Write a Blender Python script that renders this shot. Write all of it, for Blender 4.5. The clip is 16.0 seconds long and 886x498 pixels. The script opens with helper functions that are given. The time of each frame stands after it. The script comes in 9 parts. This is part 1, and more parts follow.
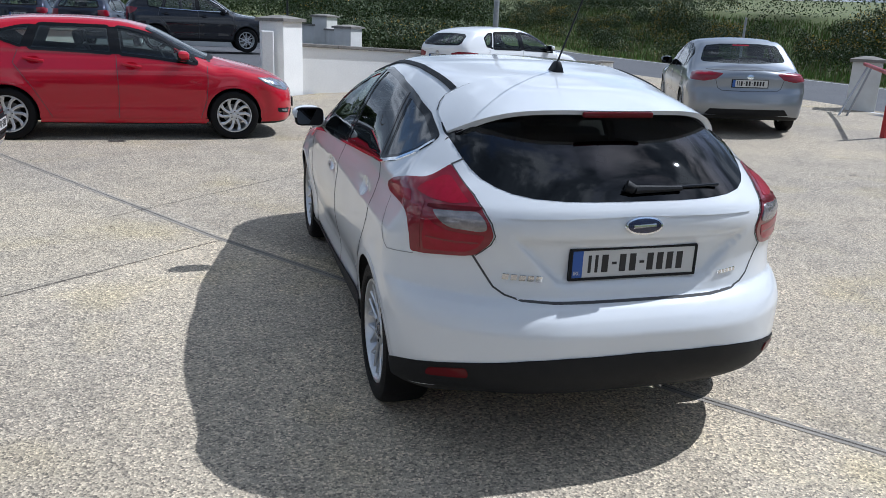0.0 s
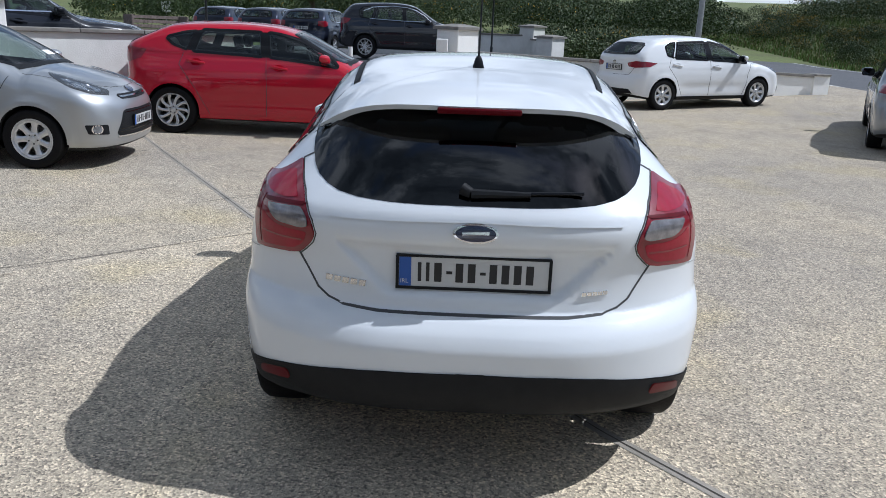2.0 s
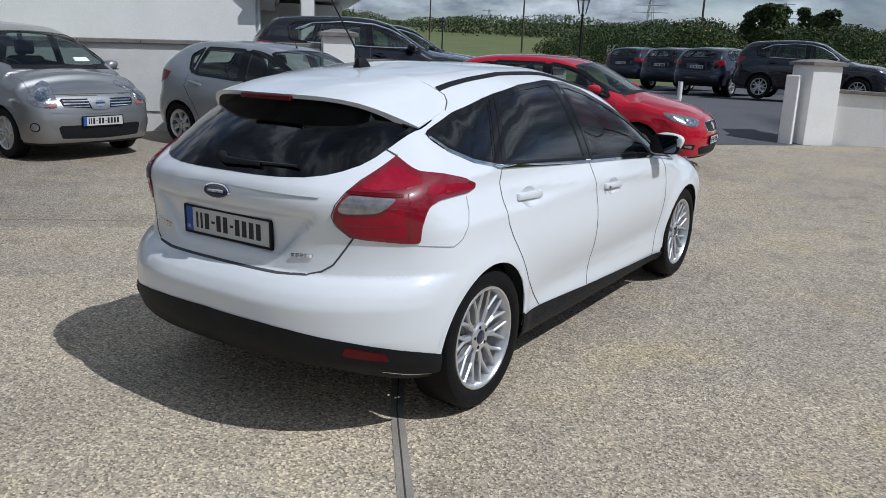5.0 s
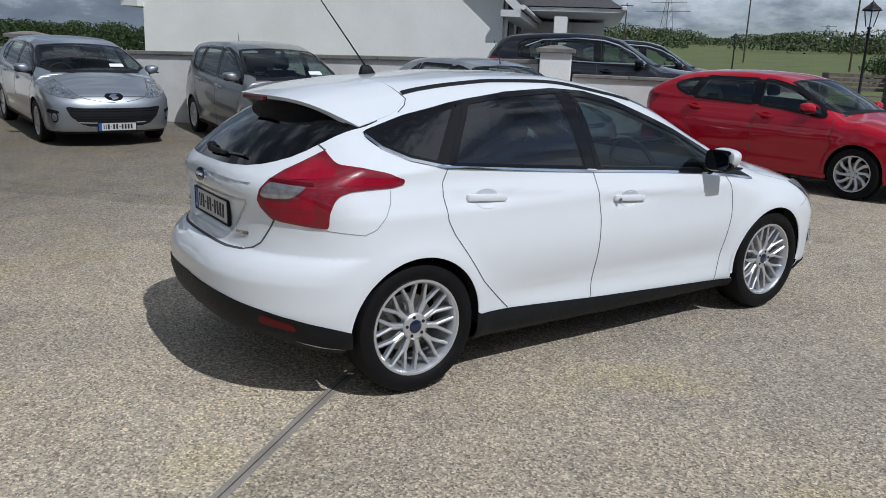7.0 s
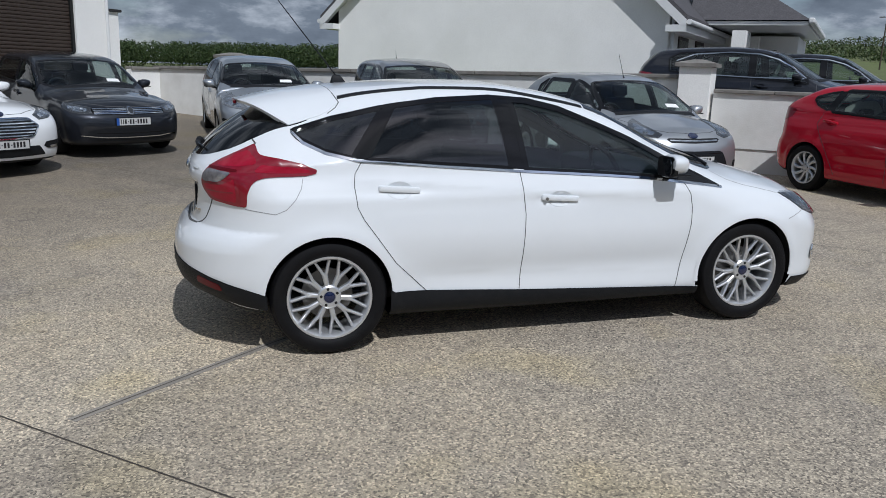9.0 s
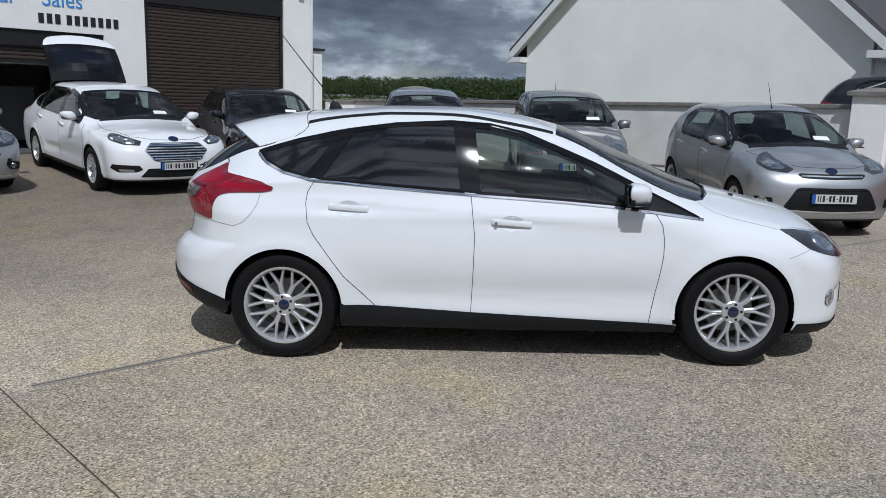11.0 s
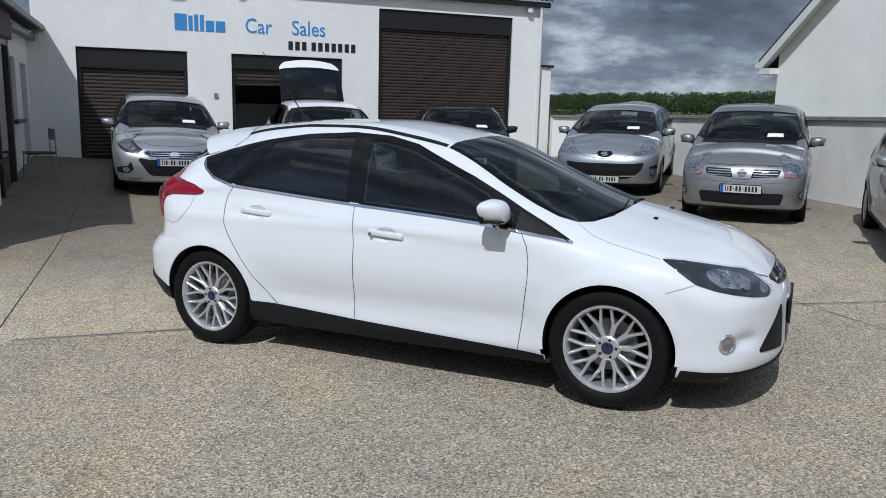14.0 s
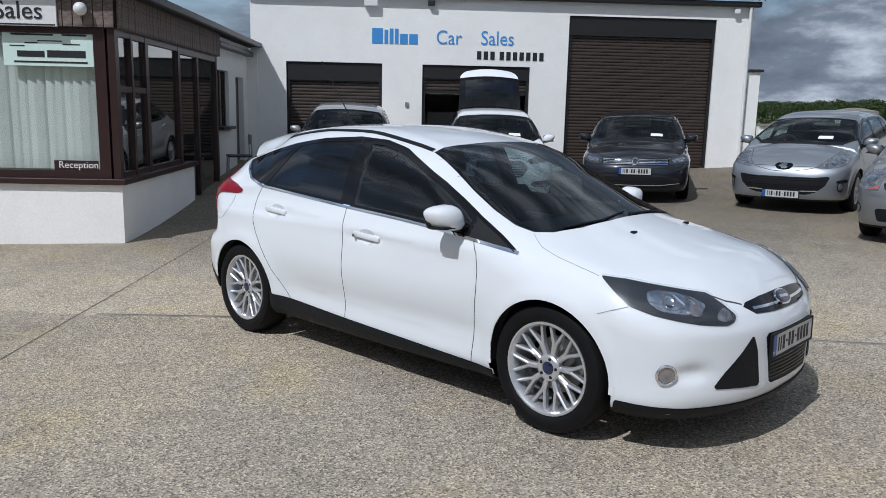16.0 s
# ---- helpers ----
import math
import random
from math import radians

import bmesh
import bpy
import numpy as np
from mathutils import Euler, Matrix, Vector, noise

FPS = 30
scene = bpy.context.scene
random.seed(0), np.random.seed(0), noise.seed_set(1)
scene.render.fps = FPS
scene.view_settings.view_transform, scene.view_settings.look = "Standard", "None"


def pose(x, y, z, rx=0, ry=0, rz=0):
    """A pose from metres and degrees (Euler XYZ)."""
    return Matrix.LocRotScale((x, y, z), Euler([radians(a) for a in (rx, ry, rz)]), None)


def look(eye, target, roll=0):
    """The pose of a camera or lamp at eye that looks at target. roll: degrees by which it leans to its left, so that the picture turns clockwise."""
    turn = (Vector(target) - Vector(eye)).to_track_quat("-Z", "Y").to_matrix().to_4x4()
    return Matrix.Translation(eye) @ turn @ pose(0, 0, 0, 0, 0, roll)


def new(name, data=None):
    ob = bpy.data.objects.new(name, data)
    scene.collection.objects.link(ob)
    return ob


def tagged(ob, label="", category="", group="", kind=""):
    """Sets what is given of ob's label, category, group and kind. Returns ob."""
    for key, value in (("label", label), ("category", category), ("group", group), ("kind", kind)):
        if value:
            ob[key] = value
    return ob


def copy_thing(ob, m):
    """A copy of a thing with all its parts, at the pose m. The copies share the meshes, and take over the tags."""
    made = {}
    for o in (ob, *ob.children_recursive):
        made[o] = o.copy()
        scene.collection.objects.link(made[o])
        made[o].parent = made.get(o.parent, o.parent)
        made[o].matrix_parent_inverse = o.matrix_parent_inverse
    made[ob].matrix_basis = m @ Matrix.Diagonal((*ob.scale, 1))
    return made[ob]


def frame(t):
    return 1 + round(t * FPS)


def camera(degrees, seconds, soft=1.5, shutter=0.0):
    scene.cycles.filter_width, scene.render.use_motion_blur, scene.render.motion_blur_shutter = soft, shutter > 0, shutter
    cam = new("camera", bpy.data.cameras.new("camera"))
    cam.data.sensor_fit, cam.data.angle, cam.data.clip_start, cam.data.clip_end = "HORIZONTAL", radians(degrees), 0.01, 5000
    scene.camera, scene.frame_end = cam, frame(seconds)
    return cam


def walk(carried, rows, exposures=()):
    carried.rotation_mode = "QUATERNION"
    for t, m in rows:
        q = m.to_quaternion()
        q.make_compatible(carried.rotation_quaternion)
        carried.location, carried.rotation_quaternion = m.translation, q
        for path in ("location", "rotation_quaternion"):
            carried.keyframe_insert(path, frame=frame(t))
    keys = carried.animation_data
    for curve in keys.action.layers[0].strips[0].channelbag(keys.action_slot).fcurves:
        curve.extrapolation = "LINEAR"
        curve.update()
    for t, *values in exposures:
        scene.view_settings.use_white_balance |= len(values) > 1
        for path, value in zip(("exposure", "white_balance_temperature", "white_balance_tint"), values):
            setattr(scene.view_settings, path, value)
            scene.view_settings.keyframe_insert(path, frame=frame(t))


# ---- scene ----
cam = camera(59.3, 16.0, soft=0.7)
PATH = [
    (0, (-1.49, -4.549, 1.609), (-0.952, -2.702, 1.063), 2.3),
    (0.5, (-1.141, -4.607, 1.605), (-0.743, -2.724, 1.06), 2.3),
    (1, (-0.769, -4.637, 1.612), (-0.506, -2.73, 1.069), 2.3),
    (1.5, (-0.429, -4.536, 1.594), (-0.309, -2.614, 1.053), 2.4),
    (2, (-0.062, -4.577, 1.581), (-0.094, -2.651, 1.041), 2.3),
    (2.5, (0.343, -4.499, 1.543), (0.144, -2.583, 1.005), 2.2),
    (3, (0.774, -4.488, 1.536), (0.403, -2.596, 1.005), 2.2),
    (3.5, (1.229, -4.469, 1.553), (0.685, -2.616, 1.031), 2.2),
    (6, (3.203, -3.691, 1.475), (1.806, -2.337, 1.012), 2.4),
    (6.5, (3.479, -3.411, 1.494), (1.958, -2.197, 1.03), 2.4),
    (7, (3.818, -3.159, 1.509), (2.197, -2.084, 1.045), 2.3),
    (7.5, (4.07, -2.84, 1.481), (2.369, -1.896, 1.016), 2.3),
    (8, (4.427, -2.556, 1.502), (2.659, -1.743, 1.039), 2.2),
    (10.5, (5.268, -0.725, 1.524), (3.311, -0.598, 1.132), 1.9),
    (11, (5.306, -0.297, 1.53), (3.343, -0.34, 1.15), 1.8),
    (11.5, (5.232, 0.11, 1.548), (3.277, -0.085, 1.173), 1.7),
    (12, (5.238, 0.572, 1.569), (3.302, 0.231, 1.198), 1.7),
    (12.5, (5.098, 0.962, 1.539), (3.189, 0.491, 1.171), 1.6),
    (13, (5.02, 1.395, 1.547), (3.144, 0.805, 1.181), 1.5),
    (13.5, (4.934, 1.825, 1.564), (3.099, 1.119, 1.2), 1.5),
    (14, (4.77, 2.169, 1.578), (2.985, 1.343, 1.216), 1.5),
    (14.5, (4.679, 2.557, 1.597), (2.959, 1.601, 1.237), 1.4),
    (15, (4.417, 2.837, 1.549), (2.782, 1.743, 1.191), 1.4),
    (15.5, (4.152, 3.137, 1.56), (2.616, 1.907, 1.203), 1.3),
    (16, (3.867, 3.425, 1.586), (2.431, 2.078, 1.232), 1.3),
]
walk(cam, [(t, look(eye, target, roll)) for t, eye, target, roll in PATH],
     exposures=[(0, 0.03, 5680, 10), (2.0, -0.10, 5720, 10), (3.7, -0.26, 5800, 10), (6, -0.52, 5930, 10), (8.2, -0.54, 5930, 10), (12, -0.53, 5870, 10), (16, -0.45, 5880, 10)])


# ---- world, sun and exposure ----
SUN_TO = Vector((0.62, 0.07, 0.78)).normalized()
world = bpy.data.worlds.new("sky")
scene.world = world
world.use_nodes = True


def build_sky(nt):
    nt.nodes.clear()
    out = nt.nodes.new("ShaderNodeOutputWorld")
    bg = nt.nodes.new("ShaderNodeBackground")
    sky = nt.nodes.new("ShaderNodeTexSky")
    sky.sky_type = "NISHITA"
    sky.sun_disc = False
    sky.sun_elevation = math.asin(SUN_TO.z)
    sky.sun_rotation = math.atan2(SUN_TO.x, SUN_TO.y)
    sky.air_density, sky.dust_density = 1.0, 1.2
    # broken cloud all over the sky, flattened towards the horizon
    co = nt.nodes.new("ShaderNodeTexCoord")
    mp = nt.nodes.new("ShaderNodeMapping")
    mp.inputs["Scale"].default_value = (1.0, 1.0, 2.6)
    big = nt.nodes.new("ShaderNodeTexNoise")
    big.inputs["Scale"].default_value, big.inputs["Detail"].default_value, big.inputs["Roughness"].default_value = 2.1, 9.0, 0.56
    big.inputs["Distortion"].default_value = 0.25
    ramp = nt.nodes.new("ShaderNodeValToRGB")
    ramp.color_ramp.elements[0].position, ramp.color_ramp.elements[1].position = 0.36, 0.50
    shade = nt.nodes.new("ShaderNodeTexNoise")
    shade.inputs["Scale"].default_value, shade.inputs["Detail"].default_value, shade.inputs["Roughness"].default_value = 3.4, 10.0, 0.6
    tone = nt.nodes.new("ShaderNodeValToRGB")
    el = tone.color_ramp.elements
    el[0].position, el[0].color = 0.36, (0.95, 1.15, 1.45, 1)
    el[1].position, el[1].color = 0.60, (6.0, 6.3, 6.7, 1)
    e = el.new(0.49)
    e.color = (1.9, 2.2, 2.6, 1)
    mix = nt.nodes.new("ShaderNodeMix")
    mix.data_type = "RGBA"
    link = nt.links.new
    link(co.outputs["Generated"], mp.inputs["Vector"])
    link(mp.outputs["Vector"], big.inputs["Vector"])
    link(mp.outputs["Vector"], shade.inputs["Vector"])
    link(big.outputs["Fac"], ramp.inputs["Fac"])
    link(shade.outputs["Fac"], tone.inputs["Fac"])
    link(ramp.outputs["Color"], mix.inputs["Factor"])
    link(sky.outputs["Color"], mix.inputs["A"])
    link(tone.outputs["Color"], mix.inputs["B"])
    link(mix.outputs["Result"], bg.inputs["Color"])
    bg.inputs["Strength"].default_value = 0.14
    link(bg.outputs["Background"], out.inputs["Surface"])


build_sky(world.node_tree)
sun = new("sun", bpy.data.lights.new("sun", "SUN"))
sun.data.energy, sun.data.angle, sun.data.color = 4.2, radians(0.55), (1.0, 0.98, 0.95)
sun.matrix_world = look((30 * SUN_TO.x, 30 * SUN_TO.y, 30 * SUN_TO.z), (0, 0, 0))


# ---- materials ----
def material(name, base, rough=0.5, metal=0.0, coat=0.0, spec=0.5, vary=0.0, scale=8.0, fine=0.0, fine_scale=120.0, bump=0.0, bump_scale=150.0,
             dark=None, rough_vary=0.0, island=0.0, emission=0.0):
    """A surface with two scales of colour variation, roughness variation and fine relief, all in object metres."""
    m = bpy.data.materials.new(name)
    m.use_nodes = True
    nt = m.node_tree
    b = nt.nodes["Principled BSDF"]
    b.inputs["Base Color"].default_value = (*base, 1)
    b.inputs["Roughness"].default_value, b.inputs["Metallic"].default_value = rough, metal
    b.inputs["Coat Weight"].default_value, b.inputs["Coat Roughness"].default_value = coat, 0.03
    b.inputs["Specular IOR Level"].default_value = spec
    link = nt.links.new
    if emission:
        b.inputs["Emission Color"].default_value = (*base, 1)
        b.inputs["Emission Strength"].default_value = emission
    if vary or fine or bump or rough_vary:
        co = nt.nodes.new("ShaderNodeTexCoord")
        n1 = nt.nodes.new("ShaderNodeTexNoise")
        n1.inputs["Scale"].default_value, n1.inputs["Detail"].default_value, n1.inputs["Roughness"].default_value = scale, 6.0, 0.6
        link(co.outputs["Object"], n1.inputs["Vector"])
        d = dark if dark else tuple(c * 0.55 for c in base)
        prev = None
        if vary:
            r = nt.nodes.new("ShaderNodeMapRange")
            r.inputs["From Min"].default_value, r.inputs["From Max"].default_value = 0.35, 0.68
            r.inputs["To Min"].default_value, r.inputs["To Max"].default_value = 0.0, vary
            link(n1.outputs["Fac"], r.inputs["Value"])
            mx = nt.nodes.new("ShaderNodeMix")
            mx.data_type = "RGBA"
            mx.inputs["A"].default_value, mx.inputs["B"].default_value = (*base, 1), (*d, 1)
            link(r.outputs["Result"], mx.inputs["Factor"])
            prev = mx.outputs["Result"]
        if fine:
            n2 = nt.nodes.new("ShaderNodeTexNoise")
            n2.inputs["Scale"].default_value, n2.inputs["Detail"].default_value = fine_scale, 3.0
            link(co.outputs["Object"], n2.inputs["Vector"])
            hs = nt.nodes.new("ShaderNodeHueSaturation")
            r2 = nt.nodes.new("ShaderNodeMapRange")
            r2.inputs["From Min"].default_value, r2.inputs["From Max"].default_value = 0.3, 0.7
            r2.inputs["To Min"].default_value, r2.inputs["To Max"].default_value = 1 - fine, 1 + fine
            link(n2.outputs["Fac"], r2.inputs["Value"])
            link(r2.outputs["Result"], hs.inputs["Value"])
            if prev:
                link(prev, hs.inputs["Color"])
            else:
                hs.inputs["Color"].default_value = (*base, 1)
            prev = hs.outputs["Color"]
        if island:
            g = nt.nodes.new("ShaderNodeNewGeometry")
            hs = nt.nodes.new("ShaderNodeHueSaturation")
            r3 = nt.nodes.new("ShaderNodeMapRange")
            r3.inputs["To Min"].default_value, r3.inputs["To Max"].default_value = 1 - island, 1 + island
            link(g.outputs["Random Per Island"], r3.inputs["Value"])
            link(r3.outputs["Result"], hs.inputs["Value"])
            if prev:
                link(prev, hs.inputs["Color"])
            else:
                hs.inputs["Color"].default_value = (*base, 1)
            prev = hs.outputs["Color"]
        if prev:
            link(prev, b.inputs["Base Color"])
        if rough_vary:
            r4 = nt.nodes.new("ShaderNodeMapRange")
            r4.inputs["To Min"].default_value, r4.inputs["To Max"].default_value = max(rough - rough_vary, 0), min(rough + rough_vary, 1)
            link(n1.outputs["Fac"], r4.inputs["Value"])
            link(r4.outputs["Result"], b.inputs["Roughness"])
        if bump:
            n3 = nt.nodes.new("ShaderNodeTexNoise")
            n3.inputs["Scale"].default_value, n3.inputs["Detail"].default_value = bump_scale, 4.0
            link(co.outputs["Object"], n3.inputs["Vector"])
            bp = nt.nodes.new("ShaderNodeBump")
            bp.inputs["Strength"].default_value, bp.inputs["Distance"].default_value = bump, 0.01
            link(n3.outputs["Fac"], bp.inputs["Height"])
            link(bp.outputs["Normal"], b.inputs["Normal"])
    return m


def glass(name, tint, gloss=0.06):
    m = bpy.data.materials.new(name)
    m.use_nodes = True
    nt = m.node_tree
    nt.nodes.clear()
    out, mx = nt.nodes.new("ShaderNodeOutputMaterial"), nt.nodes.new("ShaderNodeMixShader")
    tr, gl, lw = nt.nodes.new("ShaderNodeBsdfTransparent"), nt.nodes.new("ShaderNodeBsdfGlossy"), nt.nodes.new("ShaderNodeLayerWeight")
    pw, mr = nt.nodes.new("ShaderNodeMath"), nt.nodes.new("ShaderNodeMapRange")
    pw.operation = "POWER"
    pw.inputs[1].default_value = 4.5
    mr.inputs["To Min"].default_value, mr.inputs["To Max"].default_value = gloss, 1.0
    tr.inputs["Color"].default_value = (*tint, 1)
    gl.inputs["Roughness"].default_value = 0.015
    lw.inputs["Blend"].default_value = 0.5
    nt.links.new(lw.outputs["Facing"], pw.inputs[0])
    nt.links.new(pw.outputs["Value"], mr.inputs["Value"])
    nt.links.new(mr.outputs["Result"], mx.inputs["Fac"])
    nt.links.new(tr.outputs["BSDF"], mx.inputs[1])
    nt.links.new(gl.outputs["BSDF"], mx.inputs[2])
    nt.links.new(mx.outputs["Shader"], out.inputs["Surface"])
    return m


def paint(name, base, metal=0.0, rough=0.32, dirt=0.06):
    return material(name, base, rough=rough, metal=metal, coat=1.0, spec=0.1, vary=dirt, scale=3.0, rough_vary=0.05, dark=tuple(c * 0.6 + 0.03 for c in base))


PAINT_WHITE = paint("white_paint", (0.735, 0.755, 0.775))
PAINT_WHITE_B = paint("white_paint_second", (0.78, 0.79, 0.80))
PAINT_RED = paint("red_paint", (0.43, 0.002, 0.018), rough=0.4)
PAINT_SILVER = paint("silver_paint", (0.44, 0.452, 0.465), metal=0.8, rough=0.42)
PAINT_SILVER_B = paint("blue_silver_paint", (0.37, 0.392, 0.42), metal=0.8, rough=0.42)
PAINT_GREY = paint("warm_grey_paint", (0.31, 0.314, 0.316), metal=0.8, rough=0.42)
PAINT_BLACK = paint("black_paint", (0.012, 0.013, 0.018), rough=0.25)
PAINT_DARK = paint("dark_grey_paint", (0.018, 0.020, 0.026), metal=0.4, rough=0.3)
PAINT_GREY_BLUE = paint("grey_blue_paint", (0.27, 0.29, 0.32), metal=0.8, rough=0.36)
PAINT_BLUE = paint("dark_blue_paint", (0.012, 0.016, 0.032), metal=0.4, rough=0.3)
TRIM = material("black_plastic", (0.008, 0.009, 0.011), rough=0.55, spec=0.2, vary=0.3, scale=20, dark=(0.02, 0.02, 0.021), bump=0.15, bump_scale=900)
GLOSS_BLACK = material("gloss_black_trim", (0.008, 0.008, 0.009), rough=0.07, spec=0.3)
UNDER = material("underbody", (0.012, 0.012, 0.012), rough=0.9, vary=0.5, scale=6)
GAP = material("panel_gap", (0.07, 0.07, 0.072), rough=0.9)
SEAM = material("faint_seam", (0.30, 0.305, 0.31), rough=0.8)
LINING = material("interior_lining", (0.035, 0.035, 0.038), rough=0.85, vary=0.4, scale=5)
SEAT = material("seat_cloth", (0.03, 0.03, 0.034), rough=0.95, vary=0.4, scale=30, bump=0.3, bump_scale=700)
RUBBER = material("tyre_rubber", (0.005, 0.005, 0.006), rough=0.58, spec=0.16, vary=0.35, scale=15, dark=(0.012, 0.011, 0.011), bump=0.25, bump_scale=300)
ALLOY = material("silver_alloy", (0.66, 0.67, 0.69), rough=0.30, metal=0.75, vary=0.25, scale=30, dark=(0.4, 0.4, 0.4))
DISC = material("brake_disc", (0.25, 0.24, 0.23), rough=0.45, metal=0.8, vary=0.4, scale=20)
CHROME = material("chrome", (0.82, 0.83, 0.85), rough=0.08, metal=1.0)
LAMP_RED = material("red_lamp_lens", (0.21, 0.002, 0.014), rough=0.3, coat=1.0, spec=0.2, vary=0.35, scale=22, dark=(0.12, 0.001, 0.005))
LAMP_BRIGHT_RED = material("bright_red_lens", (0.31, 0.004, 0.024), rough=0.3, coat=0.5, spec=0.1, vary=0.5, scale=40, dark=(0.22, 0.003, 0.008))
LAMP_DARK_RED = material("dark_red_lens", (0.10, 0.002, 0.006), rough=0.3, coat=0.3, spec=0.1)
LAMP_CLEAR = material("clear_lamp_lens", (0.36, 0.34, 0.35), rough=0.18, metal=0.6, vary=0.6, scale=35, dark=(0.16, 0.15, 0.15))
LAMP_BOWL = material("lamp_reflector", (0.72, 0.74, 0.77), rough=0.16, metal=1.0, vary=0.5, scale=40, dark=(0.3, 0.3, 0.32))
LAMP_CHROME = material("bright_reflector", (0.82, 0.84, 0.87), rough=0.14, metal=1.0, vary=0.7, scale=18, dark=(0.25, 0.26, 0.28), bump=0.5, bump_scale=45)
LAMP_PALE = material("pale_lamp_case", (0.27, 0.28, 0.30), rough=0.2, metal=0.25, coat=0.5, vary=0.8, scale=16, dark=(0.05, 0.05, 0.055))
LAMP_PINK = material("pale_red_indicator", (0.45, 0.14, 0.12), rough=0.25, coat=0.5, vary=0.4, scale=40, dark=(0.3, 0.08, 0.07))
LAMP_CASE = material("lamp_dark_case", (0.03, 0.032, 0.036), rough=0.3, coat=0.5)
GLASS_CLEAR = glass("window_glass", (0.62, 0.70, 0.66), 0.08)
GLASS_TINT = glass("privacy_glass", (0.10, 0.115, 0.13), 0.11)
GLASS_DARK = glass("dark_privacy_glass", (0.045, 0.05, 0.06))
GLASS_SCREEN = glass("windscreen_glass", (0.30, 0.37, 0.41), 0.06)
GLASS_PARKED = glass("parked_windscreen_glass", (0.50, 0.58, 0.58), 0.05)
LAMP_GLASS = glass("lamp_cover_glass", (0.95, 0.96, 0.97), 0.04)
PLATE = material("plate_white", (0.56, 0.56, 0.55), rough=0.35, vary=0.1, scale=20)
PLATE_BLUE = material("plate_blue", (0.02, 0.09, 0.36), rough=0.35)
INK = material("black_ink", (0.012, 0.012, 0.014), rough=0.5)
BADGE_BLUE = material("badge_blue", (0.006, 0.012, 0.05), rough=0.15, coat=0.8)
MIRROR = material("mirror_glass", (0.07, 0.08, 0.095), rough=0.02, metal=1.0)
PAPER = material("white_paper", (0.8, 0.8, 0.78), rough=0.7)


# ---- mesh helpers ----
def empty(name, m=None):
    ob = new(name)
    ob.empty_display_size = 0.1
    if m is not None:
        ob.matrix_world = m
    return ob


def mesh_part(name, verts, faces, mat, parent=None, label="", smooth=False, normals=None):
    """One mesh object from arrays, under its thing."""
    me = bpy.data.meshes.new(name)
    me.from_pydata([tuple(map(float, v)) for v in verts], [], [tuple(map(int, q)) for q in faces])
    me.materials.append(mat)
    if smooth or normals is not None:
        me.polygons.foreach_set("use_smooth", [True] * len(me.polygons))
    if normals is not None:
        me.normals_split_custom_set_from_vertices([tuple(map(float, n)) for n in normals])
    ob = new(name, me)
    if parent is not None:
        ob.parent = parent
    if label:
        tagged(ob, label)
    return ob


def part(name, bm, mat, parent=None, label="", smooth=False):
    """Links a bmesh as ONE mesh object under a thing or under a part."""
    me = bpy.data.meshes.new(name)
    bm.normal_update()
    bm.to_mesh(me)
    bm.free()
    me.materials.append(mat)
    if smooth:
        me.polygons.foreach_set("use_smooth", [True] * len(me.polygons))
        me.set_sharp_from_angle(angle=radians(40))
    ob = new(name, me)
    if parent is not None:
        ob.parent = parent
    if label:
        tagged(ob, label)
    return ob


def add_box(bm, x0, x1, y0, y1, z0, z1, m=None, bevel=0.0, seg=2):
    vs = bmesh.ops.create_cube(bm, size=1.0)["verts"]
    t = Matrix.Translation(((x0 + x1) / 2, (y0 + y1) / 2, (z0 + z1) / 2)) @ Matrix.Diagonal((x1 - x0, y1 - y0, z1 - z0, 1))
    bmesh.ops.transform(bm, matrix=t, verts=vs)
    if bevel:
        es = list({e for v in vs for e in v.link_edges})
        r = bmesh.ops.bevel(bm, geom=es, offset=bevel, segments=seg, profile=0.5, affect="EDGES", clamp_overlap=True)
        vs = list({v for f in r["faces"] for v in f.verts} | {v for v in vs if v.is_valid})
    if m is not None:
        bmesh.ops.transform(bm, matrix=m, verts=vs)
    return vs


def box_bm(x0, x1, y0, y1, z0, z1, m=None, bevel=0.0):
    bm = bmesh.new()
    add_box(bm, x0, x1, y0, y1, z0, z1, m, bevel)
    return bm


def add_tube(bm, p, q, r0, r1=None, seg=12):
    p, q = Vector(p), Vector(q)
    r1 = r0 if r1 is None else r1
    d = q - p
    m = Matrix.Translation((p + q) / 2) @ d.to_track_quat("Z", "Y").to_matrix().to_4x4()
    return bmesh.ops.create_cone(bm, cap_ends=True, segments=seg, radius1=r0, radius2=r1, depth=d.length, matrix=m)["verts"]


def revolve(profile, seg, axis="x", a0=0.0):
    """A surface of revolution; profile: (along the axis, radius)."""
    n = len(profile)
    vs, fs = [], []
    for i in range(seg):
        a = a0 + 2 * math.pi * i / seg
        for u, r in profile:
            vs.append((u, r * math.cos(a), r * math.sin(a)) if axis == "x" else (r * math.cos(a), r * math.sin(a), u))
    for i in range(seg):
        j = (i + 1) % seg
        for k in range(n - 1):
            fs.append((i * n + k, j * n + k, j * n + k + 1, i * n + k + 1))
    return vs, fs


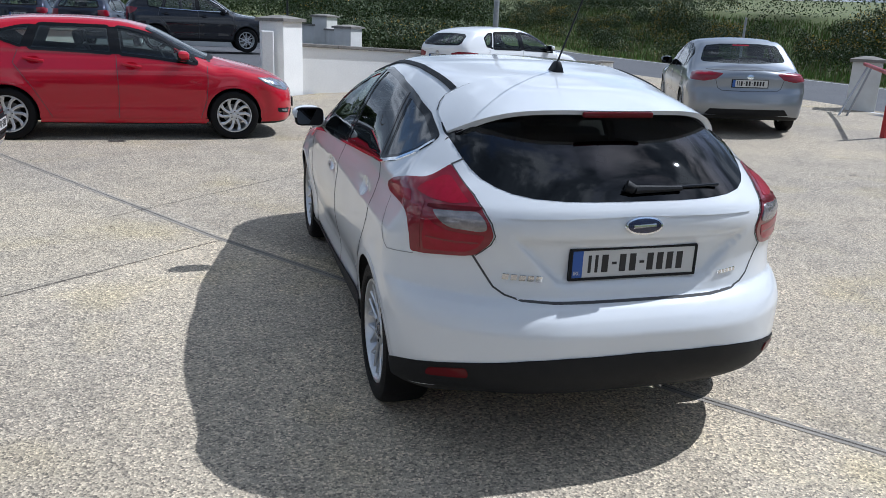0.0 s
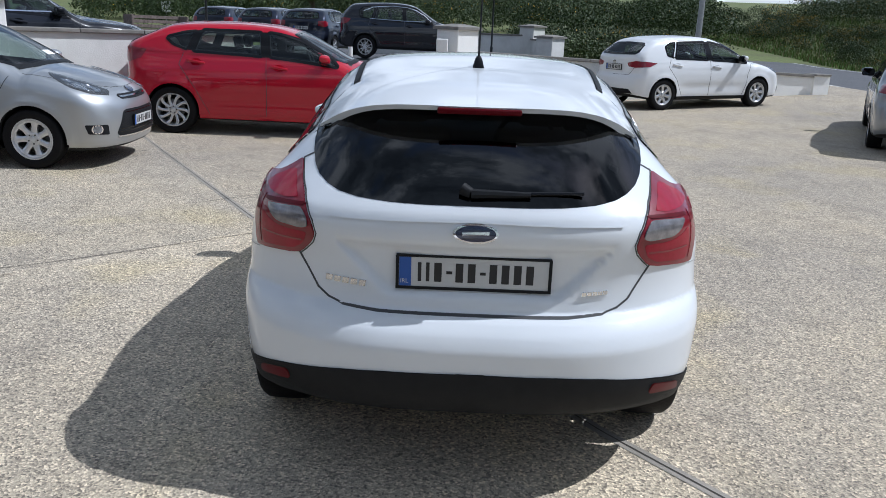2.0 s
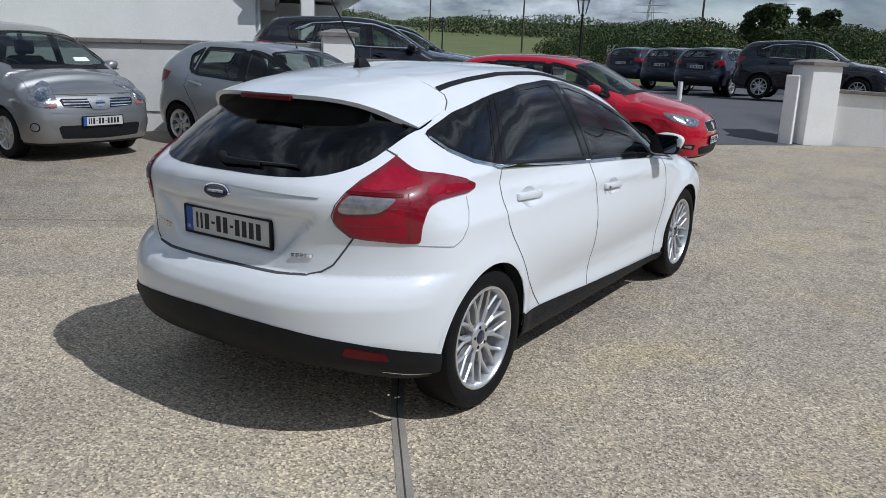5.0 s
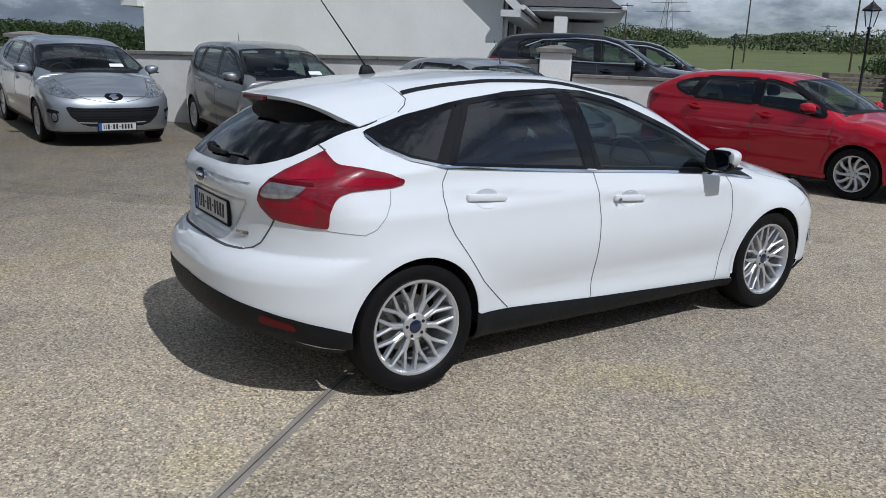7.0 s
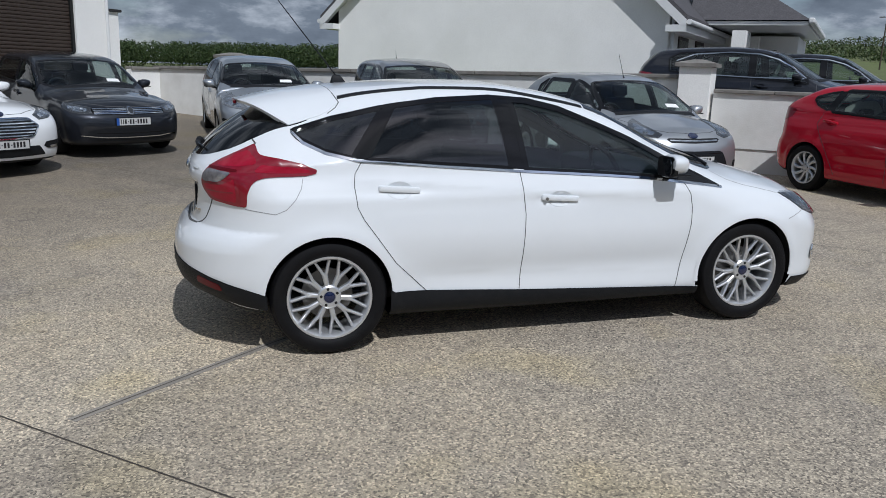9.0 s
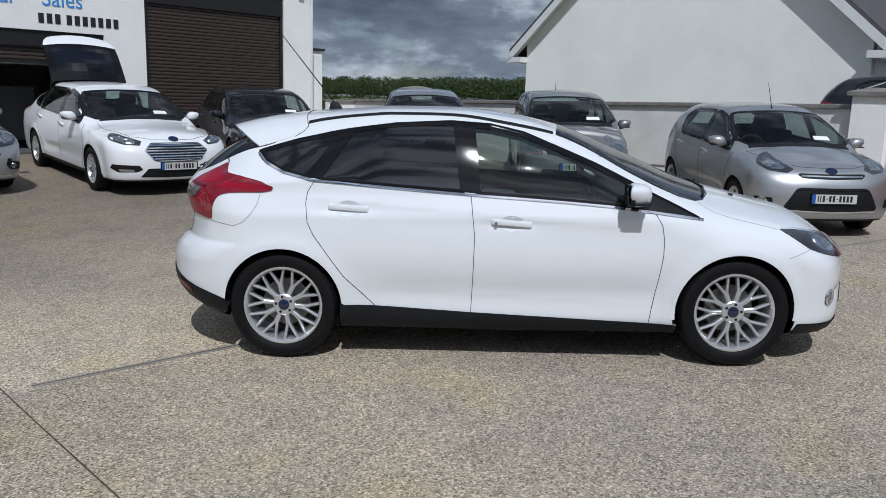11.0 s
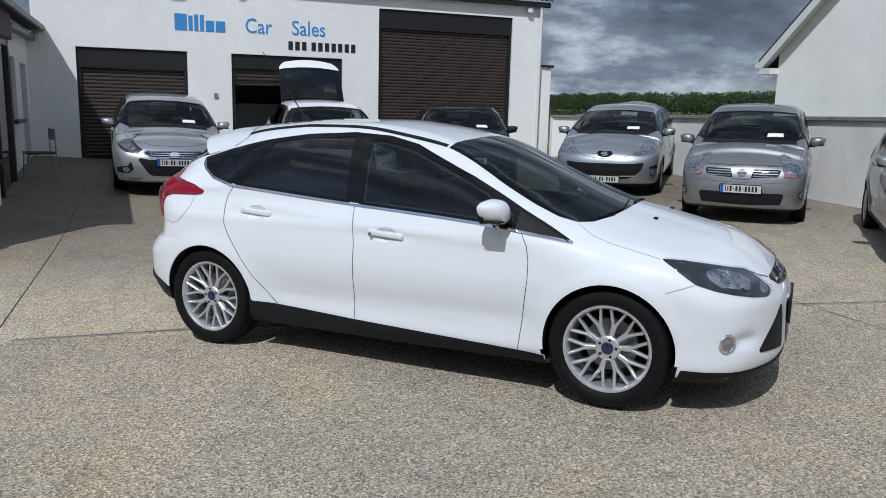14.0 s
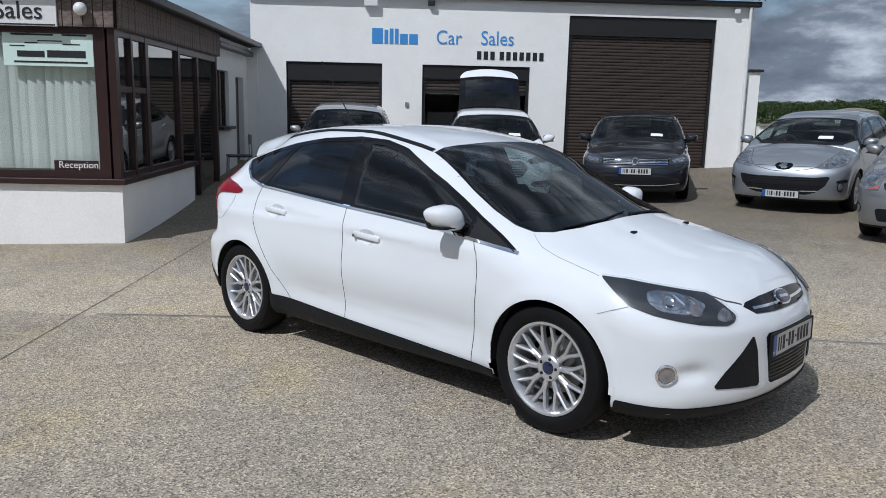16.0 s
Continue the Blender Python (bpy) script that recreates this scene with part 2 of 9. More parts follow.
class Curve:
    """A smooth curve through points, without overshoot."""

    def __init__(self, pts):
        p = sorted(pts)
        x, y = np.array([a for a, b in p], float), np.array([b for a, b in p], float)
        h = np.diff(x)
        d = np.diff(y) / h
        m = np.zeros(len(x))
        m[0], m[-1] = d[0], d[-1]
        for i in range(1, len(x) - 1):
            if d[i - 1] * d[i] > 0:
                w1, w2 = 2 * h[i] + h[i - 1], h[i] + 2 * h[i - 1]
                m[i] = (w1 + w2) / (w1 / d[i - 1] + w2 / d[i])
        self.x = np.linspace(x[0], x[-1], 500)
        i = np.clip(np.searchsorted(x, self.x) - 1, 0, len(h) - 1)
        t = (self.x - x[i]) / h[i]
        self.y = (y[i] * (1 + 2 * t) * (1 - t) ** 2 + h[i] * m[i] * t * (1 - t) ** 2 + y[i + 1] * t * t * (3 - 2 * t) + h[i] * m[i + 1] * t * t * (t - 1))

    def __call__(self, v):
        return np.interp(v, self.x, self.y)


def smax(a, b, k):
    h = np.maximum(k - np.abs(a - b), 0) / k
    return np.maximum(a, b) + h * h * k * 0.25


def inside(poly, px, py):
    """Which of the points lie in the polygon."""
    r = np.zeros(len(px), bool)
    n = len(poly)
    for i in range(n):
        (x0, y0), (x1, y1) = poly[i], poly[(i + 1) % n]
        if y0 == y1:
            continue
        c = ((y0 > py) != (y1 > py)) & (px < (x1 - x0) * (py - y0) / (y1 - y0) + x0)
        r ^= c
    return r


def dense(pts, step, closed=True):
    out = []
    n = len(pts)
    for i in range(n if closed else n - 1):
        a, b = np.array(pts[i], float), np.array(pts[(i + 1) % n], float)
        k = max(1, int(np.ceil(np.linalg.norm(b - a) / step)))
        out += [tuple(a + (b - a) * j / k) for j in range(k)]
    if not closed:
        out.append(tuple(pts[-1]))
    return out


def rounded(pts, r=0.02, n=4):
    """A closed outline with its corners rounded."""
    out = []
    m = len(pts)
    for i in range(m):
        a, b, c = (np.array(pts[(i + k - 1) % m], float) for k in range(3))
        u, v = a - b, c - b
        lu, lv = np.linalg.norm(u), np.linalg.norm(v)
        d = min(r, lu * 0.45, lv * 0.45)
        p, q = b + u / lu * d, b + v / lv * d
        for k in range(n + 1):
            t = k / n
            out.append(tuple((1 - t) ** 2 * p + 2 * t * (1 - t) * b + t * t * q))
    return out


def signed_area(pts):
    return 0.5 * sum(pts[i][0] * pts[(i + 1) % len(pts)][1] - pts[(i + 1) % len(pts)][0] * pts[i][1] for i in range(len(pts)))


def offset_line(pts, d, closed=True):
    """The outline moved to its right by d (outwards, where it runs counter-clockwise)."""
    p = np.array(pts, float)
    if closed:
        t = np.roll(p, -1, 0) - np.roll(p, 1, 0)
    else:
        t = np.gradient(p, axis=0)
    t /= np.maximum(np.linalg.norm(t, axis=1, keepdims=True), 1e-9)
    return p + np.stack([t[:, 1], -t[:, 0]], 1) * d


def fill_2d(pts, step):
    """Triangles that fill an outline, with inner points on a grid."""
    from mathutils.geometry import delaunay_2d_cdt
    ring = dense(pts, step)
    arr = np.array(ring)
    lo, hi = arr.min(0), arr.max(0)
    gx, gy = np.meshgrid(np.arange(lo[0] + step * 0.5, hi[0], step), np.arange(lo[1] + step * 0.5, hi[1], step))
    gx, gy = gx.ravel(), gy.ravel()
    ok = inside(ring, gx, gy)
    gx, gy = gx[ok], gy[ok]
    if len(gx):
        d = np.min(np.hypot(gx[:, None] - arr[None, :, 0], gy[:, None] - arr[None, :, 1]), 1)
        gx, gy = gx[d > step * 0.45], gy[d > step * 0.45]
    co = [Vector(p) for p in ring] + [Vector(p) for p in zip(gx, gy)]
    n = len(ring)
    r = delaunay_2d_cdt(co, [(i, (i + 1) % n) for i in range(n)], [], 1, 1e-5)
    v, f = np.array([tuple(c) for c in r[0]]), [tuple(t) for t in r[2]]
    f = [t if signed_area([v[i] for i in t]) > 0 else t[::-1] for t in f]
    return v, f


# ---- cars: a body surface from its profiles, with panels, glass and lamps laid on it ----
class Body:
    """The outer surface of a car, in its own frame: x to its right, y ahead from between the axles, z up from the road."""

    def __init__(self, s):
        self.s = s
        self.top, self.plan, self.belt, self.bot = Curve(s["top"]), Curve(s["plan"]), Curve(s["belt"]), Curve(s["bot"])
        self.front, self.rear = Curve([(z, y) for y, z in s["front"]]), Curve([(z, y) for y, z in s["rear"]])
        self.side, self.crown = Curve(s["side"]), Curve(s["crown"])
        self.sweep = Curve(s.get("tail_z", [(0.0, 1.0), (2.0, 1.0)]))
        self.lean = Curve(s.get("lean", [(-3.0, 0.0), (3.0, 0.0)]))
        self.wy = (s["axles"][0], s["axles"][1])

    def f(self, x, y, z):
        s = self.s
        ax = np.abs(x)
        belt = self.belt(y)
        dz = np.maximum(z - belt, 0)
        w = self.plan(y) + self.side(np.minimum(z, belt)) - (s["tumble"] + self.lean(y)) * dz - s["tumble2"] * dz * dz
        for hy in self.wy:
            r = np.hypot(y - hy, z - s["hub"])
            w = w + s["flare"] * np.exp(-(np.maximum(r - s["arch"], 0) / 0.055) ** 2) * (z < 0.8)
        for yc, zc, sy, sz, d in s.get("dents", ()):
            w = w + d * np.exp(-(((z - zc) / sz) ** 2)) / (1 + np.exp(-(sy - np.abs(y - yc)) / 0.06))
        for y0, y1, z0, slope, fall, d in s.get("creases", ()):
            t = (z0 + slope * y - z) / fall
            ends = 1 / (1 + np.exp(-(y - y0) / 0.07)) / (1 + np.exp((y - y1) / 0.07))
            w = w - d * ends * np.where(t < 0, 0.0, t * np.exp(1 - t))
        a = ax - w
        b = (z - self.top(y) + self.crown(y) * (ax / 0.7) ** 2) * 0.85
        c = (y - self.front(z) + s["nose"] * (ax / 0.9) ** s["nose_pow"]) * 0.9
        d = (self.rear(z) + s["tail"] * self.sweep(z) * (ax / 0.9) ** s["tail_pow"] - y) * 0.85
        for top_half, low_half, z0, z1, depth in s.get("hollows", ()):
            half = low_half + (top_half - low_half) * (z - z0) / (z1 - z0)
            m = [1 / (1 + np.exp(-np.clip(q / 0.007, -40, 40))) for q in (half - ax, z - z0, z1 - z)]
            d = d + depth * m[0] * m[1] * m[2]
        e = self.bot(y) - z
        v = smax(a, b, s.get("k_roof", 0.14))
        v = smax(v, c, 0.13)
        v = smax(v, d, s.get("k_tail", 0.10))
        for x0, y0, z0, r, rz, depth in s.get("pits", ()):
            v = v + depth * np.exp(-((ax - x0) ** 2 + (y - y0) ** 2) / (r * r) - ((z - z0) / rz) ** 2)
        return smax(v, e, 0.06)

    def grad(self, p, h=0.004):
        g = np.stack([self.f(*(p + o).T) - self.f(*(p - o).T) for o in np.eye(3) * h], 1)
        return g / np.maximum(np.linalg.norm(g, axis=1, keepdims=True), 1e-9)

    def mesh(self, h):
        """The surface as quads of about h metres."""
        s = self.s
        xs = np.arange(-1.1 + h / 2, 1.1, h)
        xs = np.concatenate([-np.arange(h / 2, 1.1, h)[::-1], np.arange(h / 2, 1.1, h)])
        ys = np.arange(min(y for y, z in s["rear"]) - 3 * h, max(y for y, z in s["front"]) + 3 * h, h)
        zs = np.arange(min(z for y, z in s["bot"]) - 3 * h, max(z for y, z in s["top"]) + 4 * h, h)
        X, Y, Z = np.meshgrid(xs, ys, zs, indexing="ij")
        V = self.f(X.ravel(), Y.ravel(), Z.ravel()).reshape(X.shape)
        I = V < 0
        nx, ny, nz = V.shape
        acc, cnt = np.zeros((nx - 1, ny - 1, nz - 1, 3)), np.zeros((nx - 1, ny - 1, nz - 1))
        corner = [(i, j, k) for i in (0, 1) for j in (0, 1) for k in (0, 1)]

        def at(A, c):
            return A[c[0]:nx - 1 + c[0], c[1]:ny - 1 + c[1], c[2]:nz - 1 + c[2]]

        for c0 in corner:
            for ax in range(3):
                if c0[ax]:
                    continue
                c1 = tuple(c0[i] + (i == ax) for i in range(3))
                v0, v1 = at(V, c0), at(V, c1)
                m = at(I, c0) != at(I, c1)
                t = np.where(m, v0 / np.where(m, v0 - v1, 1), 0)
                for i, A in enumerate((X, Y, Z)):
                    acc[..., i] += np.where(m, at(A, c0) * (1 - t) + at(A, c1) * t, 0)
                cnt += m
        ok = cnt > 0
        idx = -np.ones(cnt.shape, int)
        idx[ok] = np.arange(ok.sum())
        P = acc[ok] / cnt[ok][:, None]
        for _ in range(4):
            g = self.grad(P)
            v = self.f(*P.T)
            P = P - np.clip(v, -h, h)[:, None] * g * 0.9
        faces = []
        for ax in range(3):
            b, c = (ax + 1) % 3, (ax + 2) % 3
            lo = [slice(None)] * 3
            hi = [slice(None)] * 3
            lo[ax], hi[ax] = slice(0, -1), slice(1, None)
            A, B = I[tuple(lo)], I[tuple(hi)]
            w = np.argwhere(A != B)
            w = w[(w[:, b] > 0) & (w[:, c] > 0) & (w[:, b] < I.shape[b] - 1) & (w[:, c] < I.shape[c] - 1)]
            q = []
            for db, dc in ((-1, -1), (0, -1), (0, 0), (-1, 0)):
                o = w.copy()
                o[:, b] += db
                o[:, c] += dc
                q.append(idx[o[:, 0], o[:, 1], o[:, 2]])
            q = np.stack(q, 1)
            flip = ~A[tuple(w.T)]
            q[flip] = q[flip][:, ::-1]
            faces.append(q)
        return P, np.concatenate(faces), self.grad(P)

    def cast(self, O, D, far):
        """The first points at which rays from outside meet the body."""
        n = 90
        ts = np.linspace(0, far, n)
        vals = np.stack([self.f(*(O + D * t).T) for t in ts], 1)
        neg = vals < 0
        first = np.where(neg.any(1), neg.argmax(1), vals.argmin(1))
        lo, hi = ts[np.maximum(first - 1, 0)], ts[first]
        for _ in range(22):
            mid = (lo + hi) / 2
            m = self.f(*(O + D * mid[:, None]).T) > 0
            lo, hi = np.where(m, mid, lo), np.where(m, hi, mid)
        return O + D * hi[:, None]

    def project(self, kind, uv):
        uv = np.array(uv, float)
        u, v = uv[:, 0], uv[:, 1]
        z0 = np.zeros(len(u))
        if kind == "side":
            return self.cast(np.stack([z0 + 1.2, u, v], 1), np.array([-1.0, 0, 0]), 1.15)
        if kind == "rear":
            return self.cast(np.stack([u, z0 - 3.2, v], 1), np.array([0, 1.0, 0]), 3.0)
        if kind == "front":
            return self.cast(np.stack([u, z0 + 3.2, v], 1), np.array([0, -1.0, 0]), 3.0)
        if kind == "top":
            return self.cast(np.stack([u, v, z0 + 2.4], 1), np.array([0, 0, -1.0]), 2.1)
        ay = self.s["corner_y"][1 if kind == "corner_front" else 0]
        sg = 1 if kind == "corner_front" else -1
        d = np.stack([np.sin(u), sg * np.cos(u), z0], 1)
        o = np.stack([z0 + 0.15, z0 + ay, v], 1)
        return self.cast(o + d * 1.8, -d, 1.7)

    def to_corner(self, kind, pts):
        """Points near a corner of the body as angle and height."""
        ay = self.s["corner_y"][1 if kind == "corner_front" else 0]
        sg = 1 if kind == "corner_front" else -1
        return [(math.atan2(x - 0.15, sg * (y - ay)), z) for x, y, z in pts]

    def patch(self, kind, pts, step=0.03, off=0.004, thick=0.006):
        """A piece that covers an outline on the body: its points, faces and normals."""
        if signed_area(pts) < 0:
            pts = pts[::-1]
        uv, tris = fill_2d(pts, step)
        P = self.project(kind, uv)
        N = self.grad(P)
        # faces look outwards
        a = np.array([np.cross(P[t[1]] - P[t[0]], P[t[2]] - P[t[0]]) @ N[t[0]] for t in tris])
        if a.sum() < 0:
            tris = [t[::-1] for t in tris]
        edge = {}
        for t in tris:
            for i in range(3):
                edge[(t[i], t[(i + 1) % 3])] = 1
        rim = [e for e in edge if (e[1], e[0]) not in edge]
        n = len(P)
        V = np.concatenate([P + N * off, P + N * (off - thick)])
        F = list(tris) + [(b, a, a + n, b + n) for a, b in rim]
        return V, F, np.concatenate([N, N])

    def ribbon(self, kind, pts, inner, outer, closed=True, off=0.005, thick=0.005, step=0.03):
        """A strip along a line on the body, from inner to outer beside it."""
        if closed and signed_area(pts) < 0:
            pts = pts[::-1]
        line = dense(pts, step, closed)
        A, B = self.project(kind, offset_line(line, -inner, closed)), self.project(kind, offset_line(line, outer, closed))
        NA, NB = self.grad(A), self.grad(B)
        n = len(line)
        V = np.concatenate([A + NA * off, B + NB * off, A + NA * (off - thick), B + NB * (off - thick)])
        F = []
        for i in range(n if closed else n - 1):
            j = (i + 1) % n
            F += [(i, j, n + j, n + i), (n + i, n + j, 3 * n + j, 3 * n + i), (2 * n + i, 2 * n + j, j, i)]
        c = np.cross(V[F[0][1]] - V[F[0][0]], V[F[0][3]] - V[F[0][0]]) @ NA[0]
        if c < 0:
            F = [q[::-1] for q in F]
        return V, F, np.concatenate([NA, NB, NA, NB])


def both(name, vfn, mat, parent, label=""):
    """A piece and its mirror image on the other side. Returns the two."""
    V, F, N = vfn
    a = mesh_part(name, V, F, mat, parent, label, normals=N)
    m = np.array([-1.0, 1, 1])
    b = mesh_part(name, V * m, [q[::-1] for q in F], mat, parent, label, normals=N * m)
    return a, b


def one(name, vfn, mat, parent, label=""):
    V, F, N = vfn
    return mesh_part(name, V, F, mat, parent, label, normals=N)


def bar(bm, p, q, w0, w1, d):
    """A flat spoke from p to q, in the wheel's plane, with a raised ridge."""
    p, q = Vector(p), Vector(q)
    t = (q - p).normalized()
    n = Vector((1, 0, 0)).cross(t).normalized()
    rows = []
    for c, w in ((p, w0), (q, w1)):
        rows.append([bm.verts.new(c + n * w * k + Vector((x, 0, 0))) for k, x in ((-1, -d), (-1, -0.006), (-0.35, 0), (0.35, 0), (1, -0.006), (1, -d))])
    for i in range(5):
        bm.faces.new((rows[0][i], rows[0][i + 1], rows[1][i + 1], rows[1][i]))


WHEELS = {}


def wheel_meshes(radius, rim, width, style):
    """The meshes of a wheel, its outer side towards +x: tyre, rim, spokes, hub cap, nuts and disc."""
    key = (radius, rim, width, style)
    if key in WHEELS:
        return WHEELS[key]
    h = width / 2
    tyre = [(-h * 0.75, rim), (-h, rim + 0.02), (-h, rim + 0.5 * (radius - rim)), (-h * 0.93, radius - 0.018), (-h * 0.75, radius - 0.004), (-h * 0.3, radius), (0, radius), (h * 0.3, radius),
            (h * 0.75, radius - 0.004), (h * 0.93, radius - 0.018), (h * 1.0, rim + 0.55 * (radius - rim)), (h * 0.98, rim + 0.022), (h * 0.86, rim + 0.004), (h * 0.80, rim - 0.002), (0, rim - 0.015)]
    barrel = [(h * 0.80, rim - 0.004), (h * 0.86, rim + 0.006), (h * 0.90, rim + 0.004), (h * 0.90, rim - 0.006), (h * 0.78, rim - 0.016), (h * 0.3, rim - 0.024), (-h * 0.8, rim - 0.026)]
    bm = bmesh.new()
    face = h * 0.72

    def pt(r, a, x=0.0):
        return (face - 0.012 + 0.02 * (r / rim) ** 2 + x, r * math.sin(a), r * math.cos(a))

    n = {"mesh": 10, "ten": 10, "seven": 7, "five": 5, "cover": 9, "double": 5}[style]
    for i in range(n):
        a = 2 * math.pi * i / n
        st = math.pi / n
        if style == "mesh":
            for sg in (-1, 1):
                bar(bm, pt(0.05, a), pt(rim * 0.56, a + sg * st * 0.16), 0.012, 0.009, 0.03)
                bar(bm, pt(rim * 0.54, a + sg * st * 0.15), pt(rim - 0.008, a + sg * st * 0.62), 0.0085, 0.0075, 0.03)
        elif style == "ten":
            for r0, r1, a0, a1, w0, w1 in ((0.05, rim * 0.5, 0.0, 0.12, 0.020, 0.015), (rim * 0.48, rim * 0.76, 0.11, 0.36, 0.015, 0.017), (rim * 0.74, rim - 0.006, 0.34, 0.85, 0.017, 0.020)):
                bar(bm, pt(r0, a + st * a0), pt(r1, a + st * a1), w0, w1, 0.03)
        elif style == "double":
            for sg in (-1, 1):
                bar(bm, pt(0.05, a), pt(rim - 0.008, a + sg * st * 0.42), 0.014, 0.012, 0.035)
        elif style == "seven":
            bar(bm, pt(0.05, a), pt(rim * 0.62, a), 0.034, 0.026, 0.035)
            bar(bm, pt(rim * 0.60, a), pt(rim - 0.006, a), 0.026, 0.044, 0.035)
            for sg in (-1, 1):
                bar(bm, pt(rim - 0.020, a), pt(rim - 0.016, a + sg * st), 0.016, 0.014, 0.03)
        elif style == "cover":
            bar(bm, pt(0.04, a), pt(rim - 0.006, a), 0.026, 0.05, 0.02)
        else:
            bar(bm, pt(0.05, a), pt(rim * 0.6, a), 0.028, 0.022, 0.035)
            for sg in (-1, 1):
                bar(bm, pt(rim * 0.55, a + sg * 0.03), pt(rim - 0.008, a + sg * st * 0.34), 0.014, 0.012, 0.035)
    spokes = bpy.data.meshes.new("spokes")
    bm.normal_update()
    bm.to_mesh(spokes)
    bm.free()
    spokes.materials.append(ALLOY)

    def rev(name, profile, seg, mat, sm=True):
        v, q = revolve(profile, seg)
        me = bpy.data.meshes.new(name)
        me.from_pydata(v, [], q)
        me.materials.append(mat)
        me.polygons.foreach_set("use_smooth", [sm] * len(me.polygons))
        me.set_sharp_from_angle(angle=radians(35))
        return me

    x = face + 0.0
    out = dict(tyre=rev("tyre", tyre, 56, RUBBER), rim=rev("rim", barrel, 48, ALLOY), spokes=spokes,
               hub=rev("hub", [(x - 0.04, 0.066), (x - 0.008, 0.066), (x - 0.002, 0.058), (x - 0.002, 0.034), (x - 0.006, 0.031)], 24, ALLOY),
               cap=rev("hub_cap", [(x - 0.01, 0.031), (x - 0.001, 0.030), (x + 0.003, 0.02), (x + 0.004, 0.0)], 20, BADGE_BLUE if style == "mesh" else ALLOY),
               # nuts near-black: the shade of their recesses is put into the colour
               nut=rev("wheel_nut", [(0, 0.0135), (0.004, 0.0135), (0.0045, 0.009), (0.012, 0.008), (0.013, 0.0)], 12, UNDER),
               disc=rev("brake_disc", [(-0.02, 0.0), (-0.02, rim * 0.62), (-0.045, rim * 0.62), (-0.045, 0.0)], 32, DISC))
    WHEELS[key] = out
    return out


def add_wheel(parent, x, y, z, spec, left, spin):
    """A wheel: tyre, with its rim, spokes, hub, cap, nuts and disc as pieces of it."""
    radius, rim, width, style = spec
    ms = wheel_meshes(*spec)
    w = new("wheel", ms["tyre"])
    w.parent = parent
    w.matrix_local = pose(x, y, z, 0, 0, 180 if left else 0) @ pose(0, 0, 0, spin)
    for k in ("rim", "spokes", "hub", "cap", "disc"):
        o = new(ms[k].name.split(".")[0], ms[k])
        o.parent = w
    if style != "cover":
        h = width / 2 * 0.72
        for i in range(5):
            a = 2 * math.pi * i / 5
            o = new("wheel_nut", ms["nut"])
            o.parent = w
            o.matrix_local = pose(h - 0.012, 0.047 * math.sin(a), 0.047 * math.cos(a))
    return w


def ellipse(cx, cy, rx, ry, n=28):
    return [(cx + rx * math.cos(2 * math.pi * i / n), cy + ry * math.sin(2 * math.pi * i / n)) for i in range(n)]


def number_plate(parent, body, kind, z, width=0.52, height=0.11, tilt=0.0, writing=True, x=0.0):
    """A white plate with a blue band; its characters as plain bars."""
    p = body.project(kind, [(x, z)])[0]
    sg = 1 if kind == "front" else -1
    m = pose(p[0], p[1] + sg * body.s.get("plate_off", 0.012), z, 0, 0, 180 if kind == "front" else 0) @ pose(0, 0, 0, tilt)
    bm = box_bm(-width / 2, width / 2, -0.004, 0.006, -height / 2, height / 2, bevel=0.003)
    ob = part("number_plate", bm, PLATE, parent)
    ob.matrix_local = m
    fr = bmesh.new()
    for a in ((-width / 2 - 0.006, width / 2 + 0.006, height / 2 - 0.002, height / 2 + 0.006), (-width / 2 - 0.008, width / 2 + 0.008, -height / 2 - 0.008, -height / 2 + 0.002),
              (-width / 2 - 0.008, -width / 2 + 0.003, -height / 2, height / 2), (width / 2 - 0.003, width / 2 + 0.008, -height / 2, height / 2)):
        add_box(fr, a[0], a[1], -0.007, 0.008, a[2], a[3])
    part("plate_surround", fr, TRIM, ob)
    part("plate_band", box_bm(-width / 2 + 0.004, -width / 2 + 0.045, -0.0055, -0.003, -height / 2 + 0.003, height / 2 - 0.003), PLATE_BLUE, ob)
    if body.s.get("locks"):
        words("IRL", 0.021, pose(-width / 2 + 0.0075, -0.0056, -height / 2 + 0.014, 90), PLATE, ob, "country_letters", 0.0006)
    if writing:
        xa = -width / 2 + 0.068
        for k, ch in enumerate("iiI-II-IIII"):
            w, h = {"I": (0.026, 0.034), "i": (0.012, 0.034), "-": (0.020, 0.005)}[ch]
            part("plate_bar", box_bm(xa, xa + w, -0.0055, -0.003, -h, h), INK, ob)
            xa += w + (0.016 if ch != "-" else 0.012)
    return ob


def seat_parts(parent, x, y, z, back=True):
    bm = bmesh.new()
    add_box(bm, x - 0.25, x + 0.25, y - 0.26, y + 0.26, z, z + 0.17, bevel=0.05)
    part("seat_cushion", bm, SEAT, parent, smooth=True)
    bm = bmesh.new()
    add_box(bm, -0.25, 0.25, -0.07, 0.07, 0, 0.62, pose(x, y - 0.27, z + 0.1, 14), bevel=0.05)
    part("seat_back", bm, SEAT, parent, smooth=True)
    bm = bmesh.new()
    add_box(bm, -0.13, 0.13, -0.05, 0.05, 0.64, 0.82, pose(x, y - 0.27, z + 0.1, 12), bevel=0.04)
    part("headrest", bm, SEAT, parent, smooth=True)


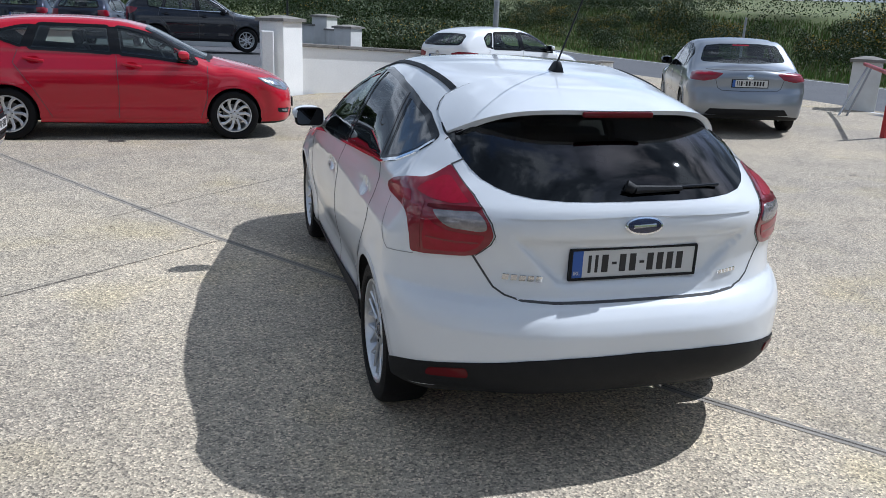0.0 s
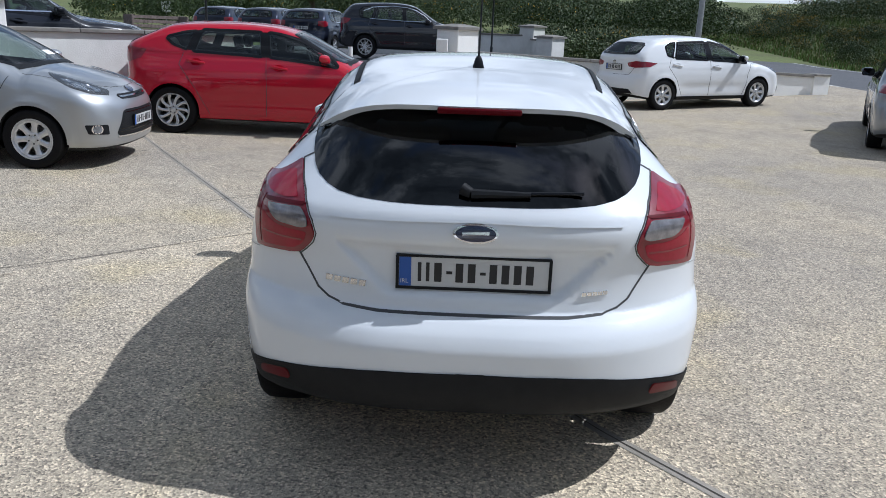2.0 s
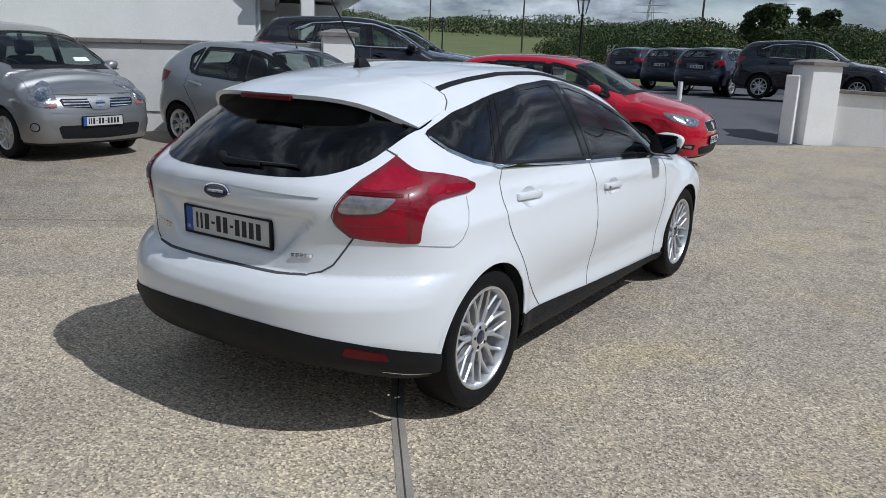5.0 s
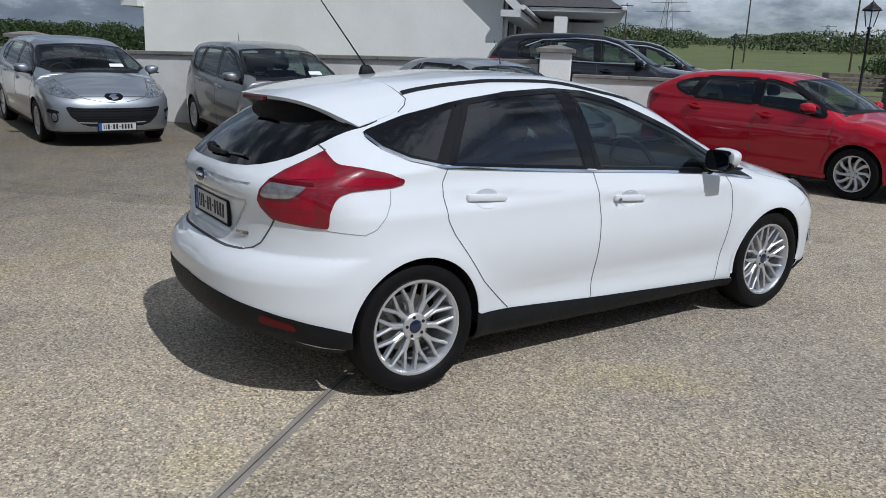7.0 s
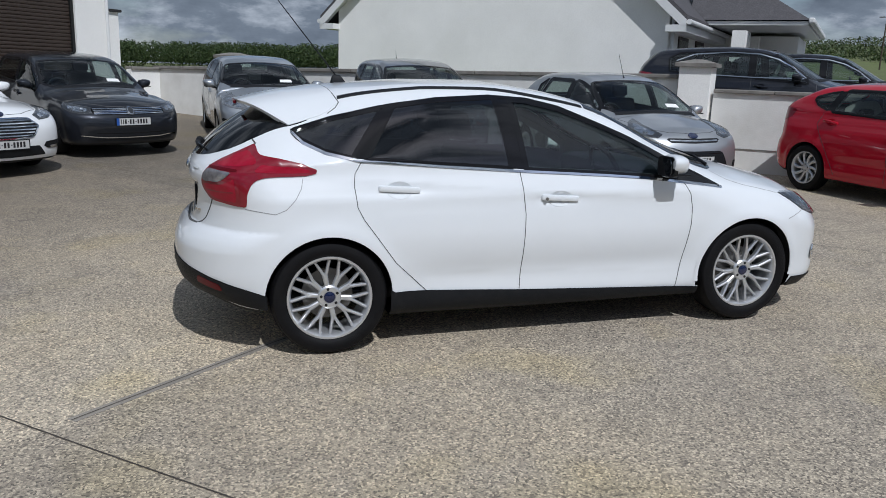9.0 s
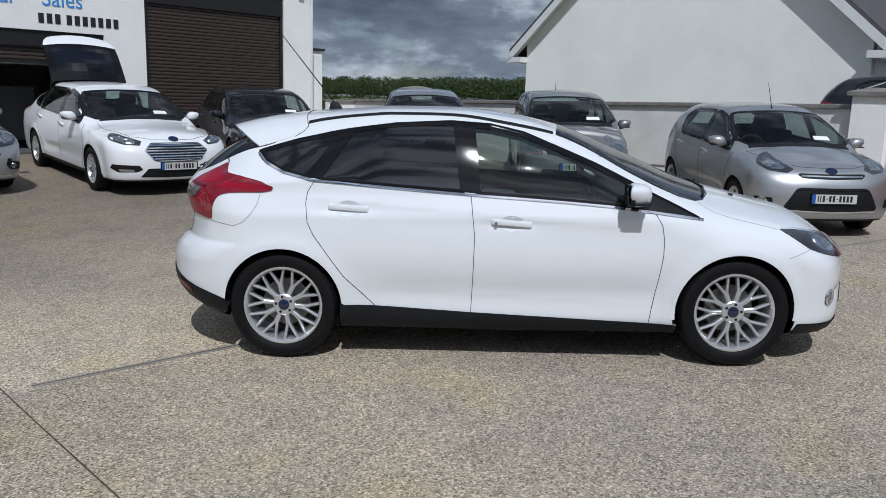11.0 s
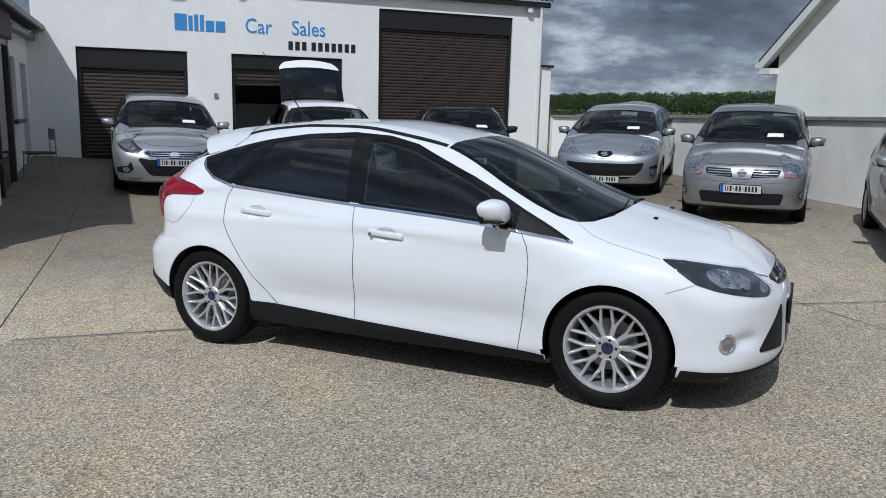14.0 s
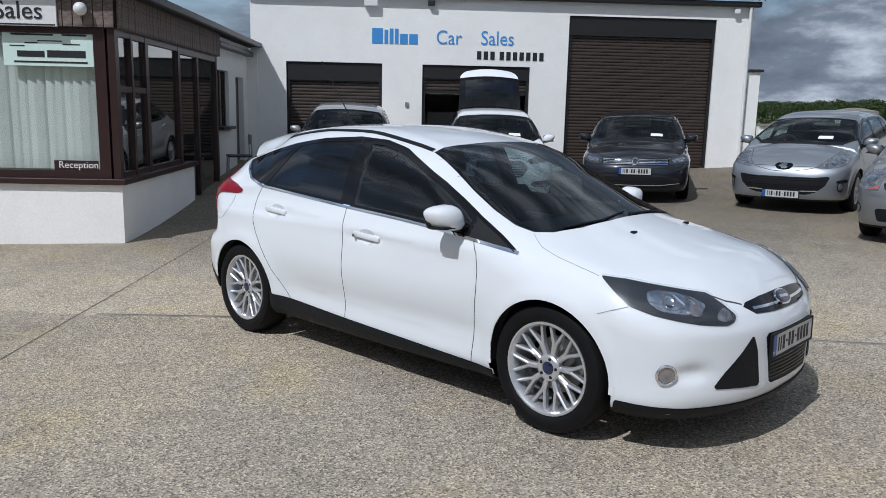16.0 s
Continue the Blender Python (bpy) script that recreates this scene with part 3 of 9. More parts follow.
def car_interior(car, s, top):
    """Seats, dashboard, wheel and floor, as seen through the glass."""
    cy, by = s["cowl"], s["cabin_back"]
    zf = s["floor"]
    part("cabin_floor", box_bm(-0.66, 0.66, by, cy + 0.1, zf - 0.06, zf, bevel=0.01), LINING, car)
    zb = float(Curve(s["belt"])(0.3))
    bm = box_bm(-0.68, 0.68, cy - 0.42, cy + 0.02, zb - 0.24, zb - 0.01, bevel=0.06)
    part("dashboard", bm, LINING, car, smooth=True)
    ys = cy - 1.15
    for x in (-0.36, 0.36):
        seat_parts(car, x, ys, zf + 0.1)
    bm = bmesh.new()
    yb = s.get("bench", ys - 1.27)
    add_box(bm, -0.6, 0.6, -0.2, 0.3, 0, 0.17, pose(0, yb + 0.27, zf + 0.1), bevel=0.05)
    add_box(bm, -0.6, 0.6, -0.07, 0.07, 0, 0.56, pose(0, yb, zf + 0.12, 16), bevel=0.05)
    for x in (-0.38, 0.38):
        add_box(bm, x - 0.12, x + 0.12, -0.05, 0.05, 0.57, 0.70, pose(0, yb, zf + 0.12, 14), bevel=0.04)
    part("rear_bench", bm, SEAT, car, smooth=True)
    v, q = revolve([(0.016 * math.cos(a * math.pi / 4), 0.18 + 0.016 * math.sin(a * math.pi / 4)) for a in range(9)], 28)
    w = mesh_part("steering_wheel", v, q, LINING, car, smooth=True)
    w.matrix_local = pose(0.36, cy - 0.55, zb - 0.04, 0, 0, 90) @ pose(0, 0, 0, 0, -24)
    bm = bmesh.new()
    add_box(bm, -0.01, 0.01, -0.165, 0.165, -0.03, 0.03, bevel=0.008)
    add_box(bm, -0.01, 0.01, -0.03, 0.03, -0.16, 0.0, bevel=0.008)
    part("wheel_spokes", bm, LINING, w)


def door_mirror(car, x, y, z, sg, mat, size=1.0):
    """A folded-out door mirror: shell, glass and foot."""
    bm = bmesh.new()
    vs = bmesh.ops.create_uvsphere(bm, u_segments=20, v_segments=12, radius=1.0)["verts"]
    for v in vs:
        c = v.co
        f = lambda t, p: math.copysign(abs(t) ** p, t)
        v.co = Vector((f(c.x, 0.74) * 0.102, f(c.y, 0.72) * (0.10 if c.y > 0 else 0.026), f(c.z, 0.72) * (0.072 if c.z > 0 else 0.066)))
        v.co.x += 0.03 * (v.co.z / 0.072)
        v.co.y -= 0.03 * max(0, v.co.x / 0.112) ** 2
        v.co.z *= 1 - 0.16 * v.co.x / 0.112
    bmesh.ops.transform(bm, matrix=Matrix.Translation((x, y, z)) @ Matrix.Diagonal((sg * size, size, size, 1)), verts=bm.verts)
    if sg < 0:
        bmesh.ops.reverse_faces(bm, faces=bm.faces)
    shell = part("door_mirror", bm, mat, car, smooth=True)
    def plate(w, h, r, y0, y1, m):
        ring = rounded([(-w, -h), (w, -h), (w, h), (-w, h)], r, 5)
        bm = bmesh.new()
        a, b = ([bm.verts.new(m @ Vector((u * size, yy, v * size))) for u, v in ring] for yy in (y0, y1))
        bm.faces.new(a)
        bm.faces.new(b[::-1])
        for i in range(len(a)):
            j = (i + 1) % len(a)
            bm.faces.new((a[j], a[i], b[i], b[j]))
        return bm

    part("mirror_bezel", plate(0.093, 0.059, 0.045, -0.012, 0.012, pose(x, y - 0.022 * size, z)), TRIM, shell, smooth=True)
    part("mirror_glass", plate(0.082, 0.049, 0.038, -0.004, 0.004, pose(x, y - 0.034 * size, z, 5, 0, -sg * 10)), MIRROR, shell)
    bm = bmesh.new()
    add_box(bm, -0.086 * size, 0.086 * size, -0.020, 0.083 * size, -0.050 * size, -0.038 * size, pose(x, y, z, 0, 0, 0), bevel=0.005)
    part("mirror_base", bm, TRIM, shell, smooth=True)
    bm = bmesh.new()
    add_box(bm, -0.075, 0.055, -0.022, 0.03, -0.012, 0.012, pose(x - sg * 0.095, y + 0.03, z - 0.062), bevel=0.010)
    part("mirror_foot", bm, TRIM, shell, smooth=True)
    return shell


def door_handle(car, body, y, z, mat, sg, slope=0.0, lock=False):
    p = body.project("side", [(y, z)])[0]
    bm = bmesh.new()
    m = Matrix.Translation((sg * (p[0] + 0.0), y, z)) @ pose(0, 0, 0, slope)
    add_box(bm, -0.012, 0.040, -0.118, 0.118, -0.0175, 0.0175, m, bevel=0.011)
    for v in bm.verts:
        k = (v.co.y - y) / 0.108
        v.co.x -= sg * 0.012 * k * k
    h = part("door_handle", bm, mat, car, smooth=True)
    cup = body.patch("side", ellipse(y, z - 0.004, 0.074, 0.046, 28), step=0.02, off=0.0016, thick=0.002)
    V, F, N = cup
    N = N + np.array([0, 0, 0.85]) * ((V[:, 2:3] - z) / -0.046) + np.array([0, 0.5, 0]) * ((V[:, 1:2] - y) / -0.074)
    N /= np.linalg.norm(N, axis=1, keepdims=True)
    if sg < 0:
        k = np.array([-1.0, 1, 1])
        V, N, F = V * k, N * k, [q[::-1] for q in F]
    mesh_part("handle_recess", V, F, mat, h, normals=N)
    if lock:
        bm = bmesh.new()
        add_tube(bm, (sg * (p[0] + 0.036), y - 0.092, z + 0.001), (sg * (p[0] + 0.041), y - 0.092, z + 0.001), 0.009, seg=14)
        part("lock", bm, DISC, h)
    return h


def inset(pts, d):
    if signed_area(pts) < 0:
        pts = pts[::-1]
    return [tuple(p) for p in offset_line(pts, -d)]


def snap(body, P, line, axes, h, mask):
    """Moves the body's points beside an outline onto it, so that panels end on a clean line."""
    i, j, k = axes
    L2 = np.array(dense(line, 0.05), float)
    ids = np.where(mask & (P[:, i] > L2[:, 0].min() - h) & (P[:, i] < L2[:, 0].max() + h) & (P[:, j] > L2[:, 1].min() - h) & (P[:, j] < L2[:, 1].max() + h))[0]
    if len(ids) == 0:
        return
    q = P[ids][:, [i, j]]
    best, at = np.full(len(ids), 9.0), q.copy()
    for a, b in zip(L2, np.roll(L2, -1, 0)):
        d = b - a
        t = np.clip(((q - a) @ d) / max(d @ d, 1e-12), 0, 1)
        c = a + t[:, None] * d
        r = np.hypot(*(q - c).T)
        m = r < best
        best[m], at[m] = r[m], c[m]
    m = best < 0.6 * h
    ids, at = ids[m], at[m]
    p = P[ids]
    p[:, i], p[:, j] = at[:, 0], at[:, 1]
    for _ in range(4):
        g = body.grad(p)[:, k]
        g = np.where(np.abs(g) < 0.2, np.where(g < 0, -0.2, 0.2), g)
        p[:, k] -= np.clip(body.f(*p.T) / g, -h, h)
    P[ids] = p


def lamp_bowls(s, kind, lamp, places):
    """Round reflectors inside a lamp's outline: at these shares of its length, with these shares of its height."""
    ay = s["corner_y"][1 if kind == "corner_front" else 0]
    sg = 1 if kind == "corner_front" else -1
    uv = [(math.atan2(x - 0.15, sg * (y - ay)), z) for x, y, z in lamp]
    u0, u1 = min(u for u, v in uv), max(u for u, v in uv)
    reach = sum(math.hypot(x - 0.15, y - ay) for x, y, z in lamp) / len(lamp)
    out = []
    for f, r in places:
        u = u0 + (u1 - u0) * f
        zs = []
        for (a, b), (c, d) in zip(uv, uv[1:] + uv[:1]):
            if (a - u) * (c - u) <= 0 and a != c:
                zs.append(b + (d - b) * (u - a) / (c - a))
        if len(zs) < 2:
            continue
        z, rr = (min(zs) + max(zs)) / 2, (max(zs) - min(zs)) / 2 * r
        out.append((u, z, rr / reach, rr))
    return out


def add_bowls(s, kind, lamp, places, off=0.009):
    for u, z, ru, rz in lamp_bowls(s, kind, lamp, places):
        s["patches"].append(("lamp_ring", kind + "_uv", ellipse(u, z, ru, rz, 18), LAMP_PALE, 0.03, off))
        s["patches"].append(("lamp_bowl", kind + "_uv", ellipse(u, z, ru * 0.82, rz * 0.82, 18), LAMP_BOWL, 0.02, off + 0.002))


def make_car(name, s, label, at, category="car"):
    """A car from its sheet of profiles, with its parts."""
    body = Body(s)
    car = empty(name)
    paint_m = s["paint"]
    h = s.get("mesh", 0.035)
    P, Q, N = body.mesh(h)
    for w in s["windows"]:
        snap(body, P, w["poly"], (1, 2, 0), h, np.abs(N[:, 0]) > 0.25)
    snap(body, P, s["screen"], (0, 1, 2), h, (N[:, 2] > 0.1) & (P[:, 1] > -0.6))
    snap(body, P, s["back_glass"], (0, 2, 1), h, N[:, 1] < -0.1)
    for hy in s["axles"]:
        ring = [(hy + s["arch"] * math.cos(a), s["hub"] + s["arch"] * math.sin(a)) for a in np.linspace(0, 2 * math.pi, 73)[:-1]]
        snap(body, P, ring, (1, 2, 0), h, (np.abs(N[:, 0]) > 0.3) & (np.abs(P[:, 0]) > 0.5))
    zcut = body.bot(P[:, 1]) + 0.035
    near = np.abs(P[:, 2] - zcut) < 0.6 * h
    p = P[near]
    p[:, 2] = zcut[near]
    for _ in range(5):
        g = body.grad(p)
        g[:, 2] = 0
        p -= np.clip(body.f(*p.T), -h, h)[:, None] * g / np.maximum((g * g).sum(1, keepdims=True), 0.15)
    P[near] = p
    N = body.grad(P)
    C = P[Q].mean(1)
    NC = N[Q].mean(1)
    ay, az = np.abs(C[:, 0]), C[:, 2]
    kill = np.zeros(len(Q), bool)

    def all_in(poly, u, v):
        m = inside(poly, u, v)
        return m[Q].all(1)

    sides = [w for w in s["windows"]]
    for w in sides:
        kill |= all_in(inset(w["poly"], -0.003), P[:, 1], P[:, 2]) & (ay > 0.35) & (np.abs(NC[:, 0]) > 0.3)
    kill |= all_in(inset(s["screen"], -0.003), P[:, 0], P[:, 1]) & (NC[:, 2] > 0.15) & (C[:, 1] > -0.6)
    kill |= all_in(inset(s["back_glass"], -0.003), P[:, 0], P[:, 2]) & (NC[:, 1] < -0.15)
    for hy in s["axles"]:
        r = np.hypot(P[:, 1] - hy, P[:, 2] - s["hub"])
        kill |= (r < s["arch"] + 0.003)[Q].all(1) & (ay > 0.5)
    under = (C[:, 2] < body.bot(C[:, 1]) + 0.036) & ~kill
    keep = ~kill & ~under
    # panels, split by where they lie on the body
    panel = np.zeros(len(Q), int)
    names = ["body_shell"]
    for nm, kind, poly in s["panels"]:
        if kind == "side":
            for sg in (1, -1):
                m = inside(poly, C[:, 1], C[:, 2]) & (C[:, 0] * sg > 0.3) & (np.abs(NC[:, 0]) > 0.25)
                names.append(nm)
                panel[m & (panel == 0)] = len(names) - 1
        elif kind == "top":
            names.append(nm)
            panel[inside(poly, C[:, 0], C[:, 1]) & (NC[:, 2] > 0.3) & (panel == 0)] = len(names) - 1
        else:
            names.append(nm)
            sgn = 1 if kind == "front" else -1
            panel[inside(poly, C[:, 0], C[:, 2]) & (NC[:, 1] * sgn > 0.12) & (panel == 0)] = len(names) - 1
    panel[~keep] = -1
    # each panel keeps its largest piece; the crumbs go back to the shell
    for i in range(1, len(names)):
        ids = np.where(panel == i)[0]
        if len(ids) == 0:
            continue
        lab = np.arange(len(P))
        q = Q[ids]
        while True:
            low = lab[q].min(1)
            nxt = lab.copy()
            for k in range(4):
                np.minimum.at(nxt, q[:, k], low)
            nxt = nxt[nxt]
            if (nxt == lab).all():
                break
            lab = nxt
        fl = lab[q[:, 0]]
        val, cnt2 = np.unique(fl, return_counts=True)
        panel[ids[fl != val[cnt2.argmax()]]] = 0
    lining_faces = Q[keep & (C[:, 2] > s["floor"])]
    for i, nm in enumerate(names):
        sel = Q[panel == i]
        if len(sel) == 0:
            continue
        u, inv = np.unique(sel, return_inverse=True)
        mesh_part(nm, P[u], inv.reshape(sel.shape), paint_m, car, normals=N[u])
    sel = Q[under]
    u, inv = np.unique(sel, return_inverse=True)
    mesh_part("underbody", P[u], inv.reshape(sel.shape), UNDER, car, normals=N[u])
    u, inv = np.unique(lining_faces, return_inverse=True)
    mesh_part("cabin_lining", (P - N * 0.02)[u], inv.reshape(lining_faces.shape)[:, ::-1], LINING, car, normals=-N[u])
    # glass with its black border
    for w in sides:
        both("side_window", body.patch("side", w["poly"], 0.06, 0.002, 0.004), w.get("glass", GLASS_TINT), car)
        both("window_frame", body.ribbon("side", w["poly"], 0.022, 0.02, off=-0.012, thick=0.012), LINING, car)
        both("window_seal", body.ribbon("side", w["poly"], 0.012, w.get("out", 0.016)), s.get("seal", GLOSS_BLACK), car)
    one("windscreen", body.patch("top", s["screen"], 0.07, 0.002, 0.004), s.get("screen_glass", GLASS_SCREEN), car)
    one("windscreen_seal", body.ribbon("top", s["screen"], 0.03, s.get("screen_edge", 0.012), off=-0.002 if s.get("frit") else 0.005), GLOSS_BLACK, car)
    one("rear_window", body.patch("rear", s["back_glass"], 0.06, 0.002, 0.004), s.get("back_tint", GLASS_TINT), car)
    one("rear_window_seal", body.ribbon("rear", s["back_glass"], s.get("back_band", 0.03), 0.006, off=-0.003 if s.get("frit") else 0.005), GLOSS_BLACK, car)
    # wheel arches
    R = s["arch"]
    for hy in s["axles"]:
        arc = [(hy + R * math.cos(a), s["hub"] + R * math.sin(a)) for a in np.linspace(math.pi * 1.04, -math.pi * 0.04, 40)]
        both("arch_lip", body.ribbon("side", arc, 0.010, 0.014, closed=False, off=0.003, thick=0.006), s.get("lip", paint_m), car)
        both("arch_flange", body.ribbon("side", arc, 0.008, 0.004, closed=False, off=-0.002, thick=0.09), UNDER, car)
        prof = [(0.5, 0.02), (0.5, R + 0.02), (s["arch_out"], R + 0.01)]
        v, q = revolve(prof, 40)
        v = [(x, y + hy, z + s["hub"]) for x, y, z in v]
        keepq = [k for k in q if min(v[i][2] for i in k) > s["hub"] - 0.05]
        for sg in (1, -1):
            mesh_part("arch_liner", [(x * sg, y, z) for x, y, z in v], keepq, UNDER, car)
    for sg in (1, -1):
        for hy in s["axles"]:
            add_wheel(car, sg * s["track"], hy, s["wheel"][0] - 0.004, s["wheel"], sg < 0, random.uniform(0, 72))
    # dark lower trim, panel gaps, lamps and the rest of the sheet
    for nm, kind, poly, mat, step, off in s["patches"]:
        if kind.endswith("_uv"):
            V, F, N = body.patch(kind[:-3], poly, step, off, 0.008)
            if nm == "lamp_bowl":
                c = V.mean(0)
                N = N + (c - V) / max(np.linalg.norm(V - c, axis=1).max(), 1e-6) * 0.9
                N /= np.linalg.norm(N, axis=1, keepdims=True)
            both(nm, (V, F, N), mat, car)
        elif kind in ("corner_rear", "corner_front"):
            both(nm, body.patch(kind, rounded(body.to_corner(kind, poly), 0.016, 3), step, off, 0.008), mat, car)
        elif kind == "side":
            both(nm, body.patch("side", poly, step, off, 0.008), mat, car)
        else:
            one(nm, body.patch(kind, poly, step, off, 0.008), mat, car)
    for nm, kind, line, closed, w, mat in s["lines"]:
        if kind == "side":
            both(nm, body.ribbon("side", line, w, w, closed, 0.0016 if mat in (GAP, SEAM) else 0.006, 0.003 if mat in (GAP, SEAM) else 0.008), mat, car)
        elif kind in ("corner_rear", "corner_front"):
            both(nm, body.ribbon(kind, body.to_corner(kind, line), w, w, closed, 0.0016 if mat in (GAP, SEAM) else 0.006, 0.004), mat, car)
        else:
            one(nm, body.ribbon(kind, line, w, w, closed, 0.0016 if mat in (GAP, SEAM) else 0.006, 0.003 if mat in (GAP, SEAM) else 0.008), mat, car)
    for sg in (1, -1):
        mx, my, mz = s["mirror"]
        door_mirror(car, sg * mx, my, mz, sg, s.get("mirror_paint", paint_m), s.get("mirror_size", 1.0))
        for y, z in s["handles"]:
            door_handle(car, body, y, z, paint_m, sg, s.get("handle_slope", -8), s.get("locks", False) and y > -0.5)
    for kind, z in s["plates"]:
        number_plate(car, body, kind, z, tilt=s.get("plate_tilt", 0))
    car_interior(car, s, body)
    if "aerial" in s:
        y, ln, lean = s["aerial"]
        z0 = float(body.top(y))
        bm = bmesh.new()
        add_tube(bm, (0, y, z0 - 0.01), (0, y - 0.02, z0 + 0.03), 0.016, 0.007, 8)
        add_tube(bm, (0, y - 0.02, z0 + 0.03), (0, y - 0.02 - ln * math.sin(lean), z0 + 0.03 + ln * math.cos(lean)), 0.005, 0.003, 6)
        part("aerial", bm, TRIM, car)
    tagged(car, label, category)
    car.matrix_world = at
    return car, body


def mirrored(half):
    """A closed outline from its right half, listed from the middle of one end to the middle of the other."""
    return half + [(-x, y) for x, y in reversed(half) if x > 1e-6]


def hatch_sheet():
    """The white hatchback in the middle of the yard."""
    s = dict(paint=PAINT_WHITE, mesh=0.022, axles=(-1.324, 1.324), hub=0.318, arch=0.362, arch_out=0.80, flare=0.012, track=0.772, floor=0.30,
             wheel=(0.322, 0.229, 0.215, "mesh"), cowl=1.12, cabin_back=-1.75, corner_y=(-1.15, 1.2), tumble=0.40, tumble2=0.38, nose=0.36, nose_pow=2.6, tail=0.395, tail_pow=3.26)
    s["tail_z"] = [(0.0, 1.0), (0.98, 1.0), (1.06, 1.3), (1.13, 1.72), (1.25, 1.95), (1.5, 2.0)]
    s["pits"] = [(0.675, 1.975, 0.402, 0.085, 0.042, 0.026)]
    s["hollows"] = [(0.47, 0.30, 0.745, 0.915, 0.024)]
    s["top"] = [(2.26, 0.58), (2.15, 0.685), (2.02, 0.785), (1.835, 0.862), (1.615, 0.918), (1.43, 0.965), (1.29, 1.0), (1.10, 1.062), (0.735, 1.218), (0.317, 1.385), (0.01, 1.448), (-0.346, 1.484),
                (-0.706, 1.486), (-0.993, 1.470), (-1.32, 1.442), (-1.40, 1.422), (-1.47, 1.388), (-1.55, 1.355), (-1.72, 1.295), (-2.2, 1.10)]
    s["crown"] = [(2.25, 0.10), (1.6, 0.09), (1.2, 0.11), (0.8, 0.12), (0.3, 0.075), (-0.5, 0.05), (-0.95, 0.06), (-1.34, 0.092), (-1.6, 0.11), (-2.2, 0.11)]
    s["plan"] = [(-2.2, 0.80), (-2.0, 0.85), (-1.7, 0.885), (-1.3, 0.893), (-0.8, 0.886), (0, 0.89), (0.8, 0.89), (1.3, 0.89), (1.7, 0.872), (2.0, 0.83), (2.25, 0.72)]
    s["side"] = [(0.1, -0.085), (0.2, -0.055), (0.27, -0.034), (0.34, -0.030), (0.5, -0.012), (0.65, 0.0), (0.8, -0.010), (0.9, -0.034), (1.0, -0.072), (1.2, -0.095)]
    s["dents"] = [(0.05, 0.42, 0.85, 0.085, -0.014), (-0.3, 0.86, 1.6, 0.035, 0.006)]
    s["dents"] += [(-0.932, 0.895, 0.05, 0.026, -0.024), (0.015, 0.822, 0.05, 0.026, -0.024)]
    s["lean"] = [(-2.2, 0.36), (-1.6, 0.38), (-1.42, 0.37), (-1.27, 0.32), (-1.12, 0.185), (-0.93, 0.05), (-0.7, -0.04), (-0.3, -0.05), (0.1, 0.0), (2.2, 0.0)]
    s["creases"] = [(-1.25, 0.8, 0.868, -0.077, 0.07, 0.006), (-0.75, 0.8, 0.40, -0.05, 0.06, 0.003)]
    s["belt"] = [(2.3, 0.72), (1.6, 0.85), (1.09, 0.875), (0.585, 0.932), (0.32, 0.952), (-0.22, 0.988), (-0.66, 1.021), (-1.145, 1.06), (-1.3, 1.052), (-1.45, 1.033), (-1.6, 1.06), (-1.8, 1.11), (-2.2, 1.12)]
    s["bot"] = [(-2.2, 0.33), (-2.0, 0.31), (-1.75, 0.24), (-1.0, 0.19), (1.0, 0.175), (1.75, 0.175), (2.25, 0.165)]
    s["front"] = [(2.06, 0.13), (2.13, 0.20), (2.165, 0.30), (2.165, 0.45), (2.165, 0.56), (2.14, 0.64), (2.095, 0.70), (2.01, 0.80), (1.9, 0.95)]
    s["rear"] = [(-1.98, 0.22), (-2.07, 0.30), (-2.125, 0.38), (-2.145, 0.46), (-2.145, 0.57), (-2.125, 0.625), (-2.085, 0.668), (-2.038, 0.70), (-2.025, 0.80), (-2.045, 0.96), (-2.03, 1.02), (-1.99, 1.07), (-1.86, 1.20),
                 (-1.74, 1.30), (-1.62, 1.38), (-1.45, 1.48)]
    clear, tint = GLASS_CLEAR, GLASS_TINT
    s["windows"] = [
        dict(poly=rounded([(-1.488, 1.208), (-1.273, 1.272), (-1.02, 1.326), (-0.975, 1.330), (-1.165, 1.068), (-1.32, 1.106), (-1.45, 1.168)], 0.02), glass=tint, out=0.012),
        dict(poly=rounded([(-0.925, 1.342), (-0.671, 1.375), (-0.345, 1.390), (-0.305, 1.388), (-0.262, 1.001), (-0.661, 1.029), (-1.115, 1.064)], 0.02), glass=tint, out=0.012),
        dict(poly=rounded([(-0.225, 1.374), (-0.108, 1.366), (0.091, 1.322), (0.324, 1.228), (0.50, 1.154), (0.66, 1.074), (0.79, 0.996), (0.79, 0.915), (0.584, 0.940), (0.322, 0.960), (-0.185, 0.993)], 0.02),
             glass=clear, out=0.014)]
    s["screen"] = mirrored([(0, 1.285), (0.25, 1.275), (0.46, 1.24), (0.62, 1.17), (0.69, 1.10), (0.712, 1.0), (0.70, 0.85), (0.662, 0.65), (0.615, 0.45), (0.574, 0.28), (0.3, 0.318), (0, 0.33)])
    s["back_glass"] = mirrored([(0, 1.340), (0.25, 1.337), (0.45, 1.318), (0.56, 1.290), (0.612, 1.262), (0.622, 1.235), (0.606, 1.175), (0.588, 1.138), (0.563, 1.111), (0.525, 1.091), (0.478, 1.076), (0.405, 1.065),
                                (0.295, 1.059), (0.18, 1.057), (0, 1.057)])
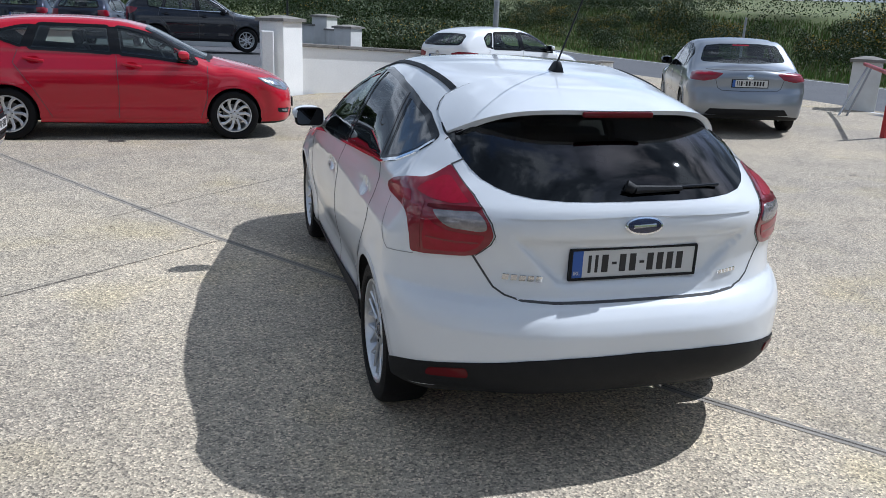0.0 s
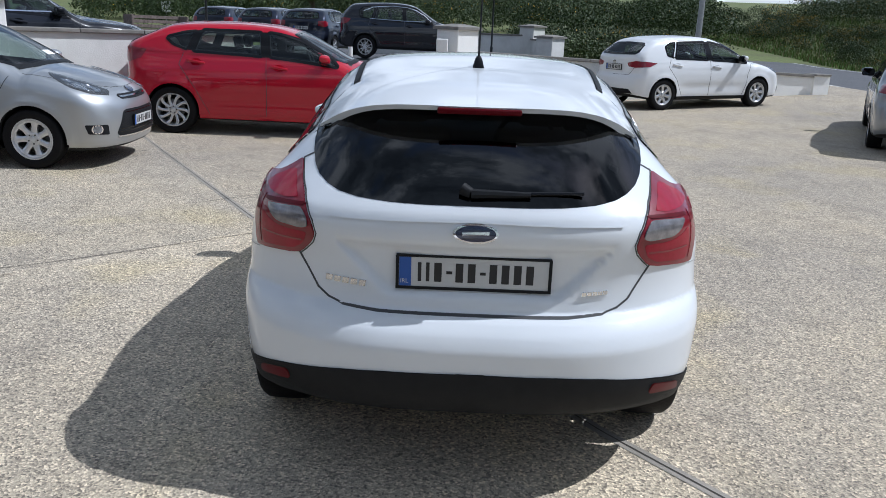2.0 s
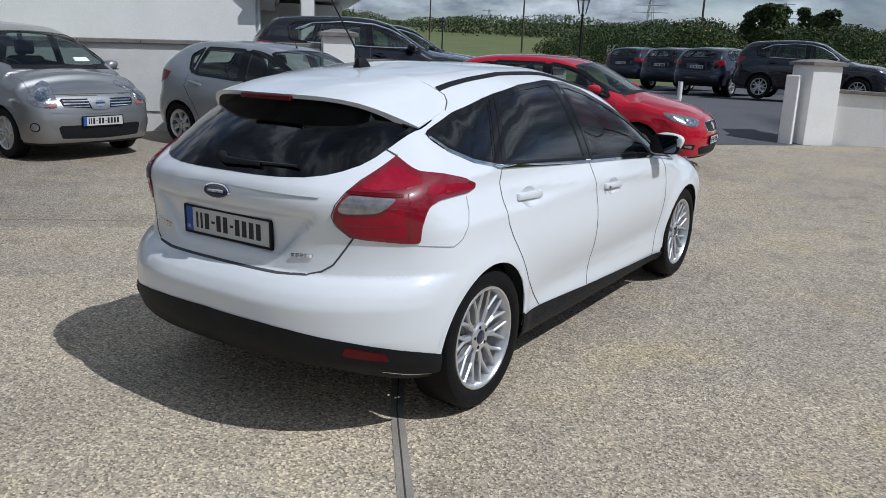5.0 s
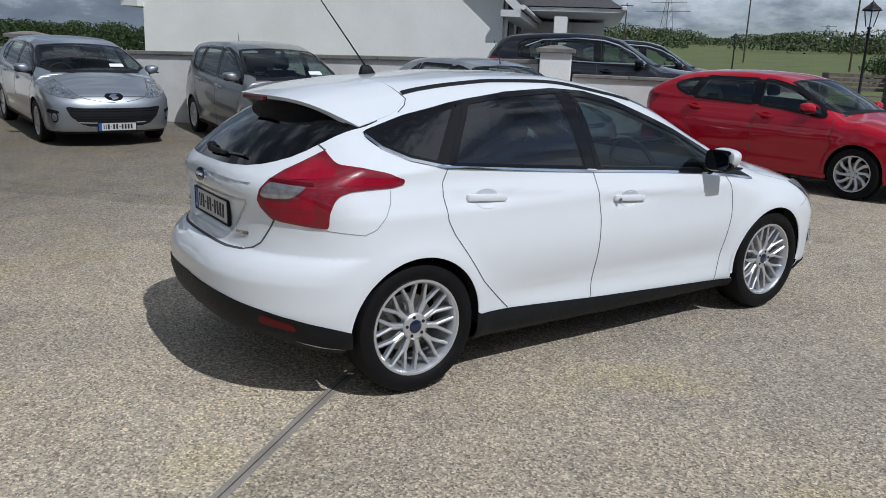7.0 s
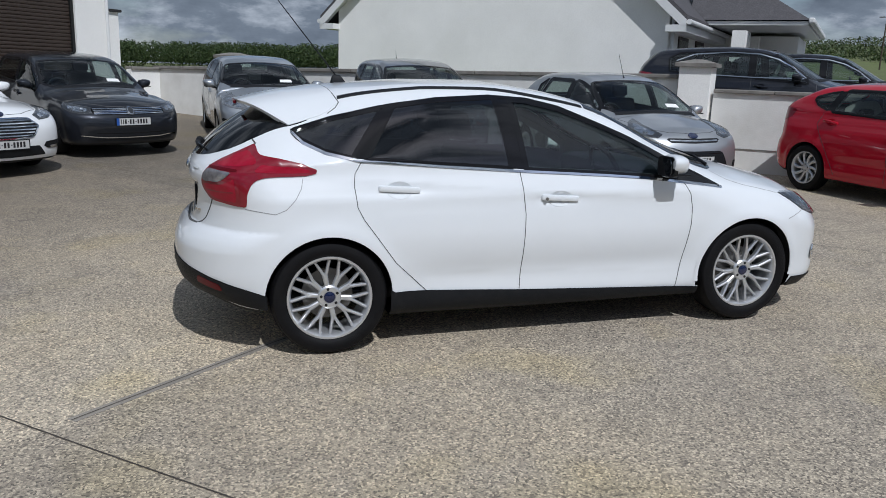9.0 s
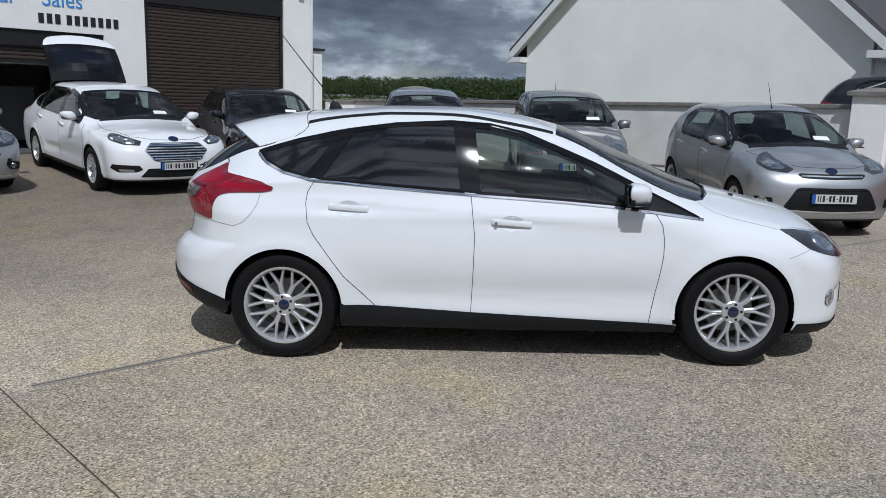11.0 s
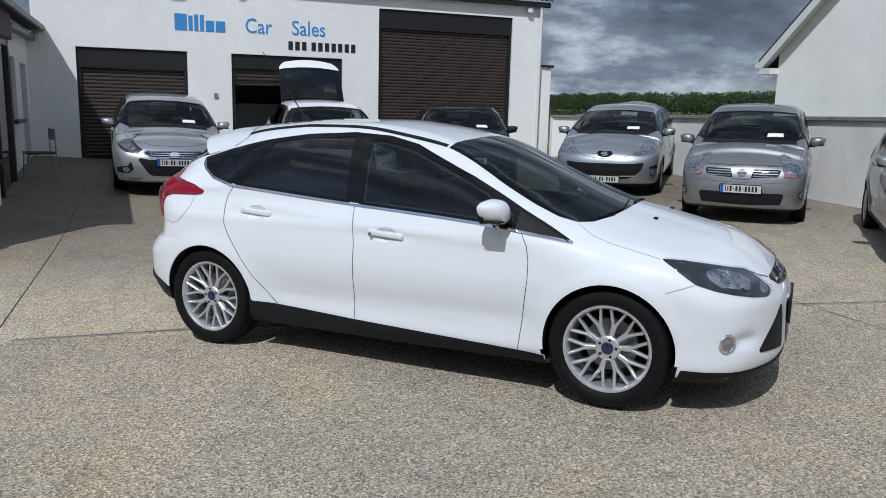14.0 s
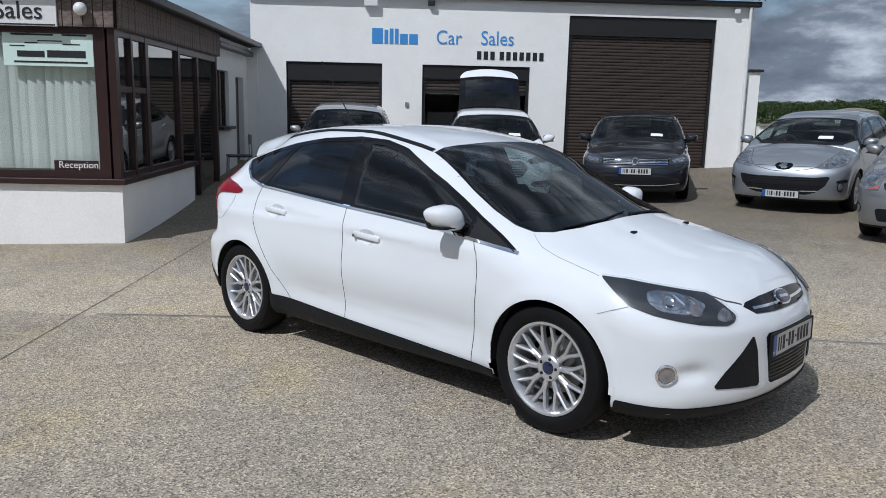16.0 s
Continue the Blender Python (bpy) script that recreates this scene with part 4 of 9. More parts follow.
    s["panels"] = [
        ("front_door", "side", [(-0.21, 1.42), (-0.198, 0.747), (-0.214, 0.29), (0.831, 0.246), (0.872, 0.529), (0.889, 0.747), (0.84, 0.905), (1.13, 0.862), (0.83, 1.0), (0.3, 1.28), (0.0, 1.38)]),
        ("rear_door", "side", [(-0.211, 1.42), (-0.199, 0.747), (-0.215, 0.29), (-0.782, 0.327), (-0.958, 0.5), (-1.088, 0.684), (-1.167, 0.816), (-1.18, 0.965), (-1.135, 1.07), (-0.93, 1.36), (-0.6, 1.4)]),
        ("bonnet", "top", mirrored([(0, 2.06), (0.35, 2.04), (0.60, 1.93), (0.70, 1.70), (0.74, 1.30), (0.70, 1.08), (0.4, 1.18), (0, 1.22)])),
        ("tailgate", "rear", mirrored([(0, 0.686), (0.35, 0.687), (0.505, 0.708), (0.605, 0.83), (0.60, 1.16), (0.55, 1.33), (0, 1.36)])),
        ("rear_bumper", "rear", [(-0.95, 0.2), (0.95, 0.2), (0.95, 0.80), (0.6, 0.80), (0.505, 0.708), (0.35, 0.687), (-0.35, 0.687), (-0.505, 0.708), (-0.6, 0.80), (-0.95, 0.80)]),
        ("front_bumper", "front", [(-0.95, 0.1), (0.95, 0.1), (0.95, 0.62), (-0.95, 0.62)]),
    ]
    tail_lamp = [(0.648, -1.684, 1.142), (0.635, -1.73, 1.118), (0.605, -1.85, 1.06), (0.588, -1.915, 1.02), (0.567, -1.953, 0.975), (0.556, -1.965, 0.930), (0.567, -1.955, 0.90), (0.592, -1.937, 0.872), (0.612, -1.922, 0.852),
                 (0.65, -1.895, 0.843), (0.71, -1.85, 0.836), (0.768, -1.80, 0.828), (0.812, -1.745, 0.825), (0.815, -1.74, 0.89), (0.818, -1.715, 0.945), (0.818, -1.69, 0.967), (0.822, -1.64, 0.980), (0.826, -1.55, 0.983),
                 (0.83, -1.44, 0.984), (0.83, -1.382, 0.996), (0.826, -1.376, 1.016), (0.818, -1.45, 1.043), (0.79, -1.57, 1.073), (0.735, -1.65, 1.086), (0.71, -1.665, 1.097), (0.668, -1.675, 1.124)]
    clear_lens = [(0.745, -1.81, 0.998), (0.67, -1.865, 1.004), (0.60, -1.91, 1.010), (0.583, -1.945, 0.985), (0.578, -1.96, 0.955), (0.60, -1.945, 0.946), (0.66, -1.905, 0.948), (0.695, -1.88, 0.949), (0.725, -1.855, 0.964)]
    head_lamp = [(0.797, 1.57, 0.806), (0.749, 1.673, 0.799), (0.68, 1.783, 0.779), (0.584, 1.883, 0.756), (0.50, 1.943, 0.740), (0.472, 2.0, 0.698), (0.445, 2.072, 0.645), (0.472, 2.073, 0.620), (0.52, 2.06, 0.608),
                 (0.64, 1.992, 0.622), (0.727, 1.917, 0.642), (0.789, 1.835, 0.664), (0.827, 1.741, 0.696), (0.824, 1.668, 0.743)]
    head_inner = [(0.745, 1.775, 0.752), (0.70, 1.81, 0.757), (0.641, 1.851, 0.748), (0.593, 1.915, 0.728), (0.555, 1.965, 0.696), (0.60, 1.97, 0.668), (0.67, 1.945, 0.662), (0.76, 1.86, 0.678), (0.775, 1.80, 0.715)]
    sill = [(-0.985, 0.345), (-0.96, 0.330), (-0.78, 0.327), (-0.214, 0.295), (0.83, 0.247), (0.985, 0.240), (0.985, 0.196), (0.0, 0.19), (-0.985, 0.20)]
    put = s["patches"] = []
    put.append(("side_skirt", "side", sill, TRIM, 0.025, 0.012))
    put.append(("bumper_trim", "corner_rear", [(-0.06, -2.15, 0.508), (0.3, -2.13, 0.503), (0.45, -2.10, 0.492), (0.56, -2.07, 0.476), (0.66, -2.0, 0.458), (0.77, -1.90, 0.428), (0.84, -1.80, 0.395), (0.865, -1.66, 0.355), (0.86, -1.66, 0.27),
                                        (0.83, -1.80, 0.29), (0.75, -1.93, 0.325), (0.55, -2.05, 0.34), (0.3, -2.10, 0.345), (-0.06, -2.12, 0.345)], TRIM, 0.04, 0.006))
    put.append(("reflector", "corner_rear", [(0.648, -2.005, 0.440), (0.70, -1.97, 0.428), (0.765, -1.90, 0.408), (0.77, -1.88, 0.372), (0.70, -1.95, 0.388), (0.635, -2.005, 0.402)], LAMP_DARK_RED, 0.02, 0.011))
    put.append(("tail_lamp", "corner_rear", tail_lamp, LAMP_RED, 0.03, 0.007))
    put.append(("brake_section", "corner_rear", [(0.645, -1.715, 1.106), (0.632, -1.77, 1.080), (0.612, -1.86, 1.035), (0.68, -1.85, 1.026), (0.745, -1.77, 1.030), (0.775, -1.68, 1.045), (0.735, -1.675, 1.072), (0.70, -1.685, 1.083), (0.67, -1.70, 1.103)], LAMP_BRIGHT_RED, 0.02, 0.0083))
    # brighter red along the lamp's spear, a highlight put into the colour
    put.append(("spear_section", "corner_rear", [(0.79, -1.66, 1.040), (0.812, -1.52, 1.034), (0.824, -1.42, 1.016), (0.826, -1.41, 1.002), (0.824, -1.50, 0.999), (0.815, -1.62, 1.002), (0.80, -1.70, 1.006)], LAMP_BRIGHT_RED, 0.02, 0.0083))
    put.append(("lens_rim", "corner_rear", [(0.585, -1.915, 1.026), (0.67, -1.85, 1.021), (0.762, -1.79, 1.014), (0.765, -1.79, 1.004), (0.745, -1.80, 1.003), (0.67, -1.86, 1.009), (0.597, -1.91, 1.015)], LAMP_DARK_RED, 0.02, 0.0092))
    put.append(("fog_section", "corner_rear", [(0.582, -1.95, 0.932), (0.66, -1.90, 0.932), (0.70, -1.87, 0.935), (0.74, -1.83, 0.950), (0.768, -1.80, 0.970), (0.775, -1.79, 0.90), (0.772, -1.79, 0.846), (0.70, -1.86, 0.853), (0.635, -1.90, 0.862), (0.60, -1.93, 0.886)], LAMP_BRIGHT_RED, 0.02, 0.0083))
    put.append(("lamp_rib", "corner_rear", [(0.600, -1.93, 0.905), (0.68, -1.87, 0.900), (0.765, -1.80, 0.902), (0.765, -1.80, 0.896), (0.68, -1.87, 0.893), (0.600, -1.93, 0.898)], LAMP_RED, 0.02, 0.0092))
    put.append(("lamp_rib", "corner_rear", [(0.780, -1.78, 1.02), (0.788, -1.77, 1.02), (0.790, -1.77, 0.845), (0.782, -1.78, 0.845)], LAMP_RED, 0.02, 0.0092))
    put.append(("reverse_lens", "corner_rear", clear_lens, LAMP_CLEAR, 0.02, 0.0118))
    put.append(("headlamp", "corner_front", head_lamp, LAMP_CASE, 0.03, 0.004))
    put.append(("lamp_reflector", "corner_front", head_inner, LAMP_CHROME, 0.015, 0.006))
    put.append(("headlamp_cover", "corner_front", head_lamp, LAMP_GLASS, 0.03, 0.016))
    put.append(("indicator_bowl", "corner_front", [(0.49, 2.035, 0.680), (0.53, 2.02, 0.665), (0.555, 2.02, 0.640), (0.52, 2.05, 0.622), (0.485, 2.06, 0.632), (0.47, 2.05, 0.66)], LAMP_PALE, 0.02, 0.007))
    put.append(("lamp_blade", "corner_front", [(0.665, 1.86, 0.742), (0.650, 1.88, 0.738), (0.625, 1.935, 0.690), (0.665, 1.945, 0.664), (0.680, 1.935, 0.668), (0.650, 1.915, 0.695)], CHROME, 0.02, 0.013))
    put.append(("upper_grille", "front", mirrored([(0, 0.702), (0.2, 0.697), (0.33, 0.686), (0.362, 0.672), (0.305, 0.637), (0.15, 0.628), (0, 0.626)]), GLOSS_BLACK, 0.03, 0.004))
    put.append(("lower_grille", "front", mirrored([(0, 0.548), (0.262, 0.548), (0.287, 0.53), (0.238, 0.31), (0.218, 0.295), (0, 0.290)]), TRIM, 0.04, 0.004))
    put.append(("side_intake", "corner_front", [(0.378, 2.137, 0.552), (0.345, 2.138, 0.48), (0.315, 2.14, 0.318), (0.325, 2.14, 0.305), (0.575, 2.05, 0.325), (0.585, 2.049, 0.338), (0.53, 2.074, 0.402), (0.447, 2.107, 0.478)], TRIM, 0.03, 0.004))
    put.append(("front_lip", "corner_front", [(-0.06, 2.13, 0.238), (0.4, 2.08, 0.238), (0.68, 1.95, 0.242), (0.82, 1.78, 0.25), (0.84, 1.69, 0.255), (0.84, 1.69, 0.19), (0.7, 1.90, 0.185), (0.4, 2.06, 0.182), (-0.06, 2.10, 0.182)], TRIM, 0.04, 0.008))
    put.append(("pillar_trim", "side", [(-0.335, 1.392), (-0.205, 1.391), (-0.165, 0.992), (-0.285, 1.002)], GLOSS_BLACK, 0.04, 0.003))
    put.append(("pillar_trim", "side", [(-1.005, 1.326), (-0.905, 1.344), (-1.09, 1.064), (-1.195, 1.074)], GLOSS_BLACK, 0.04, 0.003))
    put.append(("sail_panel", "side", [(0.785, 1.012), (0.87, 0.974), (0.98, 0.922), (1.10, 0.866), (0.84, 0.902), (0.785, 0.91)], TRIM, 0.03, 0.005))
    put.append(("badge_ring", "rear", ellipse(0, 0.975, 0.076, 0.031), CHROME, 0.02, 0.010))
    put.append(("badge", "rear", ellipse(0, 0.975, 0.068, 0.025), BADGE_BLUE, 0.02, 0.013))
    put.append(("badge_ring", "front", ellipse(0, 0.668, 0.076, 0.031), CHROME, 0.02, 0.014))
    put.append(("badge", "front", ellipse(0, 0.668, 0.068, 0.025), BADGE_BLUE, 0.02, 0.017))
    put.append(("badge_script", "rear", [(-0.045, 0.968), (0.045, 0.972), (0.045, 0.982), (-0.045, 0.978)], CHROME, 0.02, 0.015))
    put.append(("badge_script", "front", [(-0.045, 0.661), (0.045, 0.665), (0.045, 0.675), (-0.045, 0.671)], CHROME, 0.02, 0.019))
    put.append(("dealer_strip", "rear", [(-0.20, 0.752), (0.20, 0.752), (0.20, 0.768), (-0.20, 0.768)], PLATE, 0.03, 0.004))
    chrome = [(1.115, 0.860), (0.846, 0.897), (0.584, 0.929), (0.322, 0.949), (-0.221, 0.984), (-0.661, 1.017), (-1.145, 1.057), (-1.32, 1.097), (-1.435, 1.150), (-1.490, 1.205)]
    put = s["lines"] = []
    put.append(("window_surround", "side", [(-1.490, 1.209), (-1.273, 1.276), (-1.02, 1.331), (-0.925, 1.347), (-0.671, 1.380), (-0.345, 1.395), (-0.215, 1.386), (-0.108, 1.378), (0.091, 1.333), (0.324, 1.238), (0.50, 1.164), (0.66, 1.085), (0.82, 1.002), (0.98, 0.925), (1.095, 0.866)], False, 0.007, GLOSS_BLACK))
    put.append(("chrome_strip", "side", chrome, False, 0.0065, CHROME))
    put.append(("panel_gap", "side", [(-0.222, 0.984), (-0.198, 0.747), (-0.205, 0.5), (-0.214, 0.296)], False, 0.0019, GAP))
    put.append(("panel_gap", "side", [(-1.135, 1.052), (-1.172, 0.99), (-1.18, 0.93), (-1.167, 0.816), (-1.135, 0.75), (-1.088, 0.684), (-0.958, 0.5), (-0.782, 0.328)], False, 0.0019, GAP))
    put.append(("panel_gap", "side", [(0.838, 0.895), (0.875, 0.83), (0.889, 0.747), (0.888, 0.65), (0.872, 0.529), (0.831, 0.247)], False, 0.0019, GAP))
    put.append(("panel_gap", "side", [(-1.45, 0.972), (-1.462, 0.92), (-1.495, 0.865), (-1.545, 0.815), (-1.60, 0.793), (-1.75, 0.815)], False, 0.0016, SEAM))
    put.append(("panel_gap", "rear", [(-0.618, 0.850), (-0.545, 0.735), (-0.505, 0.708), (-0.45, 0.692), (-0.33, 0.686), (0, 0.686), (0.33, 0.686), (0.45, 0.692), (0.505, 0.708), (0.545, 0.735), (0.618, 0.850)], False, 0.0035, GAP))
    put.append(("panel_gap", "corner_rear", [(0.606, -1.700, 1.166), (0.628, -1.688, 1.153), (0.650, -1.683, 1.142)], False, 0.003, GAP))
    put.append(("lamp_gap", "corner_rear", [(0.650, -1.682, 1.146), (0.601, -1.852, 1.062), (0.583, -1.917, 1.022), (0.562, -1.955, 0.977), (0.551, -1.967, 0.930), (0.563, -1.957, 0.897), (0.590, -1.938, 0.868), (0.612, -1.922, 0.848)], False, 0.0022, GAP))
    for k in (1, -1):
        put.append(("panel_gap", "top", [(k * x, y) for x, y in ((0.703, 1.112), (0.728, 1.15), (0.757, 1.20), (0.778, 1.32), (0.790, 1.45), (0.795, 1.56))], False, 0.0013, SEAM))
        put.append(("panel_gap", "top", [(k * x, y) for x, y in ((0.50, 1.955), (0.44, 2.01), (0.36, 2.055))], False, 0.003, GAP))
    put.append(("panel_gap", "corner_front", [(0.826, 1.735, 0.694), (0.845, 1.66, 0.672), (0.862, 1.60, 0.648)], False, 0.0014, SEAM))
    put.append(("roof_moulding", "top", [(0.562, 0.265), (0.545, 0.0), (0.528, -0.4), (0.53, -0.8), (0.508, -1.215)], False, 0.012, TRIM))
    put.append(("roof_moulding", "top", [(-0.562, 0.265), (-0.545, 0.0), (-0.528, -0.4), (-0.53, -0.8), (-0.508, -1.215)], False, 0.012, TRIM))
    put.append(("panel_gap", "top", [(-0.60, -1.285), (-0.575, -1.235), (-0.545, -1.212), (-0.5, -1.225), (-0.4, -1.246), (-0.2, -1.260), (0, -1.262), (0.2, -1.260), (0.4, -1.246), (0.5, -1.225), (0.545, -1.212), (0.575, -1.235), (0.60, -1.285)], False, 0.0022, GAP))
    put.append(("tailgate_crease", "rear", [(-0.5, 1.0), (0, 1.01), (0.5, 1.0)], False, 0.002, PAINT_WHITE))
    put.append(("grille_chrome", "front", [(-0.31, 0.660), (-0.2, 0.657), (0, 0.655), (0.2, 0.657), (0.31, 0.660)], False, 0.005, CHROME))
    put.append(("grille_chrome", "front", mirrored([(0, 0.551), (0.265, 0.551), (0.291, 0.532), (0.242, 0.308), (0.219, 0.291), (0, 0.286)]), True, 0.005, PAINT_WHITE))
    for i in range(5):
        x, z = -0.515 + i * 0.030, 0.768 - i * 0.0015
        s["patches"].append(("script_bar", "rear", [(x, z), (x + 0.021, z - 0.001), (x + 0.024, z + 0.019), (x + 0.003, z + 0.020)], CHROME, 0.02, 0.006))
        x, z = 0.375 + i * 0.019, 0.755 + i * 0.0009
        s["patches"].append(("trim_bar", "rear", [(x, z), (x + 0.014, z), (x + 0.015, z + 0.013), (x + 0.001, z + 0.013)], CHROME, 0.02, 0.006))
    add_bowls(s, "corner_front", head_inner, [(0.27, 0.60), (0.66, 0.72)], 0.009)
    for i in range(6):
        z = 0.318 + i * 0.018
        s["lines"].append(("grille_slat", "front", [(-0.235, z), (0, z - 0.002), (0.235, z)], False, 0.003, GLOSS_BLACK))
    s["mirror"] = (0.931, 0.690, 1.006)
    s["handles"] = [(-0.932, 0.903), (0.015, 0.83)]
    s["handle_slope"], s["locks"] = -4, True
    s["plates"] = [("rear", 0.822), ("front", 0.482)]
    s["plate_off"] = 0.006
    s["back_tint"], s["back_band"], s["frit"], s["screen_edge"] = GLASS_DARK, 0.024, True, 0.004
    return s


def face_patch(s, name, half, mat, off=0.004, r=0.02, step=0.04):
    s["patches"].append((name, "front", rounded(mirrored(half), r), mat, step, off))


def edge_front(s, name, half, w, mat=None):
    s["lines"].append((name, "front", rounded(mirrored(half), 0.02), True, w, mat or CHROME))


def bars_front(s, z0, z1, n, half, w=0.005, mat=None, inner=0.0):
    for i in range(n):
        z = z0 + (z1 - z0) * (i + 0.5) / n
        x = half(z) if callable(half) else half
        if inner:
            for sg in (-1, 1):
                s["lines"].append(("grille_bar", "front", [(sg * inner, z), (sg * (inner + x) / 2, z), (sg * x, z)], False, w, mat or CHROME))
        else:
            s["lines"].append(("grille_bar", "front", [(-x, z), (0, z), (x, z)], False, w, mat or CHROME))


def badge_front(s, z, rx, rz, mat=None):
    s["patches"] += [("badge", "front", ellipse(0, z, rx, rz, 20), mat or CHROME, 0.03, 0.013)]


def fog(s, x, y, z, rx, rz, ring=None):
    ay = s["corner_y"][1]
    u, d = math.atan2(x - 0.15, y - ay), math.hypot(x - 0.15, y - ay)
    s["patches"] += [("fog_lamp_ring", "corner_front_uv", ellipse(u, z, rx / d * 1.3, rz * 1.3, 18), ring or TRIM, 0.03, 0.005), ("fog_lamp", "corner_front_uv", ellipse(u, z, rx / d, rz, 18), LAMP_PALE, 0.03, 0.008)]


def face_plain(s, W, yf, g, lo, badge_z, base):
    face_patch(s, "upper_grille", [(0, g[1]), (g[3], g[1] - 0.005), (g[2], g[0]), (0, g[0])], TRIM)
    face_patch(s, "lower_grille", [(0, lo[1]), (lo[2], lo[1]), (lo[3], lo[0]), (0, lo[0])], TRIM)
    bars_front(s, g[0], g[1], 5 if g[1] - g[0] > 0.09 else 3, g[2] - 0.01)
    badge_front(s, badge_z, 0.06, 0.045)
    fog(s, W - 0.22, yf - 0.2, 0.36 + base, 0.045, 0.045)


def face_mouth(s, W, yf):
    """A wide black mouth below a badge in a black shield."""
    m = [(0, 0.575), (0.45, 0.575), (0.62, 0.59), (0.655, 0.565), (0.60, 0.44), (0.48, 0.335), (0.36, 0.30), (0, 0.295)]
    face_patch(s, "lower_grille", m, TRIM, r=0.04)
    edge_front(s, "grille_edge", m, 0.010, s["paint"])
    for z, x in ((0.55, 0.60), (0.52, 0.60), (0.44, 0.54), (0.41, 0.51)):
        s["lines"].append(("grille_bar", "front", [(-x, z), (0, z - 0.004), (x, z)], False, 0.004, GLOSS_BLACK))
    s["lines"].append(("grille_bar", "front", [(-0.50, 0.365), (0, 0.352), (0.50, 0.365)], False, 0.008, CHROME))
    face_patch(s, "badge_shield", [(0, 0.755), (0.10, 0.755), (0.135, 0.72), (0.09, 0.675), (0, 0.66)], GLOSS_BLACK, 0.006)
    s["patches"].append(("badge", "front", [(-0.02, 0.68), (0.03, 0.675), (0.035, 0.70), (0.07, 0.715), (0.03, 0.742), (-0.05, 0.74), (-0.02, 0.72), (-0.06, 0.70)], CHROME, 0.03, 0.012))
    for z in (0.47,):
        s["patches"].append(("fog_pocket", "corner_front", [(W - 0.19, yf - 0.18, 0.52), (W - 0.10, yf - 0.32, 0.54), (W - 0.08, yf - 0.36, 0.50), (W - 0.12, yf - 0.30, 0.485), (W - 0.20, yf - 0.18, 0.485)], TRIM, 0.03, 0.005))
    fog(s, W - 0.16, yf - 0.24, 0.43, 0.04, 0.055)
    s["plates"][0] = ("front", 0.305)


def face_split(s, W, yf):
    """A barred grille split by a badge plate, a black slot below the number plate."""
    g = [(0, 0.74), (0.44, 0.745), (0.475, 0.73), (0.44, 0.65), (0, 0.625)]
    face_patch(s, "upper_grille", g, TRIM, r=0.012)
    bars_front(s, 0.64, 0.735, 3, 0.44, 0.006, inner=0.14)
    face_patch(s, "badge_plate", [(0, 0.76), (0.135, 0.76), (0.145, 0.74), (0.11, 0.62), (0, 0.615)], s["paint"], 0.012)
    s["patches"] += [("badge", "front", ellipse(0, 0.688, 0.052, 0.047, 20), CHROME, 0.03, 0.018), ("badge_bar", "front", [(-0.06, 0.678), (0.06, 0.678), (0.06, 0.698), (-0.06, 0.698)], LAMP_CASE, 0.03, 0.021)]
    face_patch(s, "lower_grille", [(0, 0.44), (0.50, 0.44), (0.53, 0.42), (0.50, 0.30), (0.46, 0.28), (0, 0.275)], TRIM, r=0.03)
    s["patches"].append(("indicator", "corner_front", [(0.512, yf - 0.11, 0.715), (0.54, yf - 0.12, 0.695), (0.62, yf - 0.17, 0.655), (0.515, yf - 0.11, 0.657)], LAMP_PINK, 0.03, 0.010))
    s["lines"] += [("bumper_ledge", "front", [(-0.62, 0.60), (-0.4, 0.583), (0, 0.577), (0.4, 0.583), (0.62, 0.60)], False, 0.006, s["paint"]),
                   ("mouth_edge", "front", [(-0.60, 0.47), (-0.54, 0.40), (-0.50, 0.28), (0, 0.262), (0.50, 0.28), (0.54, 0.40), (0.60, 0.47)], False, 0.010, s["paint"])]
    fog(s, W - 0.14, yf - 0.22, 0.42, 0.042, 0.042)
    s["plates"][0] = ("front", 0.485)


def face_hex(s, W, yf):
    """A hexagonal grille with a chrome edge, the number plate across it, slanting lamp pockets."""
    g = [(0, 0.70), (0.40, 0.705), (0.46, 0.675), (0.34, 0.60), (0, 0.59)]
    face_patch(s, "upper_grille", g, TRIM)
    edge_front(s, "grille_edge", g, 0.008)
    bars_front(s, 0.60, 0.69, 3, 0.36, 0.004)
    badge_front(s, 0.655, 0.075, 0.036)
    face_patch(s, "lower_grille", [(0, 0.575), (0.36, 0.575), (0.50, 0.60), (0.53, 0.57), (0.38, 0.36), (0.32, 0.33), (0, 0.325)], TRIM, r=0.03)
    s["patches"].append(("fog_pocket", "corner_front", [(W - 0.30, yf - 0.13, 0.52), (W - 0.25, yf - 0.16, 0.47), (W - 0.10, yf - 0.34, 0.40), (W - 0.12, yf - 0.32, 0.35), (W - 0.27, yf - 0.15, 0.36), (W - 0.33, yf - 0.12, 0.42)], TRIM, 0.03, 0.005))
    s["lines"].append(("pocket_edge", "corner_front", [(W - 0.30, yf - 0.13, 0.53), (W - 0.25, yf - 0.16, 0.48), (W - 0.10, yf - 0.34, 0.41)], False, 0.007, CHROME))
    fog(s, W - 0.23, yf - 0.18, 0.405, 0.05, 0.03, CHROME)
    s["lines"].append(("bumper_lip", "front", [(-0.66, 0.28), (0, 0.27), (0.66, 0.28)], False, 0.008, CHROME))
    s["plates"][0] = ("front", 0.54)


